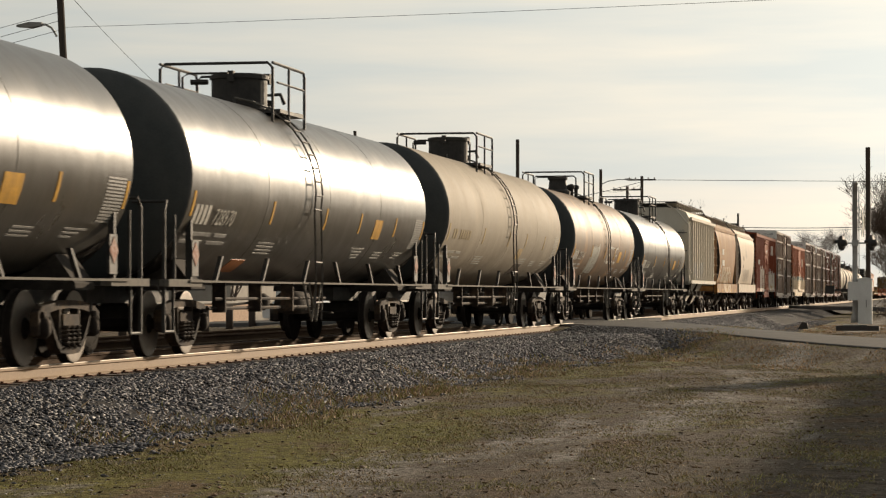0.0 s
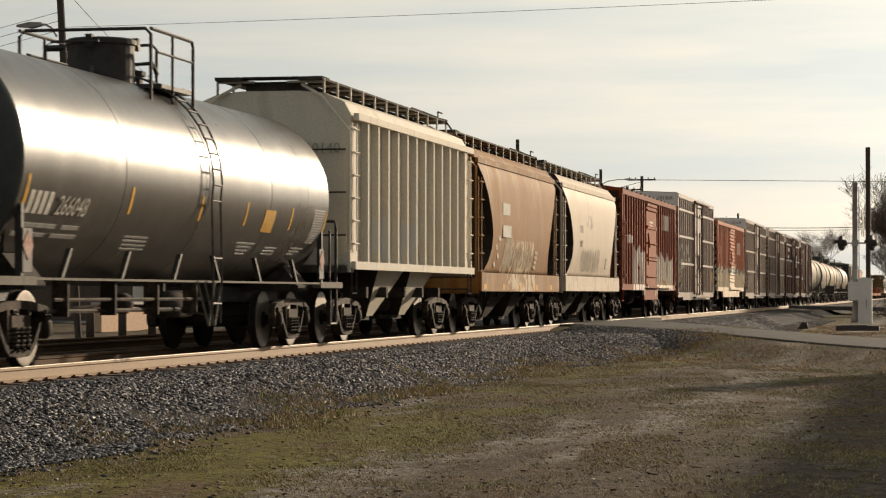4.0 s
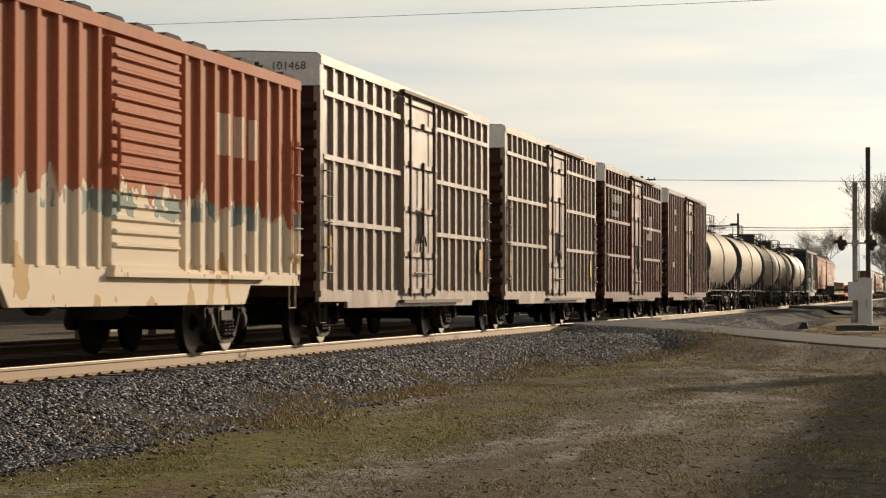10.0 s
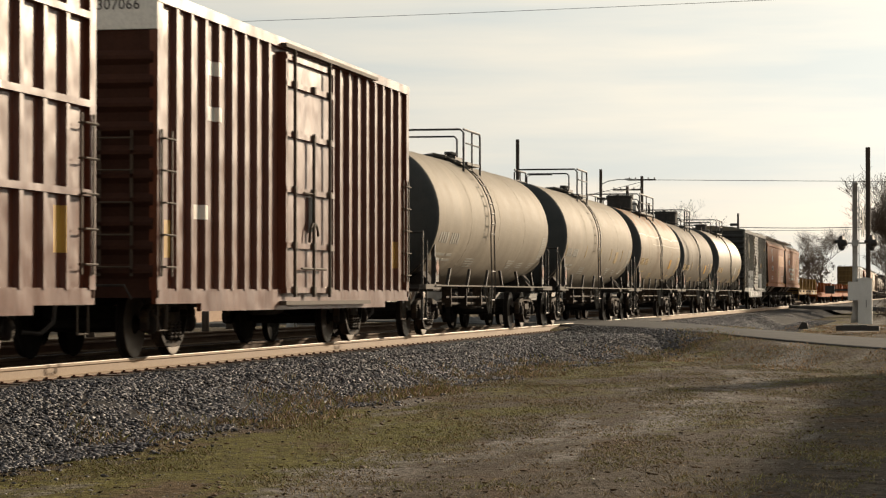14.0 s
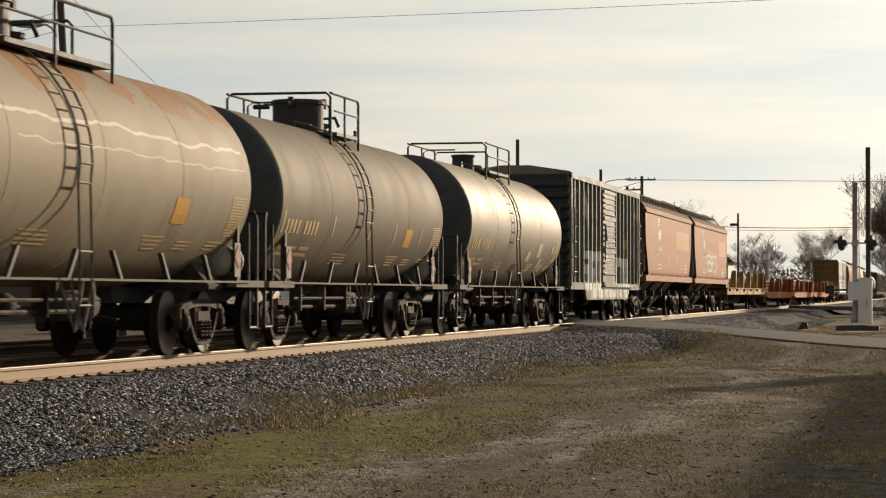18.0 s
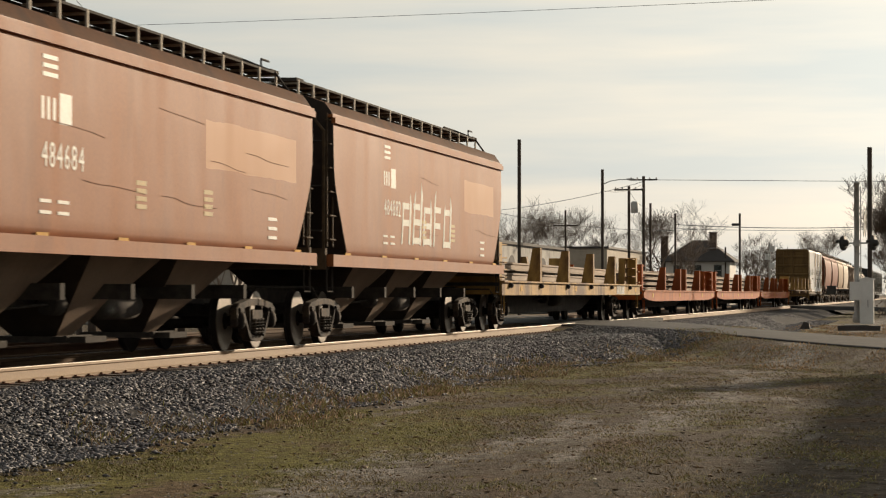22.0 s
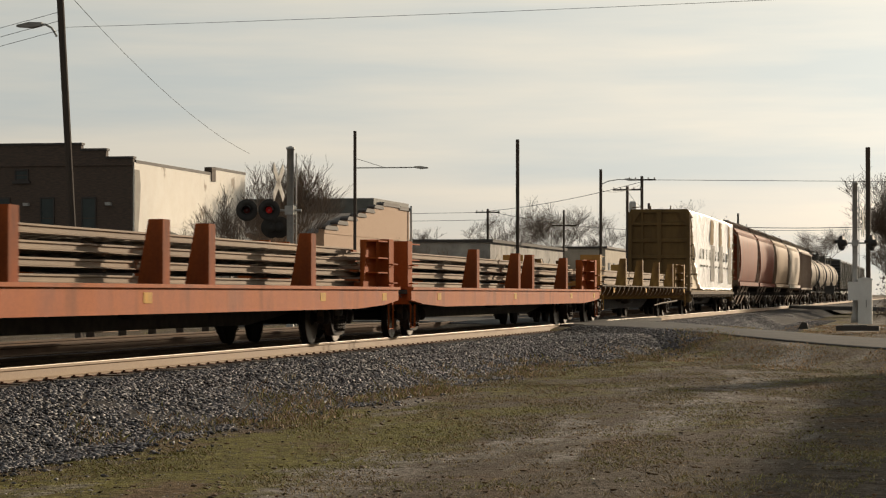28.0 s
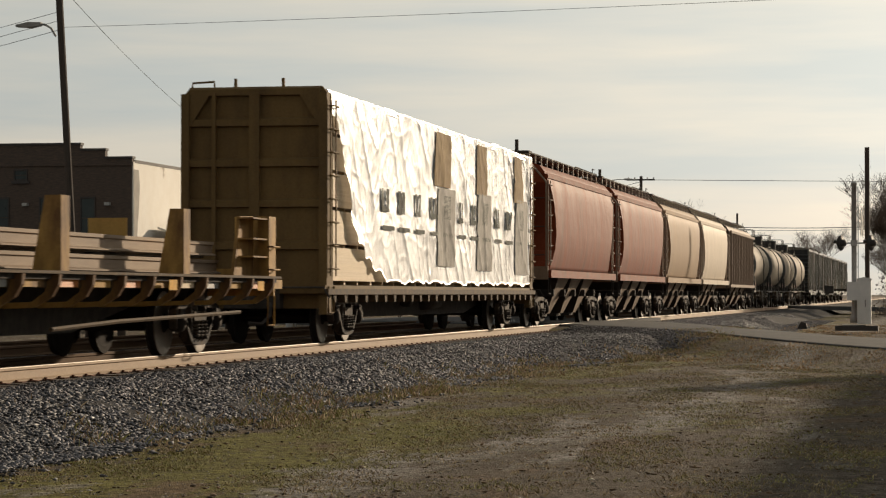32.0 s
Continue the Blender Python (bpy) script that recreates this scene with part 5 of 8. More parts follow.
# ---- ground, tracks, road ----
rail_load = material("pale_new_rail_steel", (0.40, 0.30, 0.21), 0.75, spec=0.2, color2=(0.23, 0.165, 0.115), scale=2, stretch=(1, 0.15, 1))
wood_grey = material("weathered_timber", (0.20, 0.16, 0.12), 0.85, color2=(0.12, 0.095, 0.075), scale=8, stretch=(1, 0.2, 1))
lumber_wood = material("pale_pine_lumber", (0.66, 0.52, 0.33), 0.7, color2=(0.55, 0.41, 0.25), scale=3, stretch=(1, 0.1, 6))
wrap_white = material("white_woven_wrap", (0.74, 0.73, 0.70), 0.35, color2=(0.66, 0.64, 0.6), scale=2)
wrap_gloss = material("glossy_plastic_wrap", (0.88, 0.91, 0.96), 0.40, color2=(0.82, 0.84, 0.88), scale=1.2, bump=0.35, fine=11, spec=1.0)
film = wrap_gloss.node_tree.nodes["Principled BSDF"]
film.inputs["Coat Weight"].default_value, film.inputs["Coat Roughness"].default_value = 1.0, 0.32
film.inputs["Sheen Weight"].default_value, film.inputs["Sheen Roughness"].default_value = 0.8, 0.4
wrap_buff = material("thin_buff_wrap", (0.40, 0.30, 0.18), 0.85, color2=(0.32, 0.23, 0.14), scale=2, spec=0.05)
wrap_print = material("dark_green_grey_print", (0.16, 0.17, 0.15), 0.85, color2=(0.17, 0.17, 0.15), scale=3, spec=0.05)
wrap_grey = material("grey_printed_wrap", (0.36, 0.335, 0.30), 0.7, color2=(0.25, 0.235, 0.21), scale=2, spec=0.1)
plate_rust = material("dark_rusty_plate", (0.17, 0.075, 0.042), 0.85, color2=(0.10, 0.048, 0.03), scale=6, spec=0.1)
tie_wood = material("creosoted_tie", (0.10, 0.07, 0.055), 0.9, color2=(0.06, 0.045, 0.04), scale=5, stretch=(0.2, 1, 1))
ballast_bed = material("ballast_bed", (0.07, 0.067, 0.067), 0.95, color2=(0.04, 0.038, 0.038), spec=0.05, scale=18, amount=0.8, fine=60, bump=0.9)
ballast_stone = material("ballast_stone", (0.14, 0.14, 0.152), 0.6, color2=(0.08, 0.08, 0.088), scale=9, spread=0.6, fine=70, spec=0.25)
asphalt = material("worn_asphalt", (0.092, 0.09, 0.088), 0.9, spec=0.1, color2=(0.062, 0.061, 0.06), scale=1.2, fine=60, bump=0.3)
concrete = material("concrete", (0.40, 0.38, 0.34), 0.85, color2=(0.30, 0.28, 0.25), scale=2)


def ground_material():
    m = bpy.data.materials.new("gravelly_winter_grass")
    m.use_nodes = True
    n, l = m.node_tree.nodes, m.node_tree.links
    b = n["Principled BSDF"]
    b.inputs["Roughness"].default_value = 0.95
    b.inputs["Specular IOR Level"].default_value = 0.05
    tc = n.new("ShaderNodeTexCoord")

    def nz(scale, stretch=(1, 1, 1), detail=6.0):
        mp = n.new("ShaderNodeMapping")
        mp.inputs["Scale"].default_value = stretch
        l.new(tc.outputs["Object"], mp.inputs["Vector"])
        t = n.new("ShaderNodeTexNoise")
        t.inputs["Scale"].default_value, t.inputs["Detail"].default_value, t.inputs["Roughness"].default_value = scale, detail, 0.65
        l.new(mp.outputs["Vector"], t.inputs["Vector"])
        return t

    def ramp(src, a, b2, c0, c1):
        r = n.new("ShaderNodeValToRGB")
        r.color_ramp.elements[0].position, r.color_ramp.elements[1].position = a, b2
        r.color_ramp.elements[0].color, r.color_ramp.elements[1].color = (*c0, 1), (*c1, 1)
        l.new(src.outputs["Fac"], r.inputs["Fac"])
        return r

    def mix(fac, a, b2, mode="MIX"):
        x = n.new("ShaderNodeMix")
        x.data_type, x.blend_type = "RGBA", mode
        if isinstance(fac, float):
            x.inputs[0].default_value = fac
        else:
            l.new(fac, x.inputs[0])
        l.new(a, x.inputs[6])
        l.new(b2, x.inputs[7])
        return x.outputs[2]

    def calc(op, a, b2=0.0):
        x = n.new("ShaderNodeMath")
        x.operation = op
        for i, v in enumerate((a, b2)):
            if isinstance(v, (int, float)):
                x.inputs[i].default_value = v
            else:
                l.new(v, x.inputs[i])
        return x.outputs[0]

    def step(v, a, b2, lo=0.0, hi=1.0):
        x = n.new("ShaderNodeMapRange")
        x.interpolation_type = "SMOOTHSTEP"
        for key, val in (("From Min", a), ("From Max", b2), ("To Min", lo), ("To Max", hi)):
            x.inputs[key].default_value = val
        l.new(v, x.inputs["Value"])
        return x.outputs["Result"]

    xyz = n.new("ShaderNodeSeparateXYZ")
    l.new(tc.outputs["Object"], xyz.inputs[0])
    px, py = xyz.outputs["X"], xyz.outputs["Y"]
    soil = ramp(nz(3.0), 0.35, 0.65, (0.106, 0.086, 0.065), (0.202, 0.166, 0.125))
    moss = ramp(nz(5.0), 0.35, 0.7, (0.120, 0.110, 0.037), (0.276, 0.248, 0.074))
    gravel = ramp(nz(16.0), 0.35, 0.65, (0.20, 0.183, 0.16), (0.48, 0.44, 0.39))
    dead = ramp(nz(9.0, (1, 0.6, 1)), 0.35, 0.65, (0.110, 0.076, 0.052), (0.258, 0.179, 0.112))
    wide, ragged = nz(0.55, (1, 0.5, 1), 8.0), nz(2.2, (1, 0.6, 1), 8.0)
    warp = calc("MULTIPLY", calc("SUBTRACT", ragged.outputs["Fac"], 0.5), 2.4)
    # moss grows thickest between the bank and the wheel path
    band = calc("MULTIPLY", step(calc("ABSOLUTE", calc("ADD", calc("ADD", px, 6.3), warp)), 0.5, 2.2, 1.0, 0.0), step(py, 24.0, 36.0, 1.0, 0.35))
    green = step(calc("ADD", calc("MULTIPLY", band, 0.20), calc("ADD", calc("MULTIPLY", wide.outputs["Fac"], 0.55), calc("MULTIPLY", ragged.outputs["Fac"], 0.45))), 0.53, 0.63)
    out = mix(green, soil.outputs["Color"], moss.outputs["Color"])
    litter = step(nz(1.1, (1, 0.4, 1), 8.0).outputs["Fac"], 0.54, 0.64, 0.0, 0.85)
    out = mix(litter, out, dead.outputs["Color"])
    # a worn wheel path of pale gravel, and scattered bare gravel
    path = step(py, 21.0, 31.0, -4.75, -3.1)
    off = calc("ABSOLUTE", calc("ADD", calc("SUBTRACT", px, path), warp))
    worn = calc("MULTIPLY", step(off, 0.10, 0.75, 1.0, 0.0), step(ragged.outputs["Fac"], 0.36, 0.56))
    out = mix(worn, out, gravel.outputs["Color"])
    bare = step(nz(0.9, (1, 0.25, 1), 8.0).outputs["Fac"], 0.56, 0.64, 0.0, 0.8)
    out = mix(bare, out, gravel.outputs["Color"])
    tuft = ramp(nz(13.0, (1, 0.8, 1), 6.0), 0.40, 0.58, (0.45, 0.43, 0.40), (1.2, 1.2, 1.2))
    out = mix(0.75, out, tuft.outputs["Color"], "MULTIPLY")
    fine = ramp(nz(55.0, (1, 1, 1), 3.0), 0.35, 0.65, (0.5, 0.5, 0.5), (1.3, 1.3, 1.3))
    out = mix(0.8, out, fine.outputs["Color"], "MULTIPLY")
    l.new(out, b.inputs["Base Color"])
    bp = n.new("ShaderNodeBump")
    bp.inputs["Strength"].default_value, bp.inputs["Distance"].default_value = 1.0, 0.05
    l.new(calc("ADD", nz(14.0, (1, 1, 1), 10.0).outputs["Fac"], calc("MULTIPLY", nz(48.0, (1, 1, 1), 6.0).outputs["Fac"], 0.5)), bp.inputs["Height"])
    l.new(bp.outputs["Normal"], b.inputs["Normal"])
    return m


ground_mat = ground_material()

ROAD_W = 11.0


def road_near(x):
    """The y of the road's near edge."""
    return float(np.interp(x, (-200.0, -10.8, -9.6, -6.6, -1.2, 10.0, 60.0), (335.0, 72.5, 71.6, 68.0, 57.0, 43.0, -10.0)))


def road_far(x):
    return float(np.interp(x, (-200.0, -11.8, -7.3, -1.1, 10.0, 60.0), (351.0, 88.7, 78.8, 68.5, 55.0, 2.0)))


def road_side(x, y):
    """Metres past the road's near edge (negative: this side of it), about ROAD_W and more beyond the far edge."""
    a, b = road_near(x), road_far(x)
    if y <= a:
        return (y - a) * 0.65
    return ROAD_W + (y - b) * 0.55 if y >= b else ROAD_W * (y - a) / (b - a)


def sides(x, y):
    return np.array([road_side(a, b) for a, b in zip(x, y)])


def smooth(a, b, v):
    t = min(1.0, max(0.0, (v - a) / (b - a)))
    return t * t * (3 - 2 * t)


def road_z(x):
    if x < TRACK2_X - 2:
        return -0.02 - 0.45 * smooth(0, 14, TRACK2_X - 2 - x)
    if x < -9.6:
        return -0.02
    return -0.02 - 0.30 * smooth(0, 9, x + 9.6)


def ground_z(x, y):
    z = GROUND_Z + 0.035 * noise.noise(Vector((x * 0.5, y * 0.25, 0))) + 0.015 * noise.noise(Vector((x * 2, y * 1.5, 4)))
    d = road_side(x, y)
    lift = road_z(x) - 0.05
    k = smooth(-4.5, -0.1, d) * (1 - smooth(ROAD_W + 0.2, ROAD_W + 2.5, d))
    return z + (lift - z) * k if -200 < y < 400 else GROUND_Z


def line(a, b, step):
    n = max(1, int(round((b - a) / step)))
    return [a + (b - a) * i / n for i in range(n)]


xs = [-3000, -1000, -400, -200, -120] + line(-80, -20, 4) + line(-20, 8, 0.4) + line(8, 40, 4) + [40, 80, 200, 600, 1500, 3000]
ys = [-1500, -500, -150, -60, -25] + line(-10, 12, 2) + line(12, 60, 0.5) + line(60, 100, 0.5) + line(100, 130, 1.0) + line(130, 300, 10) + [300, 400, 600, 1000, 2000, 4000]
verts = [(x, y, ground_z(x, y)) for y in ys for x in xs]
nx = len(xs)
faces = [(j * nx + i, j * nx + i + 1, (j + 1) * nx + i + 1, (j + 1) * nx + i) for j in range(len(ys) - 1) for i in range(nx - 1)]
me = bpy.data.meshes.new("ground")
me.from_pydata(verts, [], faces)
me.polygons.foreach_set("use_smooth", [True] * len(faces))
me.materials.append(ground_mat)
tagged(new("ground", me), "brown winter ground with moss, thin grass and gravel beside the railway", "ground", kind="structure")

# ballast bed under both tracks
BED = [(-19.6, -0.75), (-18.0, -0.22), (-9.85, -0.20), (-9.5, -0.24), (-8.1, -0.72)]


def spill(y):
    """How much wider the bank lies where it runs up to the road."""
    return 2.0 * smooth(48, 66, y) * (1 - 0.5 * smooth(90, 130, y))


def bed_z(x, y):
    q = x - spill(y) * smooth(-9.6, -8.2, x)
    z = -0.80
    for (x0, z0), (x1, z1) in zip(BED, BED[1:]):
        if x0 <= q <= x1:
            z = z0 + (z1 - z0) * (q - x0) / (x1 - x0)
    d = road_side(x, y)
    if -3.0 < d < ROAD_W + 4.0 and q < -8.1 and x > -10.2:
        z = max(z, ground_z(x, y) + 0.02) if not -0.25 < d < ROAD_W + 0.25 else z
    return z


bx = line(-19.6, -10, 0.8) + line(-10, -5.0, 0.12) + [-5.0]
by = line(-60, 14, 6) + line(14, 58, 0.3) + line(58, 72, 0.2) + line(72, 120, 0.5) + line(120, 900, 30) + [900]
verts = []
for y in by:
    for x in bx:
        verts.append((x + 0.10 * noise.noise(Vector((y * 0.5, x, 0))) * (x > -9.4), y, bed_z(x, y) + 0.022 * noise.noise(Vector((x * 9, y * 9, 2))) + 0.02 * noise.noise(Vector((x, y * 0.6, 7)))))
nb = len(bx)
faces = [(j * nb + i, j * nb + i + 1, (j + 1) * nb + i + 1, (j + 1) * nb + i) for j in range(len(by) - 1) for i in range(nb - 1)]
me = bpy.data.meshes.new("ballast_bed")
me.from_pydata(verts, [], faces)
me.materials.append(ballast_bed)
tagged(new("ballast_bed", me), "bank of dark grey crushed stone under the tracks", "ballast", kind="structure")


def pebbles(name, count, place, size, mat, label, category, seed, squash=0.6):
    """Many angular stones in one mesh."""
    rng = np.random.default_rng(seed)
    base = np.array([(0, 0, 1), (0.9, 0, 0.3), (0.2, 0.85, 0.2), (-0.8, 0.4, 0.25), (-0.6, -0.6, 0.3), (0.35, -0.85, 0.25), (0, 0, -0.8)], float)
    tris = np.array([(0, 1, 2), (0, 2, 3), (0, 3, 4), (0, 4, 5), (0, 5, 1), (6, 2, 1), (6, 3, 2), (6, 4, 3), (6, 5, 4), (6, 1, 5)])
    pts = place(rng, count)
    n = len(pts)
    s = size(rng, n, pts)
    v = base[None] * rng.uniform(0.6, 1.3, (n, 7, 1)) * s[:, None, None] * np.stack([rng.uniform(0.55, 1.8, n), rng.uniform(0.6, 1.3, n), squash * rng.uniform(0.6, 1.3, n)], 1)[:, None, :]
    a, t = rng.uniform(0, 6.28, n), rng.uniform(-0.6, 0.6, n)
    ca, sa, ct, st = np.cos(a), np.sin(a), np.cos(t), np.sin(t)
    y2, z2 = v[..., 1] * ct[:, None] - v[..., 2] * st[:, None], v[..., 1] * st[:, None] + v[..., 2] * ct[:, None]
    w = np.stack([v[..., 0] * ca[:, None] - y2 * sa[:, None], v[..., 0] * sa[:, None] + y2 * ca[:, None], z2], 2) + pts[:, None, :]
    f = tris[None] + (np.arange(n) * 7)[:, None, None]
    mesh = bpy.data.meshes.new(name)
    mesh.vertices.add(n * 7)
    mesh.vertices.foreach_set("co", w.ravel())
    mesh.loops.add(n * 30)
    mesh.loops.foreach_set("vertex_index", f.ravel().astype(np.int32))
    mesh.polygons.add(n * 10)
    mesh.polygons.foreach_set("loop_start", np.arange(0, n * 30, 3, dtype=np.int32))
    mesh.update(calc_edges=True)
    mesh.validate()
    mesh.materials.append(mat)
    return tagged(new(name, mesh), label, category, kind="stuff")


def on_bed(rng, count):
    y = 17 + 90 * rng.random(count) ** 1.5
    wide = np.array([spill(v) for v in y])
    x = -10.3 + (2.52 + wide) * rng.random(count) + 0.12 * np.sin(y * 1.7) + 0.1 * np.sin(y * 0.6)
    x = x + rng.exponential(0.16, count) * (rng.random(count) < 0.14) * (x > -8.5)
    side_of = sides(x, y)
    keep = (side_of < -0.15) | (side_of > ROAD_W + 0.2)
    x, y = x[keep], y[keep]
    z = np.array([max(bed_z(a, b), ground_z(a, b)) for a, b in zip(x, y)]) + 0.01
    return np.stack([x, y, z], 1)


pebbles("ballast_stones", 88000, on_bed, lambda r, n, p: r.uniform(0.014, 0.044, n), ballast_stone, "loose angular dark grey ballast stones on the bank", "ballast", 3)


field_stone = material("pale_field_gravel", (0.34, 0.31, 0.27), 0.9, color2=(0.2, 0.18, 0.155), scale=9, spread=0.6, spec=0.1)


def past_road(rng, count):
    y = 84 + 60 * rng.random(count)
    x = -10.2 + 4.6 * rng.random(count)
    side_of = sides(x, y)
    keep = side_of > ROAD_W + 0.2
    x, y = x[keep], y[keep]
    return np.stack([x, y, np.array([max(bed_z(a, b), ground_z(a, b)) for a, b in zip(x, y)]) + 0.01], 1)


pebbles("far_ballast_stones", 22000, past_road, lambda r, n, p: r.uniform(0.018, 0.04, n), ballast_stone, "loose dark grey ballast stones beyond the road", "ballast", 6)


def on_ground(rng, count):
    y = 18 + 50 * rng.random(count) ** 1.4
    x = -8.2 + 8.5 * rng.random(count) ** 1.5
    return np.stack([x, y, np.array([ground_z(a, b) for a, b in zip(x, y)])], 1)


pebbles("ground_stones", 16000, on_ground, lambda r, n, p: r.uniform(0.004, 0.013, n), field_stone, "scattered small stones on the bare ground", "gravel", 4)


def blades(name, count, place, tall, mat, label, seed, lean=0.6, width=0.006):
    """Thin leaning blades in one mesh."""
    rng = np.random.default_rng(seed)
    p = place(rng, count)
    n = len(p)
    a = rng.uniform(0, 6.28, n)
    hgt = tall(rng, n)
    le = rng.uniform(0.1, lean, n) * hgt
    d = np.stack([np.cos(a), np.sin(a), np.zeros(n)], 1)
    s = np.stack([-np.sin(a), np.cos(a), np.zeros(n)], 1) * width
    up = np.stack([np.zeros(n), np.zeros(n), hgt], 1)
    v = np.stack([p - s, p + s, p + d * le[:, None] * 0.4 + up * 0.6 + s * 0.7, p + d * le[:, None] + up], 1)
    f = np.array([(0, 1, 2), (0, 2, 3)])[None] + (np.arange(n) * 4)[:, None, None]
    mesh = bpy.data.meshes.new(name)
    mesh.vertices.add(n * 4)
    mesh.vertices.foreach_set("co", v.ravel())
    mesh.loops.add(n * 6)
    mesh.loops.foreach_set("vertex_index", f.ravel().astype(np.int32))
    mesh.polygons.add(n * 2)
    mesh.polygons.foreach_set("loop_start", np.arange(0, n * 6, 3, dtype=np.int32))
    mesh.update(calc_edges=True)
    mesh.materials.append(mat)
    return tagged(new(name, mesh), label, "grass", kind="stuff")


dry_grass = material("dry_grass", (0.42, 0.32, 0.16), 0.8, color2=(0.26, 0.18, 0.09), scale=0.8, spread=0.4, bump=0)
green_grass = material("winter_green_grass", (0.34, 0.31, 0.10), 0.8, color2=(0.24, 0.21, 0.07), scale=0.8, spread=0.4, bump=0)
weed_red = material("reddish_dead_weeds", (0.58, 0.44, 0.27), 0.85, color2=(0.38, 0.25, 0.15), scale=1.0, spread=0.4, bump=0)

verge_brown = material("orange_brown_winter_grass", (0.60, 0.36, 0.15), 0.85, color2=(0.40, 0.25, 0.11), scale=0.8, spread=0.45, bump=0)


def toe_strip(rng, count):
    y = 17 + 60 * rng.random(count) ** 1.3
    x = -8.05 + np.array([spill(v) for v in y]) + rng.normal(0, 0.36, count) + 0.25 * np.sin(y * 0.7) + 0.18 * np.sin(y * 1.9)
    clump = np.array([noise.noise(Vector((a * 1.2, b * 0.8, 5.0))) for a, b in zip(x, y)])
    keep = (clump > -0.05) & (y > 23 + 4 * rng.random(count))
    x, y = x[keep], y[keep]
    z = np.array([max(bed_z(a, b), ground_z(a, b)) for a, b in zip(x, y)]) - 0.005
    return np.stack([x, y, z], 1)


def patches(thr, seed2):
    def place(rng, count):
        out = []
        while len(out) < count:
            y = 17 + 50 * rng.random() ** 1.2
            x = -8.2 + 7.7 * rng.random()
            if noise.noise(Vector((x * 0.9, y * 0.35, seed2))) + 0.5 * noise.noise(Vector((x * 3, y * 2, seed2))) > thr:
                out.append((x, y, ground_z(x, y)))
        return np.array(out)
    return place


blades("dry_weeds", 20000, toe_strip, lambda r, n: r.uniform(0.02, 0.075, n) * r.uniform(0.4, 1.8, n), weed_red, "reddish dead weeds along the foot of the ballast bank", 11, 1.2, 0.010)
blades("toe_grass", 15000, toe_strip, lambda r, n: r.uniform(0.02, 0.08, n) * r.uniform(0.4, 1.8, n), green_grass, "olive grass along the foot of the ballast bank", 15, 1.2, 0.007)
blades("dry_grass", 44000, patches(0.05, 3.0), lambda r, n: r.uniform(0.008, 0.022, n) * r.uniform(0.6, 2.0, n), dry_grass, "thin dry yellow grass on bare ground", 12, 2.2, 0.004)
blades("green_grass", 40000, patches(0.12, 8.0), lambda r, n: r.uniform(0.008, 0.020, n) * r.uniform(0.6, 2.0, n), green_grass, "short olive grass and moss in patches", 13, 2.2, 0.004)



def litter_spots(rng, count):
    y = 18 + 40 * rng.random(count) ** 1.3
    x = -8.0 + 8.0 * rng.random(count)
    return np.stack([x, y, np.array([ground_z(a, b) for a, b in zip(x, y)]) + 0.004], 1)


leaf_brown = material("dead_leaf_brown", (0.16, 0.09, 0.045), 0.8, color2=(0.08, 0.05, 0.03), scale=9, spread=0.6, bump=0)
pebbles("fallen_leaves", 1500, litter_spots, lambda r, n, p: r.uniform(0.012, 0.034, n), leaf_brown, "scattered curled dead leaves on the ground", "leaves", 8, 0.35)
chip_pale = material("pale_stone_chip", (0.62, 0.58, 0.50), 0.8, color2=(0.45, 0.41, 0.35), scale=9, spread=0.4)
pebbles("pale_chips", 700, litter_spots, lambda r, n, p: r.uniform(0.008, 0.020, n), chip_pale, "scattered pale stone chips on the ground", "gravel", 9, 0.5)


def verge(rng, count):
    y = 48 + 76 * rng.random(count)
    x = -6.6 + 9 * rng.random(count)
    side_of = sides(x, y)
    clump = np.array([noise.noise(Vector((a * 0.8, b * 0.3, 2.0))) for a, b in zip(x, y)])
    keep = ((side_of < -0.2) & (side_of > -6.5) | (side_of > ROAD_W + 0.3)) & (clump > -0.12)
    x, y = x[keep], y[keep]
    return np.stack([x, y, np.array([ground_z(a, b) for a, b in zip(x, y)])], 1)


blades("verge_grass", 26000, verge, lambda r, n: r.uniform(0.015, 0.06, n), verge_brown, "orange-brown winter grass along the road", 14, 1.5, 0.012)

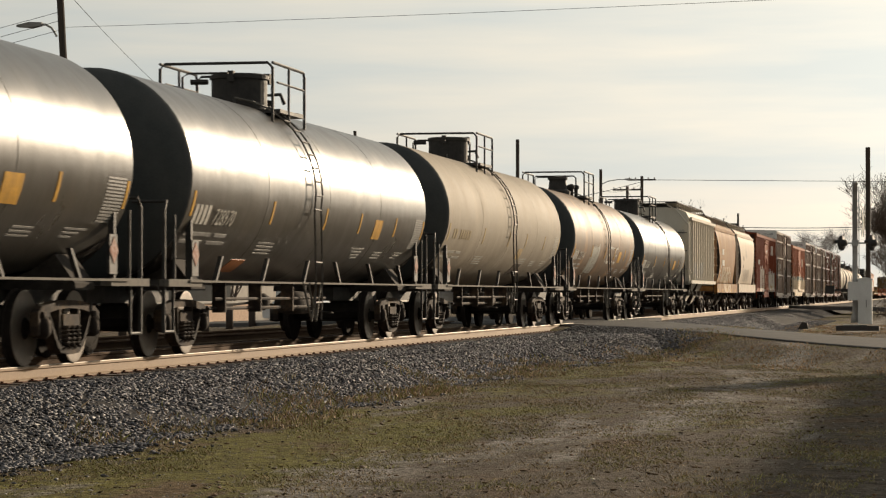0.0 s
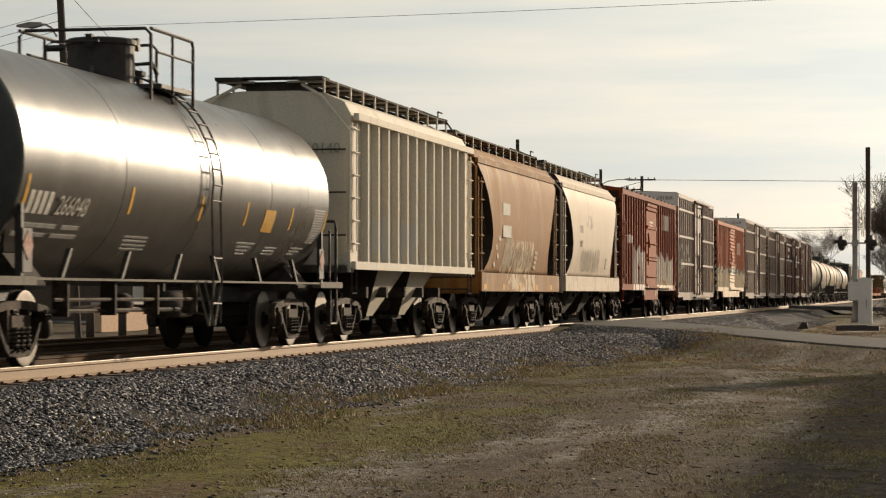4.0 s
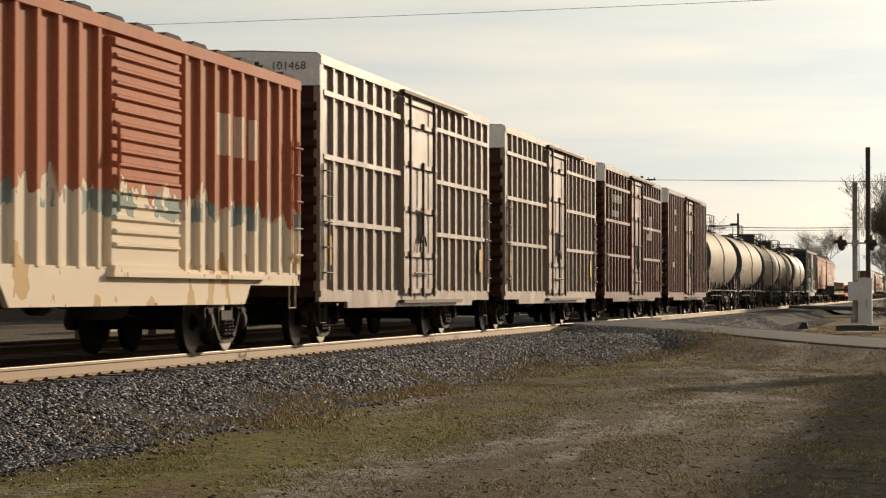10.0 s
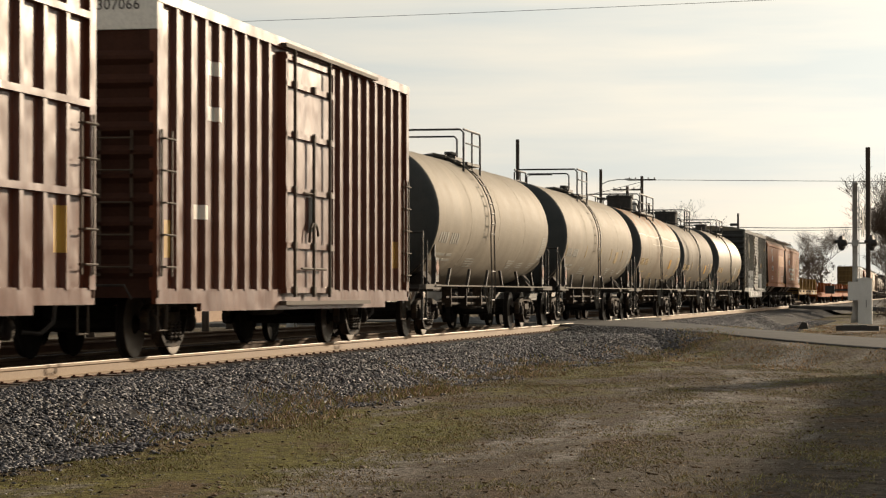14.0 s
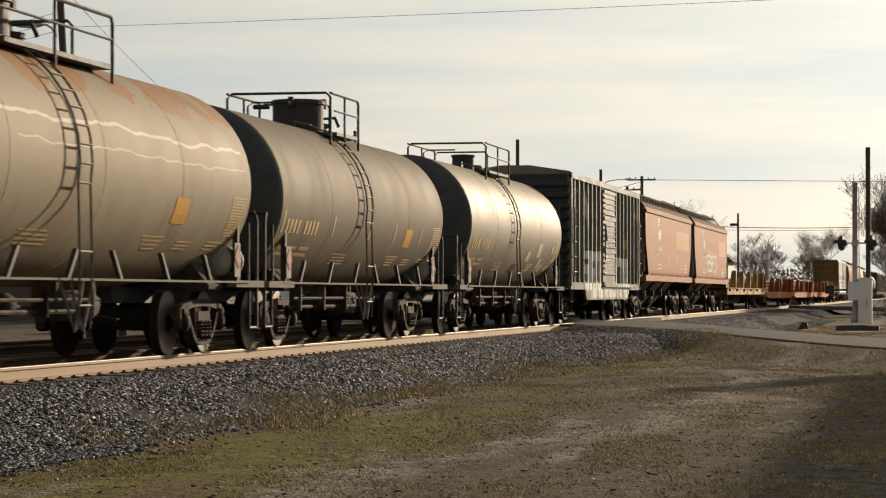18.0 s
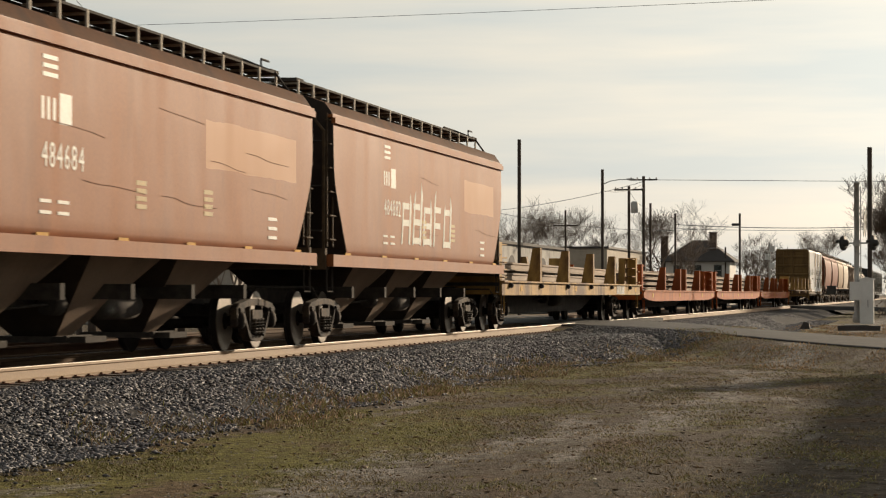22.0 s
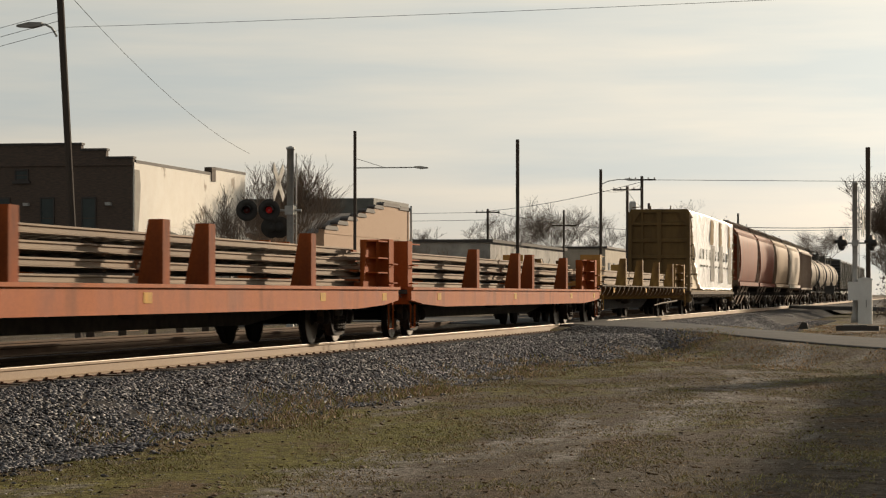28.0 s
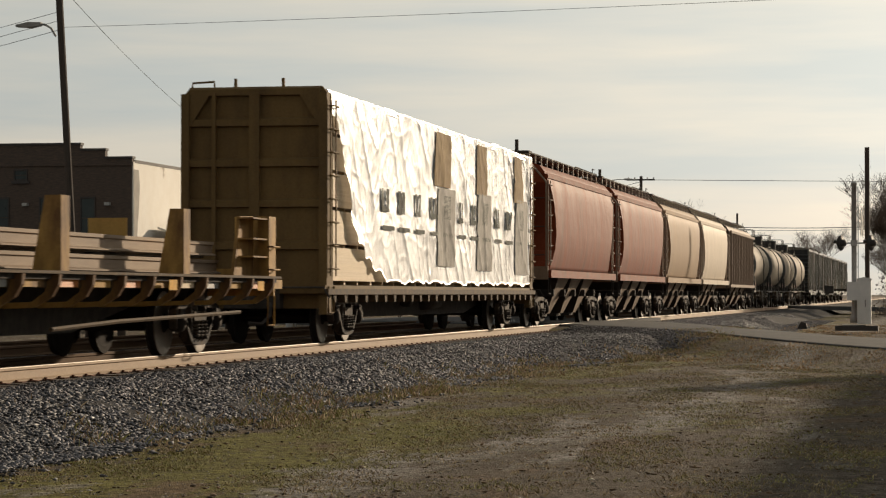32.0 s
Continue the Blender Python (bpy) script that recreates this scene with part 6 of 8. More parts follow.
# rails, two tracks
# darker copy of the rail steel, shade put into rails behind the near one
rail_shaded = material("shaded_brown_rail_steel", (0.17, 0.11, 0.07), 0.85, color2=(0.11, 0.07, 0.045), scale=3, stretch=(1, 0.2, 1), spec=0.1)
for name, cx in (("near_track", TRACK_X), ("far_track", TRACK2_X)):
    track = thing(name, "railway track of rusty rails on timber ties", "railway track", kind="structure")
    for s in (-1, 1):
        x = cx + s * 0.7525
        bm = bmesh.new()
        prism(bm, [(x + a, b - 0.175) for a, b in [(-0.07, 0.0), (0.07, 0.0), (0.07, 0.012), (0.012, 0.03), (0.012, 0.125), (0.034, 0.138), (0.034, 0.168), (-0.034, 0.168), (-0.034, 0.138), (-0.012, 0.125), (-0.012, 0.03), (-0.07, 0.012)]], "y", -80, 1200)
        part("rail", bm, rail_rust if s > 0 and cx == TRACK_X else rail_shaded, track)
        bm = bmesh.new()
        prism(bm, [(x - 0.034, -0.007), (x + 0.034, -0.007), (x + 0.030, 0.0), (x - 0.030, 0.0)], "y", -80, 1200)
        part("rail_head", bm, rail_shine if s > 0 and cx == TRACK_X else rail_shaded, track, "worn running surface")
    key = "tie"
    if key not in MESHES:
        b2 = bmesh.new()
        box(b2, -1.3, 1.3, -0.115, 0.115, -0.36, -0.178)
        MESHES[key] = finish(b2, "tie", 0.012)
        b2 = bmesh.new()
        for s in (-1, 1):
            box(b2, s * 0.7525 - 0.17, s * 0.7525 + 0.17, -0.09, 0.09, -0.18, -0.170)
            for k in (-1, 1):
                box(b2, s * 0.7525 + k * 0.085 - 0.015, s * 0.7525 + k * 0.085 + 0.015, -0.05, -0.02, -0.172, -0.150)
        MESHES["tie_plate"] = finish(b2, "tie_plate")
    rnd = random.Random(2 if cx == TRACK_X else 3)
    if cx == TRACK_X:
        for k in range(150):
            t = part("tie", MESHES[key], tie_wood, track, at=pose(cx + rnd.uniform(-0.03, 0.03), 18 + k * 0.5 + rnd.uniform(-0.02, 0.02), rnd.uniform(-0.01, 0.004), 0, 0, rnd.uniform(-0.6, 0.6)))
            part("tie_plate", MESHES["tie_plate"], plate_rust, track, at=pose(cx, 18 + k * 0.5, 0))
    bm = bmesh.new()
    y = 93.0 if cx == TRACK_X else 15.0
    while y < 330:
        box(bm, cx - 1.3, cx + 1.3, y - 0.11, y + 0.11, -0.36, -0.18)
        y += 0.5
    tagged(part("tie_rows", bm, tie_wood, track), kind="stuff")

# road across the tracks: a strip that humps over the bed
bm = bmesh.new()
rows = []
for k in range(-14, 40):
    x = -11.0 + (k * 0.75 if k > -12 else -9 + (k + 12) * 14)
    ya, yb = road_near(x), road_far(x)
    rows.append([bm.verts.new((x, y, road_z(x) + dz - 0.004)) for y, dz in ((ya - 0.15, -0.35), (ya, -0.02), (ya + 0.08, 0.0), ((ya + yb) / 2, 0.05), (yb - 0.08, 0.0), (yb, -0.02), (yb + 0.15, -0.35))])
for r0, r1 in zip(rows, rows[1:]):
    for i in range(6):
        bm.faces.new((r0[i], r1[i], r1[i + 1], r0[i + 1]))
me = finish(bm, "road")
ob = new("road", me)
ob.material_slots[0].link = "OBJECT"
ob.material_slots[0].material = asphalt
tagged(ob, "narrow grey asphalt road that climbs over the level crossing", "road", kind="structure")

# crossing planks beside and between the near rails
cross = thing("crossing_panel", "dark timber and rubber crossing panels between the rails", "crossing", kind="structure")
for cx in (TRACK_X, TRACK2_X):
    for x0, x1 in ((cx - 0.66, cx + 0.66), (cx + 0.80, cx + 1.5), (cx - 1.5, cx - 0.80)):
        for k in range(8):
            bm = bmesh.new()
            ya = road_near(x0) + k * 2.62
            box(bm, x0, x1, ya, ya + 2.58, -0.2, -0.008)
            part("panel", bm, asphalt, cross)

# a second crossing far down the line
bm = bmesh.new()
rows = []
for k in range(13):
    x = -42.0 + 4.5 * k
    ya = 187.0 - 0.25 * (x + 10.8)
    z = 0.006 - 0.35 * smooth(0, 14, abs(x + 13.5) - 4.5)
    rows.append([bm.verts.new((x, y, zz)) for y, zz in ((ya - 0.2, z - 0.3), (ya, z), (ya + 11.0, z), (ya + 11.2, z - 0.3))])
for r0, r1 in zip(rows, rows[1:]):
    for i in range(3):
        bm.faces.new((r0[i], r1[i], r1[i + 1], r0[i + 1]))
me = finish(bm, "far_road")
ob = new("far_road", me)
ob.material_slots[0].link = "OBJECT"
ob.material_slots[0].material = asphalt
tagged(ob, "dark asphalt road across the tracks further down the line", "road", kind="structure")

# ---- beyond the tracks ----
brick_dark = material("dark_brown_brick", (0.12, 0.083, 0.062), 0.9, color2=(0.07, 0.052, 0.042), scale=9, stretch=(0.4, 0.4, 2.5), fine=30, bump=0.4)
brick_tan = material("tan_orange_brick", (0.58, 0.40, 0.27), 0.9, color2=(0.46, 0.30, 0.20), scale=9, stretch=(0.4, 0.4, 2.5), fine=30, bump=0.4)
white_wall = material("peeling_white_painted_brick", (0.88, 0.84, 0.76), 0.8, color2=(0.80, 0.75, 0.66), scale=0.8, dirt=(0.40, 0.33, 0.26), dirt_low=0.62, dirt_high=0.66, dirt_scale=0.35, bump=0.2)
bare_wall = material("bare_grey_plaster", (0.42, 0.39, 0.34), 0.9, color2=(0.33, 0.30, 0.26), scale=1.5)
coping = material("dark_coping", (0.07, 0.06, 0.055), 0.8)
roof_dark = material("dark_shingle_roof", (0.07, 0.062, 0.058), 0.9, color2=(0.05, 0.045, 0.042), scale=4)
house_white = material("white_clapboard", (0.66, 0.65, 0.62), 0.7, color2=(0.58, 0.57, 0.54), scale=3, stretch=(0.2, 0.2, 8))
shed_grey = material("weathered_grey_wall", (0.46, 0.445, 0.41), 0.85, color2=(0.20, 0.19, 0.18), scale=0.35, amount=0.5)
fascia_grey = material("grey_green_fascia", (0.16, 0.16, 0.14), 0.8, color2=(0.11, 0.112, 0.1), scale=1.5)
beige_wall = material("beige_block_wall", (0.52, 0.45, 0.36), 0.85, color2=(0.42, 0.36, 0.28), scale=1)
pole_wood = material("old_pole_timber", (0.075, 0.055, 0.042), 0.9, color2=(0.05, 0.038, 0.03), scale=4, stretch=(4, 4, 0.2))
wire_black = material("black_cable", (0.02, 0.02, 0.02), 0.6, bump=0)
car_white = material("white_car_paint", (0.78, 0.77, 0.75), 0.3, color2=(0.7, 0.69, 0.67), scale=1, bump=0)
bark = material("grey_brown_bark", (0.24, 0.185, 0.145), 0.9, color2=(0.15, 0.115, 0.09), scale=5, bump=0.2)
red_lens = material("red_signal_lens", (0.35, 0.012, 0.01), 0.25, bump=0, emit=0.16)
dark_lens = material("unlit_red_lens", (0.10, 0.01, 0.009), 0.25, bump=0)
glass = material("dusty_window_glass", (0.055, 0.068, 0.066), 0.3, color2=(0.035, 0.045, 0.045), scale=0.7, bump=0, spec=0.25)


def house_box(bm, x0, x1, y0, y1, z0, z1):
    box(bm, min(x0, x1), max(x0, x1), min(y0, y1), max(y0, y1), z0, z1)


def window(parent, x0, x1, z0, z1, y, sashes=2, frame_mat=None):
    """A window on a -Y face: frame, sill, panes set back."""
    frame_mat = frame_mat or coping
    bm = bmesh.new()
    t = 0.07
    for a, b, c, d in ((x0, x1, z0, z0 + t), (x0, x1, z1 - t, z1), (x0, x0 + t, z0 + t, z1 - t), (x1 - t, x1, z0 + t, z1 - t)):
        house_box(bm, a, b, y - 0.05, y + 0.05, c, d)
    w = part("window", bm, frame_mat, parent)
    for k in range(sashes):
        za, zb = z0 + t + (z1 - z0 - 2 * t) * k / sashes, z0 + t + (z1 - z0 - 2 * t) * (k + 1) / sashes
        bm = bmesh.new()
        house_box(bm, x0 + t, x1 - t, y - 0.01, y + 0.01, za + 0.02, zb - 0.02)
        part("pane", bm, glass, w)
    bm = bmesh.new()
    house_box(bm, x0 - 0.1, x1 + 0.1, y - 0.12, y + 0.02, z0 - 0.14, z0)
    part("sill", bm, coping, w)
    return w


# two-storey store: dark brick front, whitewashed side wall along the track
store = thing("store_building", "two-storey dark brick store with a peeling white side wall", "building", at=(-40.65, 124.5, -0.72))
bm = bmesh.new()
box(bm, -34, 0.0, 0.0, 21.3, 0.0, 8.35)
part("wall", bm, brick_dark, store)
bm = bmesh.new()
box(bm, 0.003, 0.08, 0.05, 14.4, 0.0, 8.4)
box(bm, 0.003, 0.08, 14.4, 21.25, 0.0, 8.69)
part("side_wall", bm, white_wall, store, "whitewashed side wall, paint peeling")
bm = bmesh.new()
prism(bm, [(0.08, 8.0), (0.9, 8.0), (1.1, 7.2), (0.95, 6.0), (0.75, 5.2), (0.6, 3.6), (0.2, 2.8), (0.08, 2.8)], "x", 0.081, 0.087)
part("peeled_patch", bm, bare_wall, store, "grey patch of bare plaster where paint has peeled")
for x0, x1, z1 in ((-34, -2.75, 9.28), (-2.75, -1.4, 8.98), (-1.4, 0.04, 8.55)):
    bm = bmesh.new()
    box(bm, x0, x1, -0.08, 0.3, 8.2, z1)
    part("parapet", bm, brick_dark, store)
    bm = bmesh.new()
    box(bm, x0 - 0.05, x1 + 0.05, -0.14, 0.36, z1, z1 + 0.12)
    part("coping", bm, coping, store)
for k, (y0, y1) in enumerate(((0.3, 14.0), (14.8, 21.3))):
    bm = bmesh.new()
    box(bm, -0.25, 0.10, y0, y1, 8.35 + 0.34 * k, 8.50 + 0.34 * k)
    part("coping", bm, coping, store)
bm = bmesh.new()
box(bm, -0.3, 0.14, 14.0, 14.8, 8.0, 8.80)
part("chimney", bm, brick_dark, store)
for x, z0, z1, w in ((-7.0, 4.5, 6.6, 0.75), (-4.6, 4.4, 6.6, 0.78), (-2.35, 4.4, 6.6, 0.8), (-6.0, 7.45, 8.05, 0.75), (-9.4, 4.5, 6.6, 0.75), (-11.8, 4.4, 6.6, 0.75)):
    window(store, x - w / 2, x + w / 2, z0, z1, -0.02)
for x in (-1.25, -5.7):
    bm = bmesh.new()
    box(bm, x - 0.14, x + 0.14, -0.3, -0.02, 6.15, 6.3)
    part("wall_lamp", bm, galvanised, store)

# brick store further on, stepped parapet towards the track
shop = thing("brick_shop", "tan brick shop whose side parapet climbs in steps", "building", at=(-38.0, 155.0, -0.6))
bm = bmesh.new()
box(bm, -9, 0, 0, 26, 0, 5.3)
part("wall", bm, brick_tan, shop)
steps = ((0.0, 5.55), (3.4, 5.95), (6.2, 6.3), (9.0, 6.62), (11.6, 7.0), (14.2, 7.35), (17.0, 7.62), (22.4, 7.5), (26.0, 0.0))
for (ya, za), (yb, _) in zip(steps, steps[1:]):
    bm = bmesh.new()
    box(bm, -0.35, 0.04, ya, yb, 5.3, za)
    part("parapet", bm, brick_tan, shop)
    bm = bmesh.new()
    prism(bm, [(ya - 0.12, za), (yb + 0.06, za), (yb + 0.06, za + 0.12), (yb - 0.3, za + 0.26), (ya + 0.3, za + 0.26), (ya - 0.12, za + 0.12)], "x", -0.42, 0.12)
    part("coping", bm, coping, shop)
bm = bmesh.new()
prism(bm, [(0.2, 5.3), (25.8, 5.3), (25.8, 7.1), (17.0, 7.1)], "x", -9, -0.4)
part("roof", bm, roof_dark, shop)
bm = bmesh.new()
box(bm, 0.045, 0.10, 17.5, 25.4, 0.3, 5.0)
part("side_panel", bm, white_wall, shop, "whitewashed lower panel of the side wall")
bm = bmesh.new()
lathe(bm, [(0.09, 0), (0.09, 7.9)], "z", (0.2, 25.9, 0), 8)
part("downpipe", bm, house_white, shop)
for k in range(3):
    window(shop, -8.2 + 2.7 * k, -6.6 + 2.7 * k, 1.2, 3.4, -0.03)
annex = thing("flat_roofed_annex", "grey flat-roofed hall with a deep dark fascia", "building", at=(-41.2, 182.5, -0.6))
bm = bmesh.new()
box(bm, -16, 0, 0, 12, 0, 7.1)
part("wall", bm, house_white, annex)
bm = bmesh.new()
box(bm, -16.3, 0.3, -0.3, 12.3, 7.1, 8.55)
part("fascia", bm, fascia_grey, annex, "dark grey-green fascia band")
for k in range(6):
    bm = bmesh.new()
    box(bm, -14.5 + 2.4 * k, -12.6 + 2.4 * k, -0.04, 0.0, 5.2, 6.8)
    part("window", bm, glass, annex)

# long warehouse with a weathered grey wall
ware = thing("warehouse", "long low warehouse with weathered grey wall and blocked arches", "building", at=(-36.0, 204.0, -0.6))
bm = bmesh.new()
box(bm, -14, 0, 0, 42, 0, 5.7)
part("wall", bm, shed_grey, ware)
bm = bmesh.new()
box(bm, -14.2, 0.25, -0.25, 42.2, 5.7, 5.95)
part("roof", bm, roof_dark, ware)
for k in range(7):
    bm = bmesh.new()
    y0 = 2.0 + 5.8 * k
    prism(bm, [(y0, 1.5)] + [(y0 + 1.9 - 1.9 * math.cos(a), 3.6 + 1.2 * math.sin(a)) for a in (math.pi * i / 8 for i in range(9))] + [(y0 + 3.8, 1.5)], "x", 0.002, 0.03)
    part("blocked_arch", bm, roof_dark if k % 3 == 1 else bare_wall, ware)
office = thing("block_office", "beige block building with small windows", "building", at=(-32.5, 250.0, -0.6))
bm = bmesh.new()
box(bm, -10, 0, 0, 34, 0, 6.0)
part("wall", bm, beige_wall, office)
bm = bmesh.new()
box(bm, -10.2, 0.2, -0.2, 34.2, 6.0, 6.2)
part("roof", bm, coping, office)
for k in range(8):
    bm = bmesh.new()
    box(bm, 0.002, 0.05, 2 + 4 * k, 3.5 + 4 * k, 3.2, 4.6)
    part("window", bm, glass, office)

# farmhouse with a hipped roof
farm = thing("white_house", "white house with a dark hipped roof and brick chimneys", "house", at=(-28.2, 300.0, -0.6))
bm = bmesh.new()
box(bm, -3.8, 3.8, 0, 9, 0, 5.3)
part("wall", bm, house_white, farm)
bm = bmesh.new()
loft(bm, [[(-4.4, -0.6, 5.25), (4.4, -0.6, 5.25), (4.4, 9.6, 5.25), (-4.4, 9.6, 5.25)], [(-4.4, -0.6, 5.4), (4.4, -0.6, 5.4), (4.4, 9.6, 5.4), (-4.4, 9.6, 5.4)],
          [(-0.9, 3.4, 7.9), (0.9, 3.4, 7.9), (0.9, 5.6, 7.9), (-0.9, 5.6, 7.9)]])
part("roof", bm, roof_dark, farm)
for x, z in ((-4.1, 8.2), (1.7, 8.7)):
    bm = bmesh.new()
    box(bm, x - 0.42, x + 0.42, 1.4, 2.2, 5.0 if x > -4 else 0.0, z)
    box(bm, x - 0.5, x + 0.5, 1.32, 2.28, z, z + 0.15)
    part("chimney", bm, brick_dark, farm)
for x in (-2.4, 0.0, 2.4):
    for z in (1.2, 3.6):
        window(farm, x - 0.45, x + 0.45, z, z + 1.3, -0.03)
bm = bmesh.new()
box(bm, -3.5, 3.5, -2.2, 0, 2.7, 2.9)
for x in (-3.3, 0, 3.3):
    box(bm, x - 0.1, x + 0.1, -2.1, -1.9, 0.0, 2.7)
part("porch", bm, house_white, farm)

# low wall and shed seen under the cars
wall = thing("brick_loading_wall", "low orange brick loading wall beside the far track", "wall", at=(-31.6, 93.0, -0.6))
bm = bmesh.new()
box(bm, -0.3, 0.0, 0, 22, 0, 1.05)
part("wall", bm, brick_tan, wall)
bm = bmesh.new()
box(bm, -0.4, 0.1, -0.1, 22.1, 1.05, 1.15)
part("coping", bm, concrete, wall)
for k in range(9):
    post = thing("bollard", "short dark timber post beside the far track", "post", "posts along the far track", at=(-25.5, 74.0 + 3.1 * k, -0.6))
    bm = bmesh.new()
    lathe(bm, [(0.14, 0), (0.14, 1.0), (0.10, 1.05)], "z", (0, 0, 0), 8)
    part("shaft", bm, pole_wood, post)
shed = thing("lean_to_shed", "low shed with a pale sloping roof beside the store", "shed", at=(-37.0, 128.0, -0.6))
bm = bmesh.new()
box(bm, -3.3, 0.6, 0, 15, 0, 3.3)
part("wall", bm, bare_wall, shed)
bm = bmesh.new()
prism(bm, [(-3.3, 4.9), (0.8, 3.3), (0.8, 3.42), (-3.3, 5.02)], "y", -0.2, 15.2)
part("roof", bm, white_wall, shed)

# neighbour's building out of view, whose shadow lies on the grass
near = thing("neighbour_building", "plain flat-roofed brick building beside the field", "building", at=(6.1, 36.0, GROUND_Z - 0.05))
bm = bmesh.new()
box(bm, 0, 14, 0, 32.5, 0, 5.05)
part("wall", bm, brick_dark, near)
bm = bmesh.new()
box(bm, 0.2, 1.2, 31.2, 32.2, 5.0, 7.1)
part("chimney", bm, brick_dark, near)


def parked_car(x, y, z):
    """A white car waiting beyond the tracks, its side towards the camera."""
    car = thing("parked_car", "white car standing beyond the far track", "car", at=(x, y, z))
    bm = bmesh.new()
    prism(bm, [(-2.25, 0.32), (2.2, 0.32), (2.26, 0.55), (2.2, 0.78), (1.25, 0.94), (-1.3, 0.98), (-2.15, 0.95), (-2.28, 0.6)], "y", -0.88, 0.88)
    part("body", bm, car_white, car)
    bm = bmesh.new()
    loft(bm, [[(-1.95, -0.84, 0.95), (1.2, -0.84, 0.93), (1.2, 0.84, 0.93), (-1.95, 0.84, 0.95)], [(-1.35, -0.66, 1.42), (0.25, -0.66, 1.44), (0.25, 0.66, 1.44), (-1.35, 0.66, 1.42)], [(-1.2, -0.6, 1.47), (0.1, -0.6, 1.48), (0.1, 0.6, 1.48), (-1.2, 0.6, 1.47)]])
    part("cabin", bm, car_white, car)
    for x0, x1, u0, u1 in ((-1.72, -0.68, -1.28, -0.62), (-0.58, 0.9, -0.52, 0.18)):
        bm = bmesh.new()
        a = [bm.verts.new(p) for p in ((x0, -0.852, 0.99), (x1, -0.852, 0.99), (u1, -0.69, 1.40), (u0, -0.69, 1.40))]
        b = [bm.verts.new(v.co + Vector((0, 0.06, 0))) for v in a]
        bm.faces.new(a)
        bm.faces.new(b[::-1])
        for i in range(4):
            bm.faces.new((a[i], a[(i + 1) % 4], b[(i + 1) % 4], b[i]))
        part("side_window", bm, glass, car)
    for xx in (-1.4, 1.4):
        for s in (-1, 1):
            bm = bmesh.new()
            lathe(bm, [(0.2, -0.1), (0.31, -0.11), (0.33, -0.06), (0.33, 0.06), (0.31, 0.11), (0.2, 0.1)], "y", (xx, s * 0.8, 0.33), 20)
            wheel = part("wheel", bm, black_paint, car)
            bm = bmesh.new()
            lathe(bm, [(0.02, -0.115), (0.2, -0.105), (0.2, 0.105), (0.02, 0.115)], "y", (xx, s * 0.8, 0.33), 14)
            part("rim", bm, galvanised, wheel)
    bm = bmesh.new()
    box(bm, 1.95, 2.24, -0.84, -0.55, 0.66, 0.8)
    part("headlight", bm, galvanised, car)
    bm = bmesh.new()
    box(bm, 0.75, 0.95, -1.0, -0.85, 0.98, 1.1)
    part("mirror", bm, car_white, car)


parked_car(-31.1, 124.0, GROUND_Z)


# ---- poles and wires ----
def utility_pole(x, y, top, r, label, lean=0.0, arms=(), lamp=None, base=-0.6, can=None):
    """A timber pole; arms: heights of crossarms; lamp: (height, reach, rise) of a street lamp's arm."""
    p = thing("utility_pole", label, "utility pole", "poles along the tracks", (x, y, base))
    h = top - base
    bm = bmesh.new()
    tube(bm, [(-lean, 0, 0), (-lean * 0.5, 0, h * 0.5), (0, 0, h)], r, 9)
    part("pole", bm, pole_wood, p)
    for z in arms:
        bm = bmesh.new()
        box(bm, -1.1, 1.1, -0.06, 0.06, z - base - 0.06, z - base + 0.06)
        arm = part("crossarm", bm, pole_wood, p)
        for xx in (-1.0, -0.5, 0.5, 1.0):
            bm = bmesh.new()
            lathe(bm, [(0.04, 0.06), (0.06, 0.12), (0.035, 0.2)], "z", (xx, 0, z - base), 6)
            part("insulator", bm, galvanised, arm)
    if lamp:
        z, reach, rise = lamp
        z -= base
        bm = bmesh.new()
        tube(bm, [(0, 0, z), (reach * 0.3, 0, z + rise * 0.7), (reach * 0.7, 0, z + rise), (reach, 0, z + rise)], 0.03, 6)
        if abs(reach) > 2.5:
            tube(bm, [(0, 0, z + 0.45), (reach * 0.5, 0, z + rise)], 0.012, 4)
        part("lamp_arm", bm, galvanised, p)
        bm = bmesh.new()
        s = 1 if reach > 0 else -1
        loft(bm, [[(reach - 0.05 * s, -0.08, z + rise - 0.03), (reach - 0.05 * s, 0.08, z + rise - 0.03), (reach - 0.05 * s, 0.08, z + rise + 0.05), (reach - 0.05 * s, -0.08, z + rise + 0.05)],
                  [(reach + 0.25 * s, -0.15, z + rise - 0.08), (reach + 0.25 * s, 0.15, z + rise - 0.08), (reach + 0.25 * s, 0.15, z + rise + 0.06), (reach + 0.25 * s, -0.15, z + rise + 0.06)],
                  [(reach + 0.6 * s, -0.08, z + rise - 0.05), (reach + 0.6 * s, 0.08, z + rise - 0.05), (reach + 0.6 * s, 0.08, z + rise), (reach + 0.6 * s, -0.08, z + rise)]])
        part("lamp_head", bm, shed_grey, p)
    if can:
        bm = bmesh.new()
        lathe(bm, [(0.26, can - base - 0.45), (0.28, can - base - 0.4), (0.28, can - base + 0.3), (0.18, can - base + 0.42)], "z", (0.42, 0, 0), 12)
        part("transformer", bm, galvanised, p)
    return p


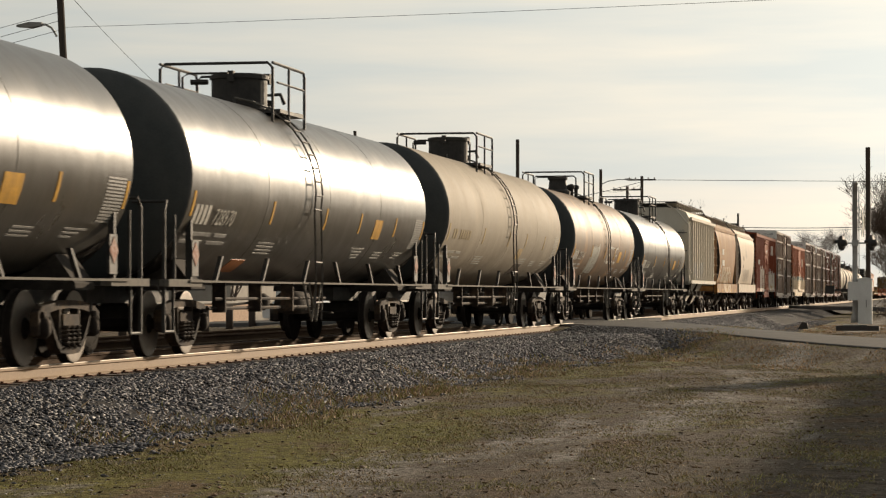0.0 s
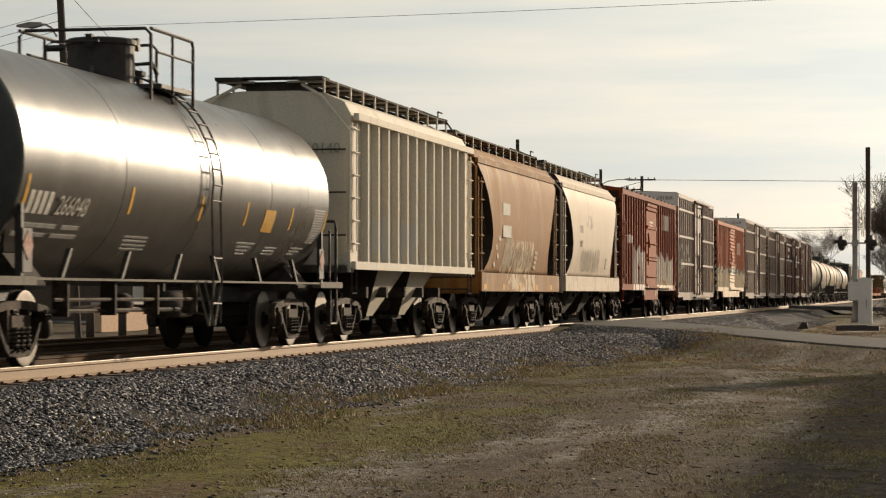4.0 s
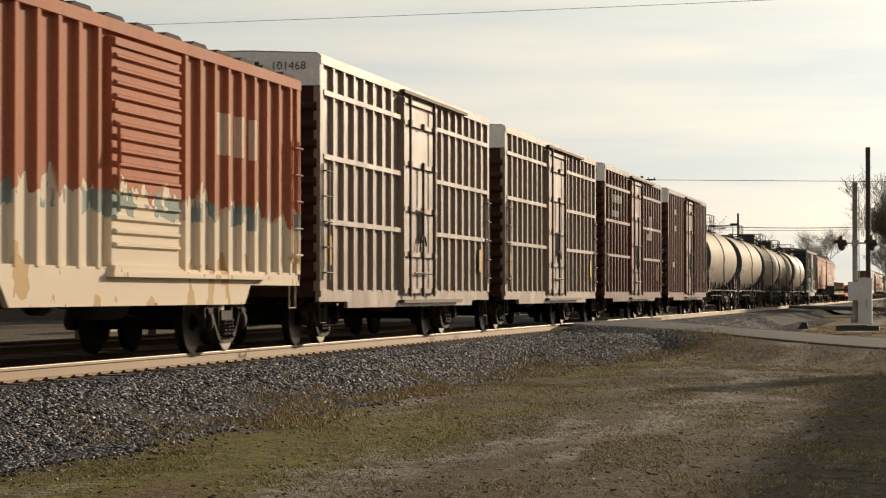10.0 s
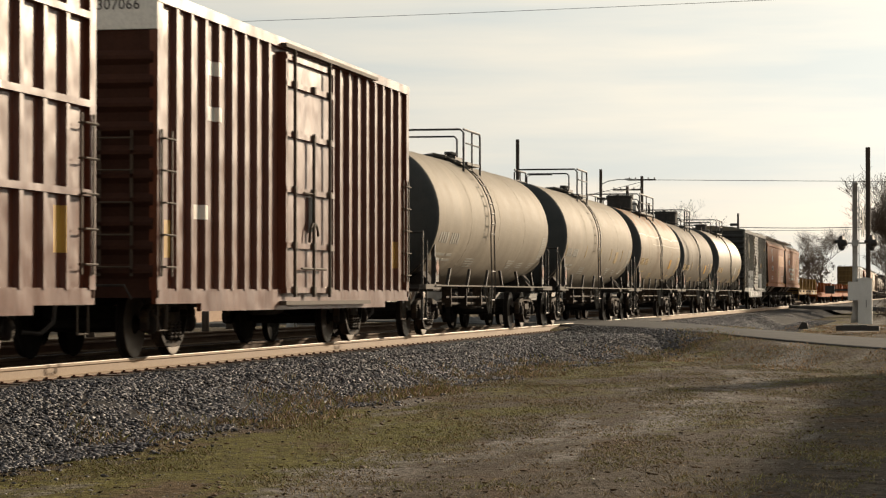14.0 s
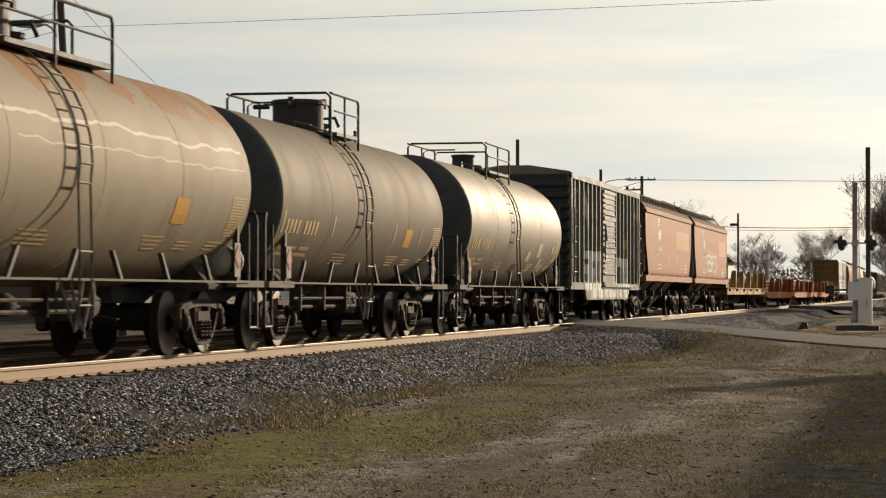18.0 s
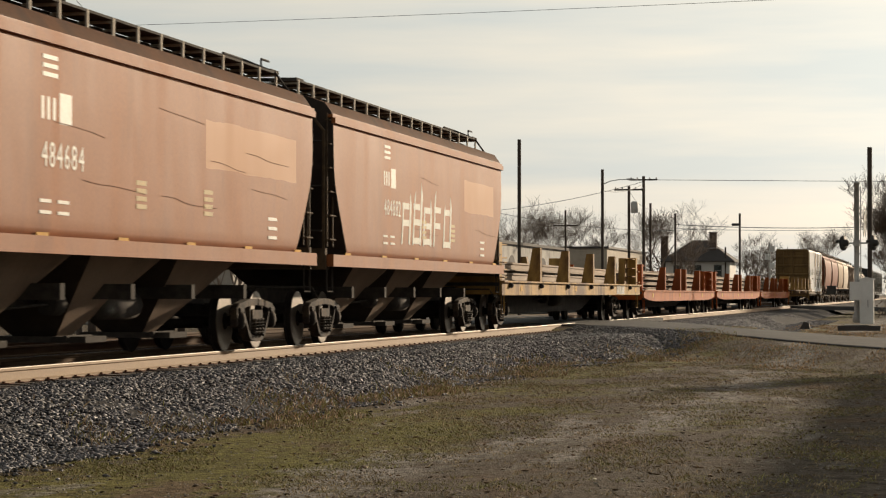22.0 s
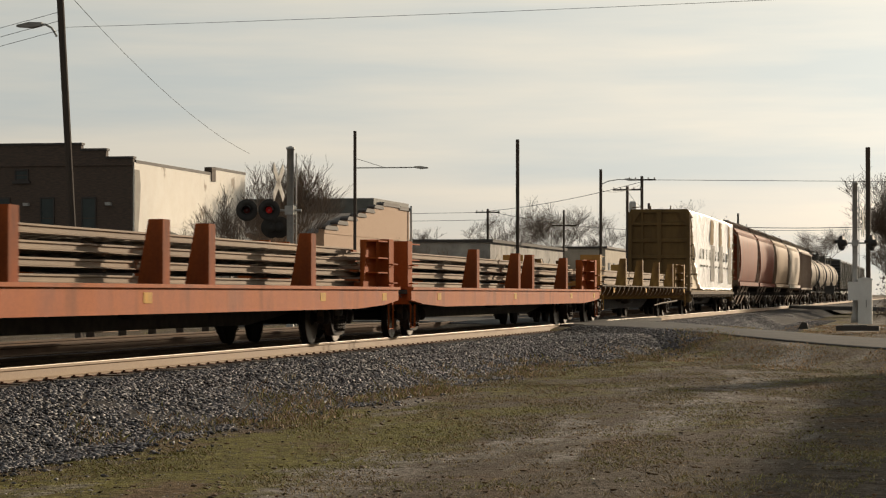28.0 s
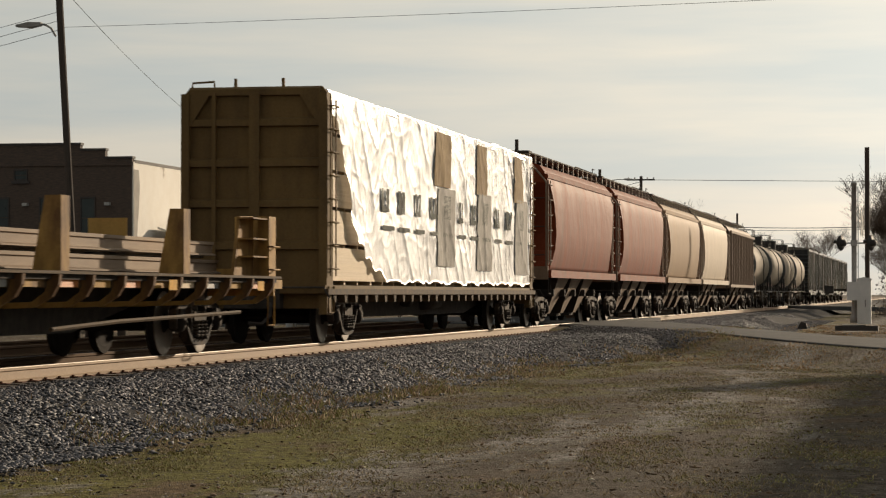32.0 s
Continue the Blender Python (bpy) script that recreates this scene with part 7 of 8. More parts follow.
utility_pole(-21.25, 59.1, 9.6, 0.09, "tall dark leaning timber pole with a street lamp", -0.60, (9.2, 8.7), (7.2, -0.42, 0.30), -0.6)
utility_pole(-26.71, 115.0, 8.48, 0.075, "slim dark pole with a long street lamp arm", lamp=(6.75, 2.9, 0.0))
utility_pole(-18.77, 113.5, 7.9, 0.085, "plain dark timber pole", arms=())
utility_pole(-19.64, 149.0, 8.26, 0.09, "dark pole with a curved street lamp arm", lamp=(7.35, 1.5, 0.30))
utility_pole(-22.92, 189.1, 8.96, 0.11, "pole with a crossarm and grey transformer", arms=(8.7,), can=7.4)
utility_pole(-22.99, 199.3, 10.19, 0.12, "tall pole with a crossarm and insulators", arms=(9.9,))
utility_pole(-25.83, 229.3, 9.12, 0.11, "plain dark timber pole")
utility_pole(-26.69, 259.7, 9.15, 0.11, "dark timber pole with a lamp", lamp=(7.2, 1.6, 0.3))
utility_pole(-20.19, 261.0, 9.15, 0.11, "plain dark timber pole")
utility_pole(-40.21, 226.5, 8.61, 0.11, "far timber pole with a crossarm", arms=(8.3,))
utility_pole(-3.26, 121.6, 7.83, 0.115, "plain dark timber pole behind the crossing signal", base=-0.4)
utility_pole(-24.9, 300.0, 6.4, 0.10, "short far pole beside the house", lamp=(6.0, -1.4, 0.3))
utility_pole(-33.0, 225.0, 8.4, 0.09, "thin far timber pole", arms=(7.0,))


def wire(points, r, label="thin black overhead wire", sag=0.0):
    a, b = Vector(points[0]), Vector(points[-1])
    bm = bmesh.new()
    n = 14
    tube(bm, [a.lerp(b, k / n) - Vector((0, 0, sag * 4 * (k / n) * (1 - k / n))) for k in range(n + 1)], r, 4)
    return tagged(part("overhead_wire", bm, wire_black), label, "wire", "overhead wires")


wire([(-21.2, 59.1, 7.42), (3.0, 53.2, 7.2)], 0.005, sag=0.06)
wire([(-21.0, 59.1, 8.3), (-29.4, 106.3, 6.98)], 0.009, sag=0.45)
for z in (7.35, 7.58, 7.80):
    wire([(-21.2, 59.1, z), (-30.0, 55.8, z - 2.6)], 0.006, sag=0.05)
wire([(-23.0, 199.3, 9.9), (12.0, 205.0, 9.6)], 0.02)
wire([(-23.0, 199.3, 9.75), (-40.2, 226.5, 8.4)], 0.02, sag=0.3)
wire([(-23.0, 199.3, 9.6), (-19.6, 149.0, 7.0)], 0.015, sag=0.3)
wire([(-40.2, 226.5, 8.4), (-26.7, 259.7, 7.4)], 0.025, "thick sagging cable with a splice case", sag=0.5)
wire([(-26.7, 259.7, 8.0), (8.0, 270.0, 8.9)], 0.035, "thick sagging cable with a splice case", sag=0.7)
wire([(-26.7, 259.7, 7.6), (8.0, 270.0, 8.4)], 0.02, sag=0.5)
wire([(-75.0, 180.0, 6.5), (-40.2, 226.5, 7.6)], 0.018, sag=0.2)
wire([(-75.0, 180.0, 7.0), (-40.2, 226.5, 8.3)], 0.018, sag=0.2)
wire([(-22.9, 189.1, 8.6), (-25.8, 229.3, 8.6)], 0.018, sag=0.4)
wire([(-25.8, 229.3, 7.2), (-32.2, 300.0, 5.0)], 0.015, sag=0.9)
bm = bmesh.new()
lathe(bm, [(0.04, -0.5), (0.14, -0.4), (0.14, 0.4), (0.04, 0.5)], "x", (-20.6, 261.6, 8.02), 8)
tagged(part("splice_case", bm, wire_black), "black splice case hanging on a cable", "cable box")


# ---- crossing signals ----
def flasher(parent, x, y, z, face, lit):
    """Round black background with a hooded red lamp. face: degrees round z, 0 looks along -Y."""
    m = Matrix.Translation((x, y, z)) @ pose(0, 0, 0, 0, 0, face)
    bm = bmesh.new()
    lathe(bm, [(0.03, 0.06), (0.29, 0.05), (0.295, 0.03), (0.29, 0.02), (0.13, 0.03), (0.12, 0.22), (0.03, 0.25)], "y", (0, 0, 0), 26)
    f = part("flasher", bm, black_paint, parent, "round black background with hooded red lamp", at=m)
    bm = bmesh.new()
    lathe(bm, [(0.02, 0.0), (0.085, 0.005), (0.09, 0.03), (0.02, 0.04)], "y", (0, 0, 0), 18)
    part("lens", bm, red_lens if lit else dark_lens, f, "red glass lens")
    bm = bmesh.new()
    rows = []
    for yy in (0.03, -0.22):
        rows.append([(0.125 * math.cos(a), yy, 0.125 * math.sin(a)) for a in (math.pi * k / 10 for k in range(11))] + [(0.115 * math.cos(a), yy, 0.115 * math.sin(a)) for a in (math.pi * k / 10 for k in range(10, -1, -1))])
    loft(bm, rows)
    part("hood", bm, black_paint, f)


def crossing_signal(x, y, z, top, face, label, arm_side, zf, lamps, buck, bar=None, back=True):
    s = thing("crossing_signal", label, "crossing signal", "signals at the level crossing", (x, y, z))
    h = top - z
    bm = bmesh.new()
    box(bm, -0.45, 0.45, -0.4, 0.4, -0.2, 0.03)
    part("foundation", bm, concrete, s)
    bm = bmesh.new()
    lathe(bm, [(0.16, 0.1), (0.16, 0.35), (0.10, 0.45), (0.095, h), (0.115, h), (0.115, h + 0.06), (0.02, h + 0.1)], "z", (0, 0, 0), 14)
    part("mast", bm, galvanised, s, "galvanised mast")
    bm = bmesh.new()
    tube(bm, [(0.15, 0.05, 0.4), (0.15, 0.05, h - 0.1)], 0.02, 6)
    for k in range(9):
        box(bm, 0.05, 0.16, 0.03, 0.07, 0.7 + k * 0.5, 0.73 + k * 0.5)
    part("conduit", bm, galvanised, s)
    turn = pose(0, 0, 0, 0, 0, face if bar is None else bar)
    bm = bmesh.new()
    tube(bm, [(turn @ Vector((min(lamps) - 0.1, -0.02, zf))), (turn @ Vector((max(0.3, max(lamps)), -0.02, zf)))], 0.035, 6)
    box(bm, -0.12, 0.12, -0.14, 0.14, zf - 0.12, zf + 0.12)
    part("light_bar", bm, galvanised, s)
    for k in lamps:
        v = turn @ Vector((k, -0.22, zf))
        flasher(s, v.x, v.y, v.z, face, k == max(lamps))
        if back:
            v = turn @ Vector((k * 0.35 - 0.12, 0.22, zf - 0.45))
            flasher(s, v.x, v.y, v.z, face + 180, False)
    for a in (45, -45):
        bm = bmesh.new()
        box(bm, -0.62, 0.62, -0.012, 0.012, -0.115, 0.115)
        part("crossbuck_blade", bm, white_mark, s, at=pose(buck, -0.14, zf + 0.75, 0, 0, 86) @ pose(0, 0, 0, 0, a, 0))
    # gate mechanism with its counterweights, on the mast
    bm = bmesh.new()
    box(bm, -0.25, 0.25, -0.55, -0.10, 0.95, 1.65)
    box(bm, -0.18, 0.18, -0.12, 0.02, 1.1, 1.5)
    part("gate_mechanism", bm, aluminium, s, "pale metal gate mechanism case")
    bm = bmesh.new()
    box(bm, *sorted((arm_side * 0.25, arm_side * 1.0)), -0.42, -0.34, 1.3, 1.38)
    box(bm, *sorted((arm_side * 0.75, arm_side * 1.1)), -0.55, -0.2, 1.2, 1.5)
    part("counterweight", bm, black_paint, s)
    return s


crossing_signal(-17.1, 65.95, -0.45, 4.75, 8.0, "crossing signal with red flashing lamps and white crossbuck", 1, 3.57, (-1.15, -0.55), -0.3)
crossing_signal(-3.1, 97.2, -0.32, 5.05, -118.0, "galvanised crossing signal with side-facing black lamps", -1, 3.12, (-0.52, 0.60), 0.3, bar=0.0, back=False)
case = thing("signal_case", "slim grey aluminium relay case beside the crossing signal", "cabinet", at=(-2.72, 97.0, -0.32))
bm = bmesh.new()
box(bm, -0.26, 0.26, -0.3, 0.3, 0.05, 1.72)
part("body", bm, aluminium, case)
bm = bmesh.new()
box(bm, -0.22, 0.22, -0.33, -0.30, 0.15, 1.62)
part("door", bm, aluminium, case)
bm = bmesh.new()
tube(bm, [(0.05, -0.35, 0.7), (0.05, -0.38, 0.7), (0.05, -0.38, 0.95), (0.05, -0.35, 0.95)], 0.012, 5)
part("handle", bm, black_paint, case)
bm = bmesh.new()
prism(bm, [(-0.30, 1.72), (0.30, 1.72), (0.30, 1.76), (0.0, 1.83), (-0.30, 1.76)], "y", -0.34, 0.34)
part("roof", bm, aluminium, case)
slab = thing("signal_foundation", "low dark concrete slab under the crossing signal", "slab", at=(-3.0, 97.1, -0.32))
bm = bmesh.new()
box(bm, -0.80, 0.80, -0.5, 0.5, -0.2, -0.01)
part("body", bm, coping, slab)
bag = thing("black_marker", "small dark triangular marker lying by the road", "marker", at=(-4.9, 94.0, -0.42))
bm = bmesh.new()
prism(bm, [(-0.18, 0.0), (0.2, 0.0), (0.16, 0.22), (-0.02, 0.28)], "y", -0.12, 0.12)
part("body", bm, black_paint, bag)


# block signal beside the far track
block = thing("railway_signal", "pale railway signal mast with three lamp heads and ladder", "railway signal", at=(-18.6, 284.0, -0.5))
bm = bmesh.new()
lathe(bm, [(0.22, 0), (0.22, 0.4), (0.12, 0.5), (0.10, 6.9), (0.05, 7.3)], "z", (0, 0, 0), 12)
part("mast", bm, galvanised, block)
for z, dx in ((6.1, 0.25), (5.2, -0.28), (4.2, 0.25)):
    bm = bmesh.new()
    box(bm, dx - 0.30, dx + 0.30, -0.30, -0.05, z, z + 0.62)
    tube(bm, [(dx, -0.2, z + 0.45), (dx, -0.62, z + 0.42)], 0.13, 8)
    part("lamp_head", bm, aluminium, block)
bm = bmesh.new()
for x in (-0.18, 0.18):
    tube(bm, [(x, 0.35, 0.2), (x, 0.3, 6.3)], 0.025, 4)
for k in range(18):
    tube(bm, [(-0.18, 0.33, 0.5 + 0.33 * k), (0.18, 0.33, 0.5 + 0.33 * k)], 0.018, 4)
part("ladder", bm, galvanised, block)
bm = bmesh.new()
box(bm, -0.6, 0.6, -0.15, 0.45, 3.7, 3.78)
part("platform", bm, galvanised, block)


# ---- trees, bare in winter ----
def bare_tree(x, y, height, label, seed, spread=0.42, levels=5, base=-0.6, trunk=0.022, stems=1, density=3, fine=0.007):
    """A tapered trunk with limbs and a crown of fine twigs."""
    rnd = random.Random(seed)
    limbs, twigs = [], []

    def grow(p, d, length, r, level):
        pts, rad = [p], [r]
        n = 4 if level < 3 else 3
        for k in range(n):
            d = (d + Vector((rnd.uniform(-1, 1), rnd.uniform(-1, 1), rnd.uniform(-0.3, 0.9))) * 0.17).normalized()
            p = p + d * (length / n)
            pts.append(p)
            rad.append(r * (1 - 0.5 * (k + 1) / n))
        (limbs if level < 2 else twigs).append((pts, rad))
        if level >= levels:
            return
        kids = density + (level == 0) + (level > 2)
        for k in range(kids):
            t = 0.35 + 0.65 * (k + rnd.random()) / kids
            i = min(int(t * n), n - 1)
            q = pts[i].lerp(pts[i + 1], t * n - i)
            a = rnd.uniform(0, 6.283)
            side = Vector((math.cos(a), math.sin(a), rnd.uniform(0.0, 0.5)))
            dd = (d * (1 - spread) + side * spread * 1.5).normalized()
            grow(q, dd, length * rnd.uniform(0.55, 0.78), max(0.004, rad[i] * 0.55), level + 1)

    for s in range(stems):
        lean = Vector((rnd.uniform(-1, 1), rnd.uniform(-1, 1), 0)) * (0.05 if stems == 1 else 0.55)
        grow(Vector((0, 0, 0)), (Vector((0, 0, 1)) + lean).normalized(), height * (0.36 if stems == 1 else 0.45), height * trunk, 0)
    tall = max(q.z for pts, rad in limbs + twigs for q in pts)
    grown = height / tall
    limbs = [([q * grown for q in pts], rad) for pts, rad in limbs]
    twigs = [([q * grown for q in pts], [max(fine, r) for r in rad]) for pts, rad in twigs]
    tree = thing("bare_tree", label, "tree", "bare trees", (x, y, base))

    def mesh_of(name, items, seg):
        v, f = [], []
        for pts, rad in items:
            start = len(v)
            for p, r in zip(pts, rad):
                for k in range(seg):
                    a = 2 * math.pi * k / seg
                    v.append((p.x + r * math.cos(a), p.y + r * math.sin(a), p.z))
            for i in range(len(pts) - 1):
                for k in range(seg):
                    a, b = start + i * seg + k, start + i * seg + (k + 1) % seg
                    f.append((a, b, b + seg, a + seg))
        m = bpy.data.meshes.new(name)
        m.from_pydata(v, [], f)
        m.materials.append(None)
        return m
    part("trunk", mesh_of("trunk", limbs, 6), bark, tree)
    part("crown", mesh_of("crown", twigs, 3), bark, tree, "crown of fine bare twigs")
    return tree


bare_tree(-38.8, 147.0, 10.1, "bare tree behind the crossing signal", 51, 0.33, 5, density=5, fine=0.009, trunk=0.018)
bare_tree(-34.6, 121.5, 7.0, "bare many-stemmed bush before the white wall", 22, 0.30, 5, stems=4, trunk=0.012)
bare_tree(-32.0, 150.0, 4.9, "bare bush before the brick shop", 23, 0.34, 5, stems=4, trunk=0.012)
bare_tree(-1.9, 172.0, 10.2, "bare tree behind the crossing", 24, 0.42, 5, density=5, fine=0.012)
bare_tree(0.8, 190.0, 10.5, "bare tree behind the crossing", 25, 0.44, 5, density=5, fine=0.012)
bare_tree(-2.6, 196.0, 10.8, "bare tree behind the crossing", 35, 0.40, 5, density=5, fine=0.012)
bare_tree(-3.6, 215.0, 7.5, "bare tree beyond the crossing", 34, 0.44, 5, density=4, fine=0.010)
far_a = bare_tree(-47.0, 270.0, 11.0, "bare tree beyond the warehouses", 26, 0.44, 5, density=4, fine=0.011)
far_b = bare_tree(-42.0, 276.0, 12.2, "bare spreading tree beyond the warehouses", 27, 0.46, 5, density=4, fine=0.011)
far_c = bare_tree(-52.0, 262.0, 8.6, "bare tree beyond the warehouses", 28, 0.42, 5, density=4, fine=0.011)
for k, (src, x, y, sc) in enumerate(((far_a, -36.5, 282, 1.0), (far_b, -31.5, 285, 1.02), (far_c, -56.0, 268, 0.95), (far_a, -28.5, 292, 0.92), (far_c, -61, 265, 0.9), (far_b, -47.5, 300, 0.95), (far_c, -22.0, 330, 0.9), (far_a, -26.0, 360, 0.8),
                                     (far_c, -18.0, 365, 0.85), (far_b, -16.5, 380, 0.62), (far_c, -3.0, 235, 0.9), (far_a, 2.0, 245, 0.9))):
    copy_thing(src, Matrix.Translation((x, y, -0.6)) @ Matrix.Rotation(k * 1.7, 4, "Z"))


def far_leaves(name, count, place, size, mat, label, seed):
    rng = np.random.default_rng(seed)
    p = place(rng, count)
    n = len(p)
    s = size * rng.uniform(0.5, 1.4, n)
    v = p[:, None, :] + rng.normal(0, 1, (n, 3, 3)) * s[:, None, None]
    mesh = bpy.data.meshes.new(name)
    mesh.from_pydata(v.reshape(-1, 3).tolist(), [], [(3 * i, 3 * i + 1, 3 * i + 2) for i in range(n)])
    mesh.materials.append(mat)
    return tagged(new(name, mesh), label, "woods", kind="stuff")


def belt(rng, n):
    x = rng.uniform(-190, 120, n)
    y = 430 + rng.uniform(-30, 60, n)
    z = -0.6 + rng.random(n) ** 1.3 * (5.0 + 2.2 * np.sin(x * 0.21) + 1.5 * np.sin(x * 0.57))
    keep = abs(x + 13.5) > 6.0
    return np.stack([x, y, z], 1)[keep]


far_leaves("far_woods", 90000, belt, 0.20, bark, "far belt of bare woods along the horizon", 41)


def hedge(rng, n):
    x = rng.uniform(-6.5, 10, n)
    y = 150 + rng.uniform(0, 90, n)
    z = -0.5 + rng.random(n) ** 1.6 * (2.6 + 0.9 * np.sin(x * 1.3))
    keep = x > -3.6 - (y - 150) * 0.012
    return np.stack([x, y, z], 1)[keep]


far_leaves("hedge", 22000, hedge, 0.05, bark, "brown leafless hedge beyond the crossing", 42)

# ---- the train ----
tank_black = car_paint("sooty_black_tank_paint", (0.058, 0.053, 0.045), (0.085, 0.077, 0.064), 0.32, spec=0.48, dirt=(0.11, 0.095, 0.075), lo=0.58, hi=0.8, wave=0.012)
tank_sheen = car_paint("sooty_black_paint_with_sheen", (0.055, 0.051, 0.044), (0.08, 0.073, 0.062), 0.31, spec=0.45, dirt=(0.10, 0.088, 0.07), lo=0.58, hi=0.8)
tank_grey = car_paint("dusty_grey_tank_paint", (0.40, 0.345, 0.268), (0.30, 0.255, 0.195), 0.72, spec=0.10, dirt=(0.42, 0.355, 0.27))
tank_brown = car_paint("brown_stained_tank_paint", (0.20, 0.125, 0.068), (0.135, 0.088, 0.052), 0.6, spec=0.14, dirt=(0.33, 0.18, 0.075))
tank_olive = car_paint("olive_brown_tank_paint", (0.175, 0.14, 0.094), (0.13, 0.103, 0.07), 0.72, spec=0.11, dirt=(0.115, 0.09, 0.062))
tank_taupe = car_paint("taupe_tank_paint", (0.27, 0.222, 0.155), (0.20, 0.163, 0.114), 0.6, spec=0.14, dirt=(0.20, 0.16, 0.11))
tank_dark = car_paint("dusty_tan_tank_paint", (0.30, 0.25, 0.185), (0.22, 0.18, 0.135), 0.75)
tank_rusty = car_paint("rust_streaked_pale_tank", (0.35, 0.29, 0.205), (0.26, 0.212, 0.148), 0.7, spec=0.13, dirt=(0.24, 0.15, 0.09), lo=0.55, hi=0.75, ds=0.9)
pale_spray = material("pale_green_grey_spray_paint", (0.50, 0.49, 0.42), 0.6)
bar_dark = car_paint("grimy_brown_fittings", (0.13, 0.10, 0.075), (0.08, 0.06, 0.045), 0.6)
box_faded = car_paint("faded_orange_red_boxcar_paint", (0.50, 0.19, 0.10), (0.40, 0.135, 0.07), 0.75, dirt=(0.30, 0.13, 0.075))
hop_tan = car_paint("tan_brown_hopper_paint", (0.36, 0.24, 0.14), (0.28, 0.18, 0.10), 0.6)
box_door = car_paint("orange_red_door_paint", (0.335, 0.092, 0.034), (0.26, 0.068, 0.026), 0.75, dirt=(0.2, 0.06, 0.028), spec=0.06)
box_red = car_paint("faded_red_boxcar_paint", (0.285, 0.068, 0.031), (0.21, 0.05, 0.024), 0.75, dirt=(0.21, 0.064, 0.035), spec=0.06)
box_cream = car_paint("dusty_cream_boxcar_paint", (0.36, 0.265, 0.205), (0.285, 0.205, 0.157), 0.4, dirt=(0.235, 0.158, 0.115), lo=0.5, hi=0.72, spec=0.22, wave=0.03)
box_brown = car_paint("brown_boxcar_paint", (0.165, 0.05, 0.024), (0.115, 0.036, 0.019), 0.36, dirt=(0.20, 0.075, 0.038), spec=0.28, wave=0.04, wave_scale=1.8)
box_black = car_paint("faded_dark_boxcar_paint", (0.15, 0.14, 0.112), (0.09, 0.088, 0.073), 0.34, dirt=(0.26, 0.18, 0.09), spec=0.4, wave=0.06)
# dark brown boxcar ends; on the red cars it stands for shade
end_brown = car_paint("dark_brown_end_with_shade", (0.075, 0.036, 0.025), (0.05, 0.025, 0.019), 0.8, spec=0.05)
end_black = car_paint("dark_end_paint", (0.06, 0.058, 0.055), (0.04, 0.04, 0.04), 0.7)
panel_white = car_paint("white_panel_paint", (0.85, 0.83, 0.78), (0.78, 0.76, 0.71), 0.6)
hop_grey = car_paint("pale_grey_hopper_paint", (0.72, 0.66, 0.55), (0.62, 0.56, 0.46), 0.6, dirt=(0.36, 0.30, 0.23), lo=0.58, hi=0.8)
hop_orange = car_paint("rust_brown_hopper_paint", (0.33, 0.158, 0.045), (0.205, 0.092, 0.028), 0.75, dirt=(0.36, 0.225, 0.10), lo=0.5, hi=0.68)
hop_cream = car_paint("cream_hopper_paint", (0.66, 0.56, 0.45), (0.57, 0.48, 0.375), 0.7, dirt=(0.34, 0.28, 0.22), lo=0.6, hi=0.8)
hop_pink = car_paint("faded_pinkish_brown_hopper_paint", (0.36, 0.128, 0.043), (0.275, 0.094, 0.033), 0.64, dirt=(0.21, 0.078, 0.034), lo=0.56, hi=0.8, spec=0.121, wave=0.02, wave_scale=0.9)
pink_roof = car_paint("sooty_brown_hopper_roof", (0.15, 0.07, 0.035), (0.10, 0.048, 0.026), 0.8, dirt=(0.07, 0.04, 0.026), spec=0.04)
gloss_mark = material("white_enamel_lettering", (0.82, 0.80, 0.74), 0.55, color2=(0.7, 0.67, 0.6), scale=5, spec=0.22)
hop_bin = car_paint("dusty_hopper_bay_paint", (0.30, 0.22, 0.16), (0.2, 0.14, 0.1), 0.7)
hop_red = car_paint("red_oxide_hopper_paint", (0.25, 0.060, 0.026), (0.18, 0.044, 0.021), 0.62, dirt=(0.15, 0.05, 0.028), spec=0.09, wave=0.02)
flat_orange = car_paint("orange_flat_car_paint", (0.44, 0.112, 0.026), (0.30, 0.070, 0.018), 0.75, dirt=(0.17, 0.052, 0.022), spec=0.05)
# paler sill orange: dust, with sun glare put into the colour
flat_sill = car_paint("dusty_sunlit_orange_sill_paint", (0.50, 0.148, 0.044), (0.39, 0.10, 0.03), 0.7, dirt=(0.20, 0.066, 0.028), spec=0.07)
flat_yellow = car_paint("weathered_yellow_flat_car_paint", (0.56, 0.34, 0.10), (0.38, 0.215, 0.065), 0.7, dirt=(0.13, 0.068, 0.032), lo=0.47, hi=0.62, ds=0.9)
beam_tan = car_paint("tan_yellow_centerbeam_paint", (0.20, 0.128, 0.052), (0.14, 0.088, 0.038), 0.75, dirt=(0.09, 0.058, 0.03))

faint_mark = material("faded_grey_stencil", (0.46, 0.43, 0.37), 0.7)
seam_grey = material("grey_smear", (0.47, 0.41, 0.335), 0.75, spec=0.1)
dent_dark = material("dark_dent_line", (0.20, 0.085, 0.042), 0.85, spec=0.05)
dull_spray = material("dull_grey_spray_paint", (0.52, 0.44, 0.33), 0.8, color2=(0.36, 0.27, 0.17), scale=9, spec=0.1)
rust_seam = material("pale_rust_streak", (0.47, 0.27, 0.12), 0.75, spec=0.1)
faded_ochre = material("worn_ochre_lettering", (0.46, 0.37, 0.22), 0.8, color2=(0.36, 0.29, 0.19), scale=9, spec=0.05)
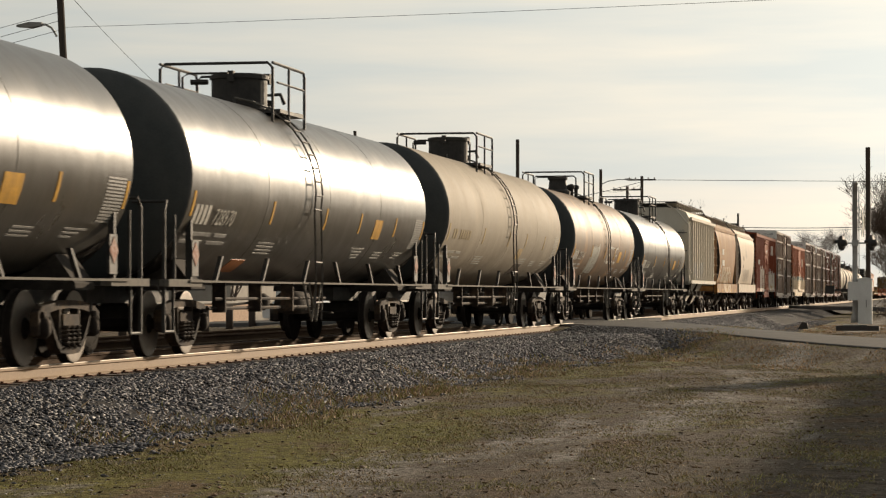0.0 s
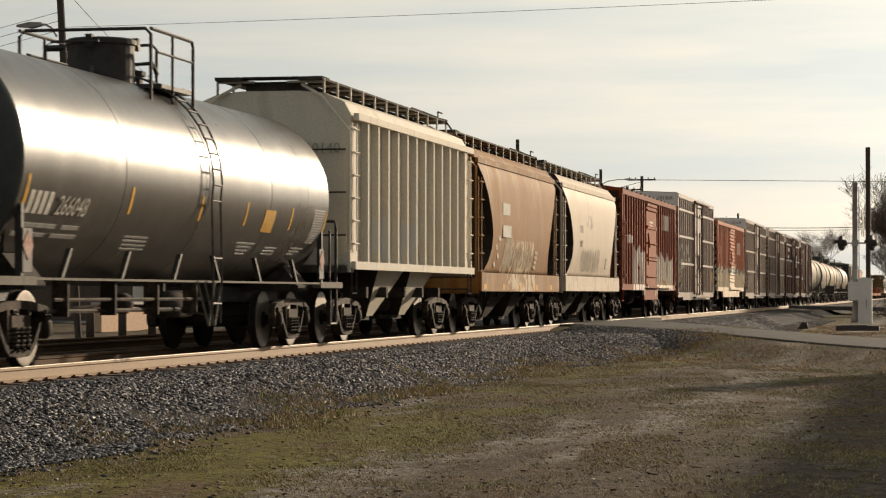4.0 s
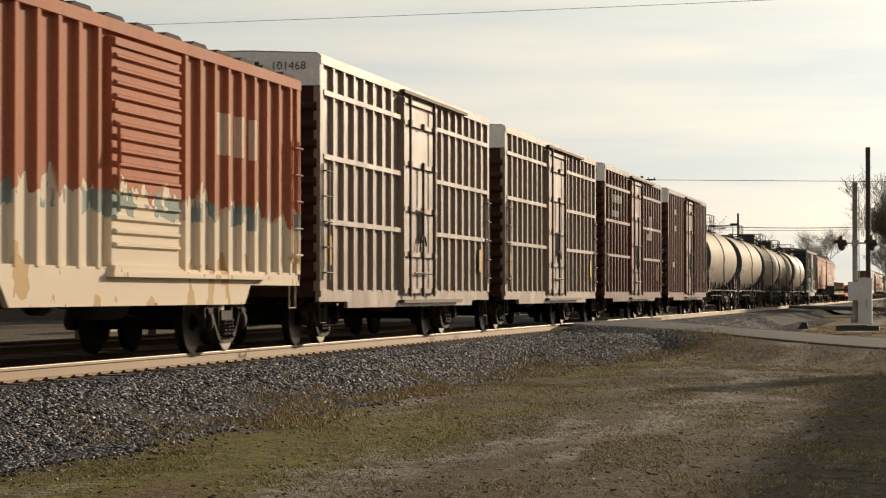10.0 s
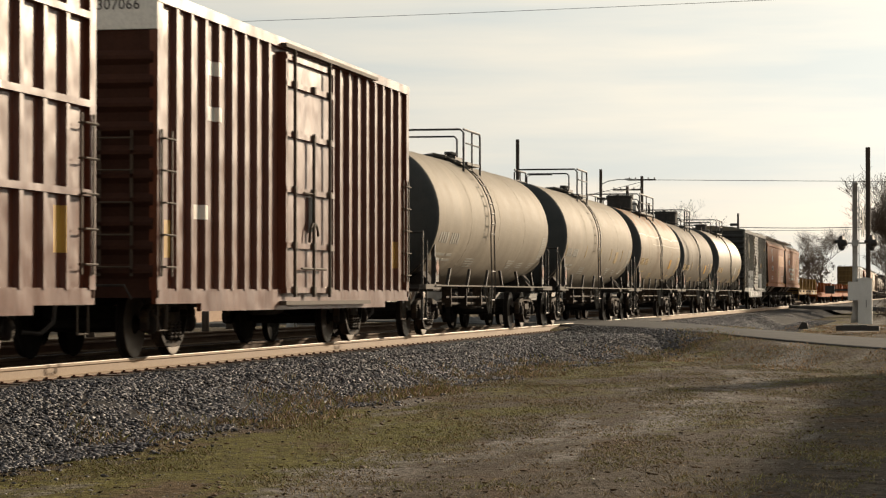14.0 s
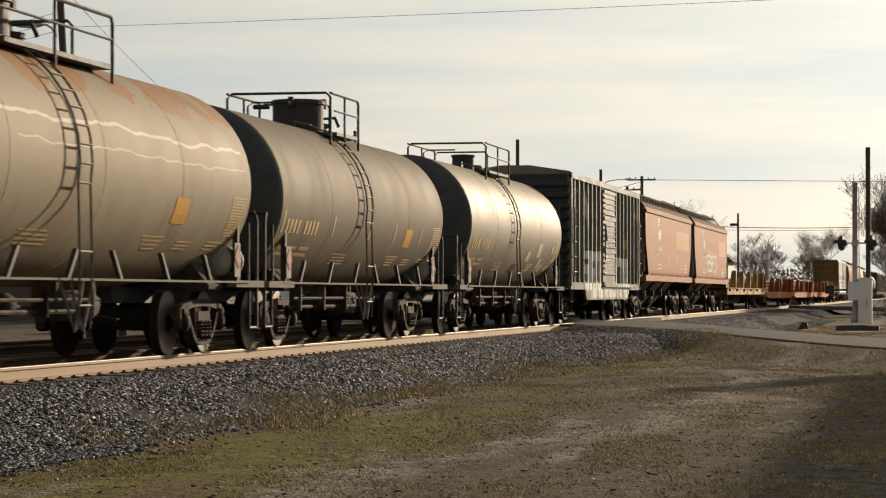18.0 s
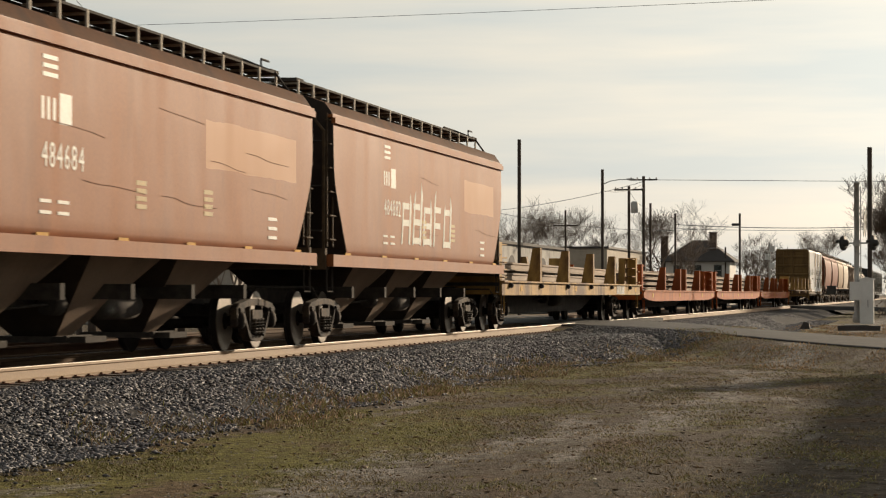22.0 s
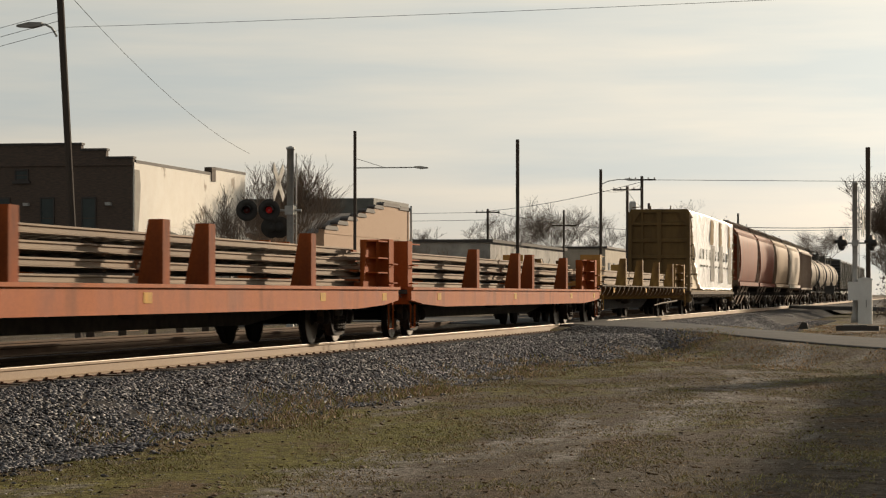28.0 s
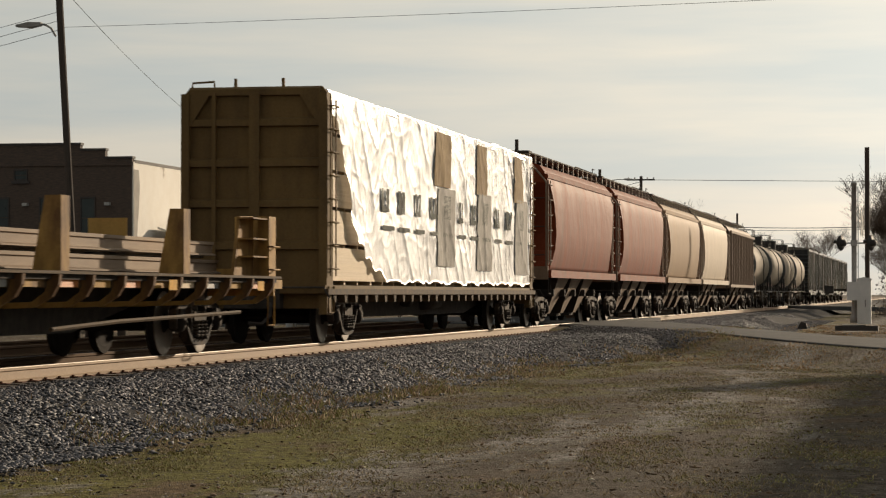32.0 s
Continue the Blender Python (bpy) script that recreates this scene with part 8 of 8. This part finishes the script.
ochre_mark = material("faded_ochre_stencil", (0.50, 0.33, 0.10), 0.7)
smudge = (0.30, 0.27, 0.23)
white_paint = (0.86, 0.80, 0.70)


# strokes of square sprayed capitals, each in a unit cell
NETLIKE = (
    (((0, 0), (0, 1)), ((0, 1), (0.5, 0.5), (1, 0)), ((1, 0), (1, 1))),
    (((0, 0), (0, 1)), ((0, 1), (1, 1)), ((0, 0.5), (0.8, 0.5)), ((0, 0), (1, 0))),
    (((0.5, 0), (0.5, 1)), ((0, 1), (1, 1))),
    (((0, 0), (0, 1), (1, 1), (1, 0), (0, 0)),),
    (((0, 0), (0, 1)), ((0, 1), (0.5, 0.4), (1, 1)), ((1, 1), (1, 0))),
    (((0, 0), (0, 1)), ((0, 1), (1, 1)), ((0, 0.5), (0.8, 0.5)), ((0, 0), (1, 0))),
)


def marked_tank(y, length, radius, centre, paint, label, mat=None, square=None, number="", panel=True, big=True, sticker=False, **more):
    car = tank(y, length, radius, centre, paint, label, **more)
    tank_marks(car, length, radius, centre, mat or white_mark, number, square, panel, big, sticker)
    return car


marked_tank(22.75, 17.26, 1.50, 2.51, tank_black, "long black tank car with yellow reflective stripes", square=yellow_mark, bars_mat=yellow_mark, extra=0.30, ladder_at=-1.2)
marked_tank(41.47, 17.26, 1.50, 2.51, tank_black, "glossy dirty black tank car with white stencils", square=yellow_mark, number="728970", sticker=True, bars_mat=yellow_mark, extra=0.30, ladder_at=-1.2)
car = marked_tank(59.98, 17.06, 1.50, 2.57, tank_grey, "dull grey-beige tank car with black fittings", mat=faint_mark, big=False, bars_mat=ochre_mark, extra=0.35, ladder_at=-0.06, rail_up=0.57)
_on_shell(car, 2.3, 1.0, 1.50, 2.57, -52, -39, bar_dark, "dark_patch")
_on_shell(car, 1.7, 0.6, 1.50, 2.57, -34, -23, ochre_mark, "square_sticker")
for k in range(8):
    if k != 2:
        _on_shell(car, -7.2 + 0.26 * k, 0.17, 1.50, 2.57, -20, -12, faded_ochre, "mark_block")
car = marked_tank(78.05, 15.30, 1.47, 2.51, tank_brown, "brown-stained dark tank car with graffiti", number="202144", square=yellow_mark, bars_mat=yellow_mark, extra=0.55, ladder_at=-0.14, rails=(-1.5, 0.6), dome="neck", bonnet=-0.6)
shell_x = lambda z: math.sqrt(max(0.05, 1.47 ** 2 - (z - 2.51) ** 2))
scribble(car, shell_x, -3.2, -1.6, 1.45, 2.3, 9, 0.05, pale_spray, 8, "pale green-grey sprayed tangle")
for k, strokes in enumerate(NETLIKE):
    bm = bmesh.new()
    for stroke in strokes:
        ribbon(bm, [(0.35 + 0.42 * k + 0.34 * a, 1.86 + 0.46 * b) for a, b in stroke], 0.07, shell_x, 0.008)
    part("graffiti_letter", bm, white_mark, car, "pale sprayed letter")
marked_tank(95.40, 15.66, 1.46, 2.44, tank_sheen, "black tank car shining in low sun", square=yellow_mark, number="266048", bars_mat=yellow_mark, extra=0.5, ladder_at=0.2, rails=(-1.0, 1.0), bonnet=-0.3)
car = hopper(109.9, 11.7, 4.04, 1.30, hop_grey, "pale grey two-bay hopper car with ribbed sides", "ribs", ribs=12, bays=2, roof_top=4.45, truck_in=1.6, end_paint=hop_grey, z_low=0.45)
letters("10140", 0.26, FRONT, (0.62, -5.62, 3.35), grey_mark, car, "end_number")
overpaint(car, hop_grey, [((0.60, 0.58, 0.54), -4.5, 0.5, 1.2, 2.3, 0.52, 1.3, (1, 1, 0.7), 0.8)])
car = hopper(122.4, 11.9, 4.0, 0.93, hop_orange, "rusty orange-brown covered hopper with curved sides and graffiti", "curved", bays=2, roof_top=4.3, truck_in=1.6, bay_mat=end_shade)
blocks(car, [(-3.05, 2.72, 1.0, 0.28), (-3.05, 2.2, 1.15, 0.28)], white_mark, 1.585, "repaint_patch")
overpaint(car, hop_orange, [((0.60, 0.50, 0.36), -2.6, 1.8, 1.0, 2.2, 0.51, 6.0, (1, 0.9, 0.5), 0.9)])
side = hopper_side(0.93, 4.0)
scribble(car, side, -2.6, -1.5, 1.42, 2.2, 5, 0.06, dull_spray, 3)
scribble(car, side, -1.4, 1.6, 1.45, 1.95, 9, 0.035, dull_spray, 4)
for k in range(4):
    blocks(car, [(-3.75 + 0.3 * (k % 2), 1.5 + 0.2 * k, 0.16, 0.11)], faint_mark, side(1.6 + 0.2 * k), "stencil")
    blocks(car, [(2.0, 1.5 + 0.12 * k, 0.40, 0.09)], dull_spray, side(1.6 + 0.12 * k), "stencil")
seams(car, side, (-3.6, -1.2, 0.6, 2.4), 1.35, 3.55, rust_seam)
for k in range(5):
    blocks(car, [(-5.6 + 2.45 * k, 0.97, 0.38, 0.13)], yellow_mark, 1.582, "reflective_tape")
car = hopper(135.35, 11.9, 4.0, 0.95, hop_cream, "cream covered hopper with curved sides and dark smudges", "curved", bays=2, roof_top=4.3, truck_in=1.6, bay_mat=end_shade)
overpaint(car, hop_cream, [(smudge, -1.6, -0.2, 2.8, 3.2, 0.54, 6.0, (1, 1, 0.5), 0.5), ((0.46, 0.39, 0.31), -6, 6, 0.95, 1.5, 0.55, 2.6, (1, 1.0, 1.0), 0.5)])
side = hopper_side(0.95, 4.0)
scribble(car, side, -2.6, 1.4, 1.45, 2.15, 11, 0.035, seam_grey, 6, "grey sprayed scrawl")
seams(car, side, (-3.1, -1.7, -0.4, 0.9, 2.3, 3.3), 1.35, 3.5, seam_grey)
for k in range(3):
    blocks(car, [(2.9, 1.62 + 0.12 * k, 0.4, 0.10)], seam_grey, side(1.73 + 0.12 * k), "stencil")
letters("5093", 0.26, SIDE, (side(2.3) + 0.004, -2.95, 2.22), seam_grey, car, "car_number")
blocks(car, [(-2.95 + 0.17 * k, 2.62, 0.12, 0.2) for k in range(4)], seam_grey, side(2.72), "mark_block")

car = boxcar(150.37, 16.85, 4.26, 0.98, box_red, "red boxcar with white graffiti along its lower side", ribs=9, door=(-1.75, 1.35), door_style="panel", deep=0.15, bumps=True, door_mat=box_door, drop_half=2.1, end_mat=end_brown)
overpaint(car, box_red, [(white_paint, -5.3, -1.9, 0.9, 2.35, 0.38, 1.7, (1, 1.5, 0.22), 1.6), (white_paint, 1.5, 7.4, 0.9, 2.2, 0.38, 1.9, (1, 1.7, 0.22), 1.8), ((0.62, 0.44, 0.22), 1.5, 7.0, 0.9, 1.5, 0.56, 2.0, (1, 1.6, 0.5), 1.0), (white_paint, -6.9, -5.6, 2.55, 2.85, 0.0, 3.0, (1, 1, 1), 0.3)] + solid(white_paint, [(3.62, 3.22, 0.36, 0.56), (4.55, 3.22, 0.36, 0.56), (5.45, 3.22, 0.36, 0.56), (6.35, 3.22, 0.36, 0.56)]))
blocks(car, [(-0.8, 3.35, 1.1, 0.07), (-0.8, 3.24, 0.95, 0.06)], white_mark, 1.615, "stencil")
tall = dict(ribs=7, belts=(1.31, 2.38, 3.44), deep=-0.07, drop_half=5.9, end_mat=end_brown, end_panel=panel_white, ladder_mat=bar_dark)
car = boxcar(167.7, 15.85, 4.82, 0.72, box_cream, "tall dusty cream boxcar with belt rails", "belt", end_words="101460", **tall)
overpaint(car, box_cream, [((0.62, 0.57, 0.48), -6.8, -3.0, 1.9, 2.9, 0.55, 2.5, (1, 1, 1), 0.6)])
car = boxcar(185.74, 16.0, 4.26, 0.98, box_faded, "red boxcar with a cream painted lower band", ribs=9, door=(-1.4, 1.4), door_style="corrugated", deep=0.10, bumps=True, end_mat=end_brown)
overpaint(car, box_faded, [((0.76, 0.67, 0.52), -9, 9, 0.5, 2.12, 0.0, 2.6, (1, 1, 0.25), 1.3), ((0.20, 0.26, 0.25), -9, 9, 1.9, 2.2, 0.53, 2.0, (1, 1, 0.6), 0.6), ((0.52, 0.34, 0.16), -9, 9, 0.7, 1.5, 0.58, 1.6, (1, 1, 0.7), 0.4)] + solid((0.70, 0.55, 0.42), [(3.5, 2.85, 0.45, 0.6), (4.4, 2.85, 0.3, 0.6), (5.2, 2.85, 0.4, 0.6), (6.1, 2.85, 0.25, 0.6), (-6.6, 2.75, 0.5, 0.35)]))
boxcar(203.0, 15.9, 4.82, 0.72, box_cream, "tall dusty cream boxcar with belt rails", "belt", end_words="101468", **tall)
boxcar(221.1, 16.0, 4.82, 0.72, box_cream, "tall dusty cream boxcar with belt rails", "belt", **tall)
car = boxcar(239.15, 16.0, 4.84, 0.72, box_brown, "tall shiny brown boxcar with belt rails", "belt", end_words="307544", **tall)
overpaint(car, box_brown, solid(white_paint, [(3.5, 2.75, 0.22, 0.85), (3.72, 2.75, 0.9, 0.22), (4.6, 2.75, 0.22, 0.85), (-6.0, 3.75, 2.2, 0.25), (-6.0, 3.3, 1.4, 0.2)]) + solid((0.62, 0.36, 0.06), [(-6.1, 2.2, 0.35, 0.35), (-7.45, 1.35, 0.28, 0.6), (-4.4, 1.35, 0.2, 0.55), (6.7, 1.35, 0.28, 0.55)]))
car = boxcar(257.55, 15.9, 4.84, 0.72, box_brown, "tall shiny brown boxcar with vertical posts", "belt", end_words="307066", ribs=8, deep=-0.07, drop_half=5.9, end_mat=end_brown, end_panel=panel_white, ladder_mat=bar_dark)
overpaint(car, box_brown, solid(white_paint, [(-5.6, 3.3, 0.22, 0.85), (-5.4, 3.3, 0.7, 0.2), (-5.4, 3.94, 0.7, 0.2), (-6.2, 1.9, 0.8, 0.2)]) + solid((0.62, 0.36, 0.06), [(-7.45, 1.35, 0.28, 0.5), (6.7, 1.35, 0.28, 0.5)]))
for y0 in (221.1, 203.0, 167.7):
    car = next(o for o, yy in TRAIN if yy == y0)
    blocks(car, [(-7.45, 1.35, 0.28, 0.5), (6.7, 1.35, 0.28, 0.5)], yellow_mark, 1.604, "reflective_tape")

marked_tank(276.4, 15.9, 1.50, 2.50, tank_grey, "dull grey tank car with low fittings", mat=faint_mark, dome="low", extra=0.5, ladder_at=-1.5)
marked_tank(294.85, 16.26, 1.50, 2.485, tank_grey, "dull grey tank car with low fittings", mat=faint_mark, square=ochre_mark, dome="low", bars_mat=ochre_mark, extra=0.4, ladder_at=-1.5)
car = marked_tank(311.75, 14.5, 1.50, 2.46, tank_rusty, "pale rust-streaked tank car with an old walkway", mat=ochre_mark, square=yellow_mark, extra=0.4, rails=(-2.55, 1.85), bonnet=-0.7, ladder_at=-1.04, rail_up=0.53, reservoir=True)
overpaint(car, tank_rusty, [((0.30, 0.15, 0.06), -7, 7, 3.45, 4.1, 0.47, 1.2, (1, 1, 0.6), 1.4), ((0.62, 0.56, 0.46), -6.6, 6.4, 2.93, 2.975, 0.0, 0.8, (1, 1, 0.3), 0.35), ((0.55, 0.49, 0.39), -3.0, 6.4, 2.66, 2.685, 0.0, 0.7, (1, 1, 0.3), 0.3)])
marked_tank(326.9, 14.16, 1.48, 2.40, tank_olive, "olive-brown tank car with yellow stencils", mat=ochre_mark, square=yellow_mark, bars_mat=ochre_mark, extra=0.12, rails=(-1.2, 1.0), bonnet=0.2, ladder_at=-0.77, rail_up=0.57, reservoir=True)
car = marked_tank(343.35, 14.6, 1.50, 2.45, tank_taupe, "greyish tank car with yellow stencils", mat=ochre_mark, square=faint_mark, extra=0.5, rails=(-1.9, 1.4), bonnet=0.2, ladder_at=-0.96, rail_up=0.53, reservoir=True, dome="old")
for yk, wide, a0, a1, m in ((0.2, 0.7, -44, -34, bar_dark), (1.6, 0.5, -30, -20, faint_mark), (3.7, 0.55, -38, -27, ochre_mark), (4.4, 0.4, -42, -33, faint_mark), (5.3, 0.35, -20, -12, ochre_mark), (2.3, 0.35, -48, -40, ochre_mark)):
    _on_shell(car, yk, wide, 1.50, 2.45, a0, a1, m, "sticker")
car = boxcar(359.43, 16.25, 4.25, 0.98, box_black, "weathered dark boxcar with white graffiti and corrugated door", ribs=7, door=(-1.5, 1.3), door_style="corrugated", end_mat=end_black, deep=0.12)
BUBBLE = {
    "S": ((0, 0, 1, 0.24), (0, 0.4, 1, 0.24), (0, 0.78, 1, 0.22), (0, 0.5, 0.36, 0.4), (0.64, 0.1, 0.36, 0.4)),
    "T": ((0, 0.72, 1, 0.28), (0.28, 0, 0.44, 0.9)),
    "R": ((0, 0, 0.38, 1), (0, 0.76, 1, 0.24), (0.66, 0.42, 0.34, 0.5), (0, 0.38, 1, 0.2), (0.58, 0, 0.36, 0.5)),
    "O": ((0, 0, 0.36, 1), (0.64, 0, 0.36, 1), (0, 0, 1, 0.24), (0, 0.76, 1, 0.24)),
    "N": ((0, 0, 0.34, 1), (0.66, 0, 0.34, 1), (0.3, 0.35, 0.4, 0.35)),
}


def sprayed(word, y0, z0, wide, tall, gap, colour):
    """Layers of thick sprayed capitals with soft, uneven edges."""
    out = []
    for k, c in enumerate(word):
        for a, b, w, t in BUBBLE[c]:
            ya, za = y0 + k * (wide + gap) + a * wide, z0 + b * tall
            out.append((colour, ya, ya + w * wide, za, za + t * tall, 0.0, 3.0, (1, 1, 1), 0.16))
    return out


spray_white = (0.80, 0.79, 0.76)
overpaint(car, box_black, [((0.58, 0.52, 0.36), -7.6, -1.8, 2.2, 3.9, 0.60, 1.1, (1, 1, 0.5), 0.6), ((0.50, 0.33, 0.10), 4.0, 7.5, 2.2, 3.8, 0.60, 1.4, (1, 1, 0.5), 0.8),
                           (spray_white, -3.6, 7.4, 0.78, 1.05, 0.47, 2.4, (1, 1.8, 0.4), 0.4)]
          + sprayed("STRO", -5.3, 0.98, 0.82, 1.15, 0.08, spray_white) + sprayed("NTRN", 1.7, 1.02, 0.80, 1.0, 0.14, spray_white))
for y0, num in ((377.75, "484684"), (395.71, "484882")):
    # bin_mat: end frames darkened for the shade between the cars
    car = hopper(y0, 17.0, 3.90, 1.33, hop_pink, "pinkish-brown covered hopper with " + ("dented smooth sides" if y0 < 380 else "white graffiti"), "flat", bays=3, roof_top=4.26, slope=1.2, bin_mat=brown_grime_shade, bay_mat=hop_bin, roof_mat=pink_roof, bay_in=0.3)
    for k, digit in enumerate(num):
        letters(digit, 0.42, SIDE, (1.588, -4.35 + 0.25 * k, 2.32), gloss_mark, car, "car_number")
    blocks(car, [(-3.75, 2.83, 0.42, 0.36)], gloss_mark, 1.585, "mark_patch")
    blocks(car, [(-4.35 + 0.19 * k, 2.86, 0.09, 0.26) for k in range(3)], gloss_mark, 1.585, "letter_block")
    blocks(car, [(-4.3, 3.35 + 0.1 * k, 0.5, 0.05) for k in range(3)], gloss_mark, 1.584, "stencil")
    blocks(car, [(-4.4 + 0.6 * (k % 2), 1.78 + 0.13 * (k // 2), 0.38, 0.04) for k in range(4)] + [(5.5, 1.7 + 0.14 * k, 0.5, 0.05) for k in range(3)], gloss_mark, 1.586, "stencil")
    overpaint(car, hop_pink, [((0.50, 0.25, 0.12), 2.2 if y0 < 380 else 3.6, 7.2, 2.62, 3.3, 0.0, 1.0, (1, 1, 1), 0.1), ((0.20, 0.105, 0.058), -9, 9, 3.9, 5.0, 0.0, 1.5, (1, 0.4, 1), 0.2)])
    # shading of dents drawn as thin dark strokes; the side stays flat
    dents = random.Random(int(y0))
    for k in range(7 if y0 < 380 else 3):
        bm = bmesh.new()
        ya, za = dents.uniform(-5.5, 5.0), dents.uniform(2.1, 3.4)
        ribbon(bm, bend([(ya, za), (ya + 0.6, za - dents.uniform(0.0, 0.03)), (ya + 1.3, za - dents.uniform(0.03, 0.07)), (ya + dents.uniform(1.6, 2.6), za - 0.08)]), 0.009, lambda z: 1.585, 0.003)
        part("dent_crease", bm, dent_dark, car)
    blocks(car, [(-0.9 + 0.6 * (k % 2) * 5, 1.95 + 0.1 * (k // 2), 0.42, 0.06) for k in range(8)], ochre_mark, 1.586, "stencil")
    for k in range(6):
        blocks(car, [(-7.4 + 2.9 * k, 1.48, 0.4, 0.09)], yellow_mark, 1.584, "reflective_tape")
# pointed letters sprayed on the second of the two
for k in range(5):
    y0, w = -2.85 + 1.02 * k, 0.80
    bm = bmesh.new()
    t = 0.13
    lean = (0.16, 0.22, 0.10, 0.19, 0.14)[k]
    peak = (2.62, 2.86, 2.58, 2.95, 2.70)[k]
    prism(bm, [(y0, 1.80), (y0 + t, 1.83), (y0 + t + lean, peak), (y0 + lean, peak - 0.14)], "x", 1.583, 1.588)
    if k != 3:
        prism(bm, [(y0 + w - t, 1.84), (y0 + w, 1.80), (y0 + w + lean, peak - 0.05), (y0 + w - t + lean, peak + 0.18)], "x", 1.583, 1.588)
    for z, wide in (((2.16, 1.0), (2.48, 1.0)), ((1.84, 1.0), (2.2, 1.0), (2.5, 1.0)), ((1.84, 1.2), (2.15, 1.0), (2.46, 1.2)), ((2.18, 1.0), (2.5, 1.1)), ((1.82, 1.0), (2.48, 1.0)))[k]:
        box(bm, 1.583, 1.5875, y0 + t, y0 + t + (w - 2 * t + 0.06) * wide, z, z + 0.12)
    part("graffiti_letter", bm, pale_spray, car, "pale pointed sprayed shape")
car = rail_flat(417.8, 27.4, 1.16, flat_yellow, "yellow flat car with stakes", 0.84, (-7.4, -2.4, 2.65, 7.7), 2, "yellow", pitch=0.27, tall=1.3)
blocks(car, [(1.9 + 5.6, 0.87, 1.9, 0.27)], grey_mark, 1.585, "mark_panel")
blocks(car, [(7.7 + 0.5 * k, 0.92, 0.34, 0.17) for k in range(3)], white_mark, 1.593, "letter_block")
for y in (446.55, 475.6, 504.4):
    rail_flat(y, 27.6, 0.97, flat_orange, "orange flat car with tall stakes and end bulkheads", 0.62, (-6.2, -0.55, 1.6, 7.5), 4, "orange", pitch=0.2, tall=0.72)
rail_flat(532.0, 26.2, 1.14, flat_yellow, "weathered yellow flat car with curved outrigger brackets", 0.9, (-6.6, -1.85, 3.4, 8.3), 2, "outrigger", pitch=0.27, tall=1.3)
centerbeam(560.4, 22.6, beam_tan, "tan centerbeam flat car with tall end bulkheads")
for k, (y, m) in enumerate(((579.8, hop_red), (594.6, hop_red), (609.3, hop_tan), (623.9, hop_cream))):
    hopper(y, 13.8, 4.12, 1.30, m, ("red", "red", "tan-brown", "cream")[k] + " covered hopper with smooth curved sides", "curved", bays=3, roof_top=4.42, slope=0.9, bin_mat=hop_bin, end_paint=m, sill_tall=0.2)
hopper(640.3, 16.6, 4.0, 1.2, hop_bin, "brown-grey ribbed hopper car", "ribs", ribs=14, bays=3, roof_top=4.4)
for y in (657.2, 671.3, 685.4, 699.5):
    tank(y, 12.3, 1.45, 2.55, tank_dark, "small dusty tan tank car far down the train")
for y in (716.5, 734.2, 751.9, 769.6, 787.3):
    boxcar(y, 15.9, 4.4, 0.98, box_black, "weathered grey boxcar far down the train", ribs=7, end_mat=end_black)


def motions():
    """The train rolls towards the camera's left, gaining a little speed."""
    for ob, y in TRAIN:
        rows = []
        for k in range(21):
            t = 32.0 * k / 20
            u = t / 10
            rows.append((t, pose(TRACK_X, y - 46.2 * (3.277 * u + 0.0831 * u * u - 0.011 * u ** 3), 0)))
        walk(ob, rows)


motions()
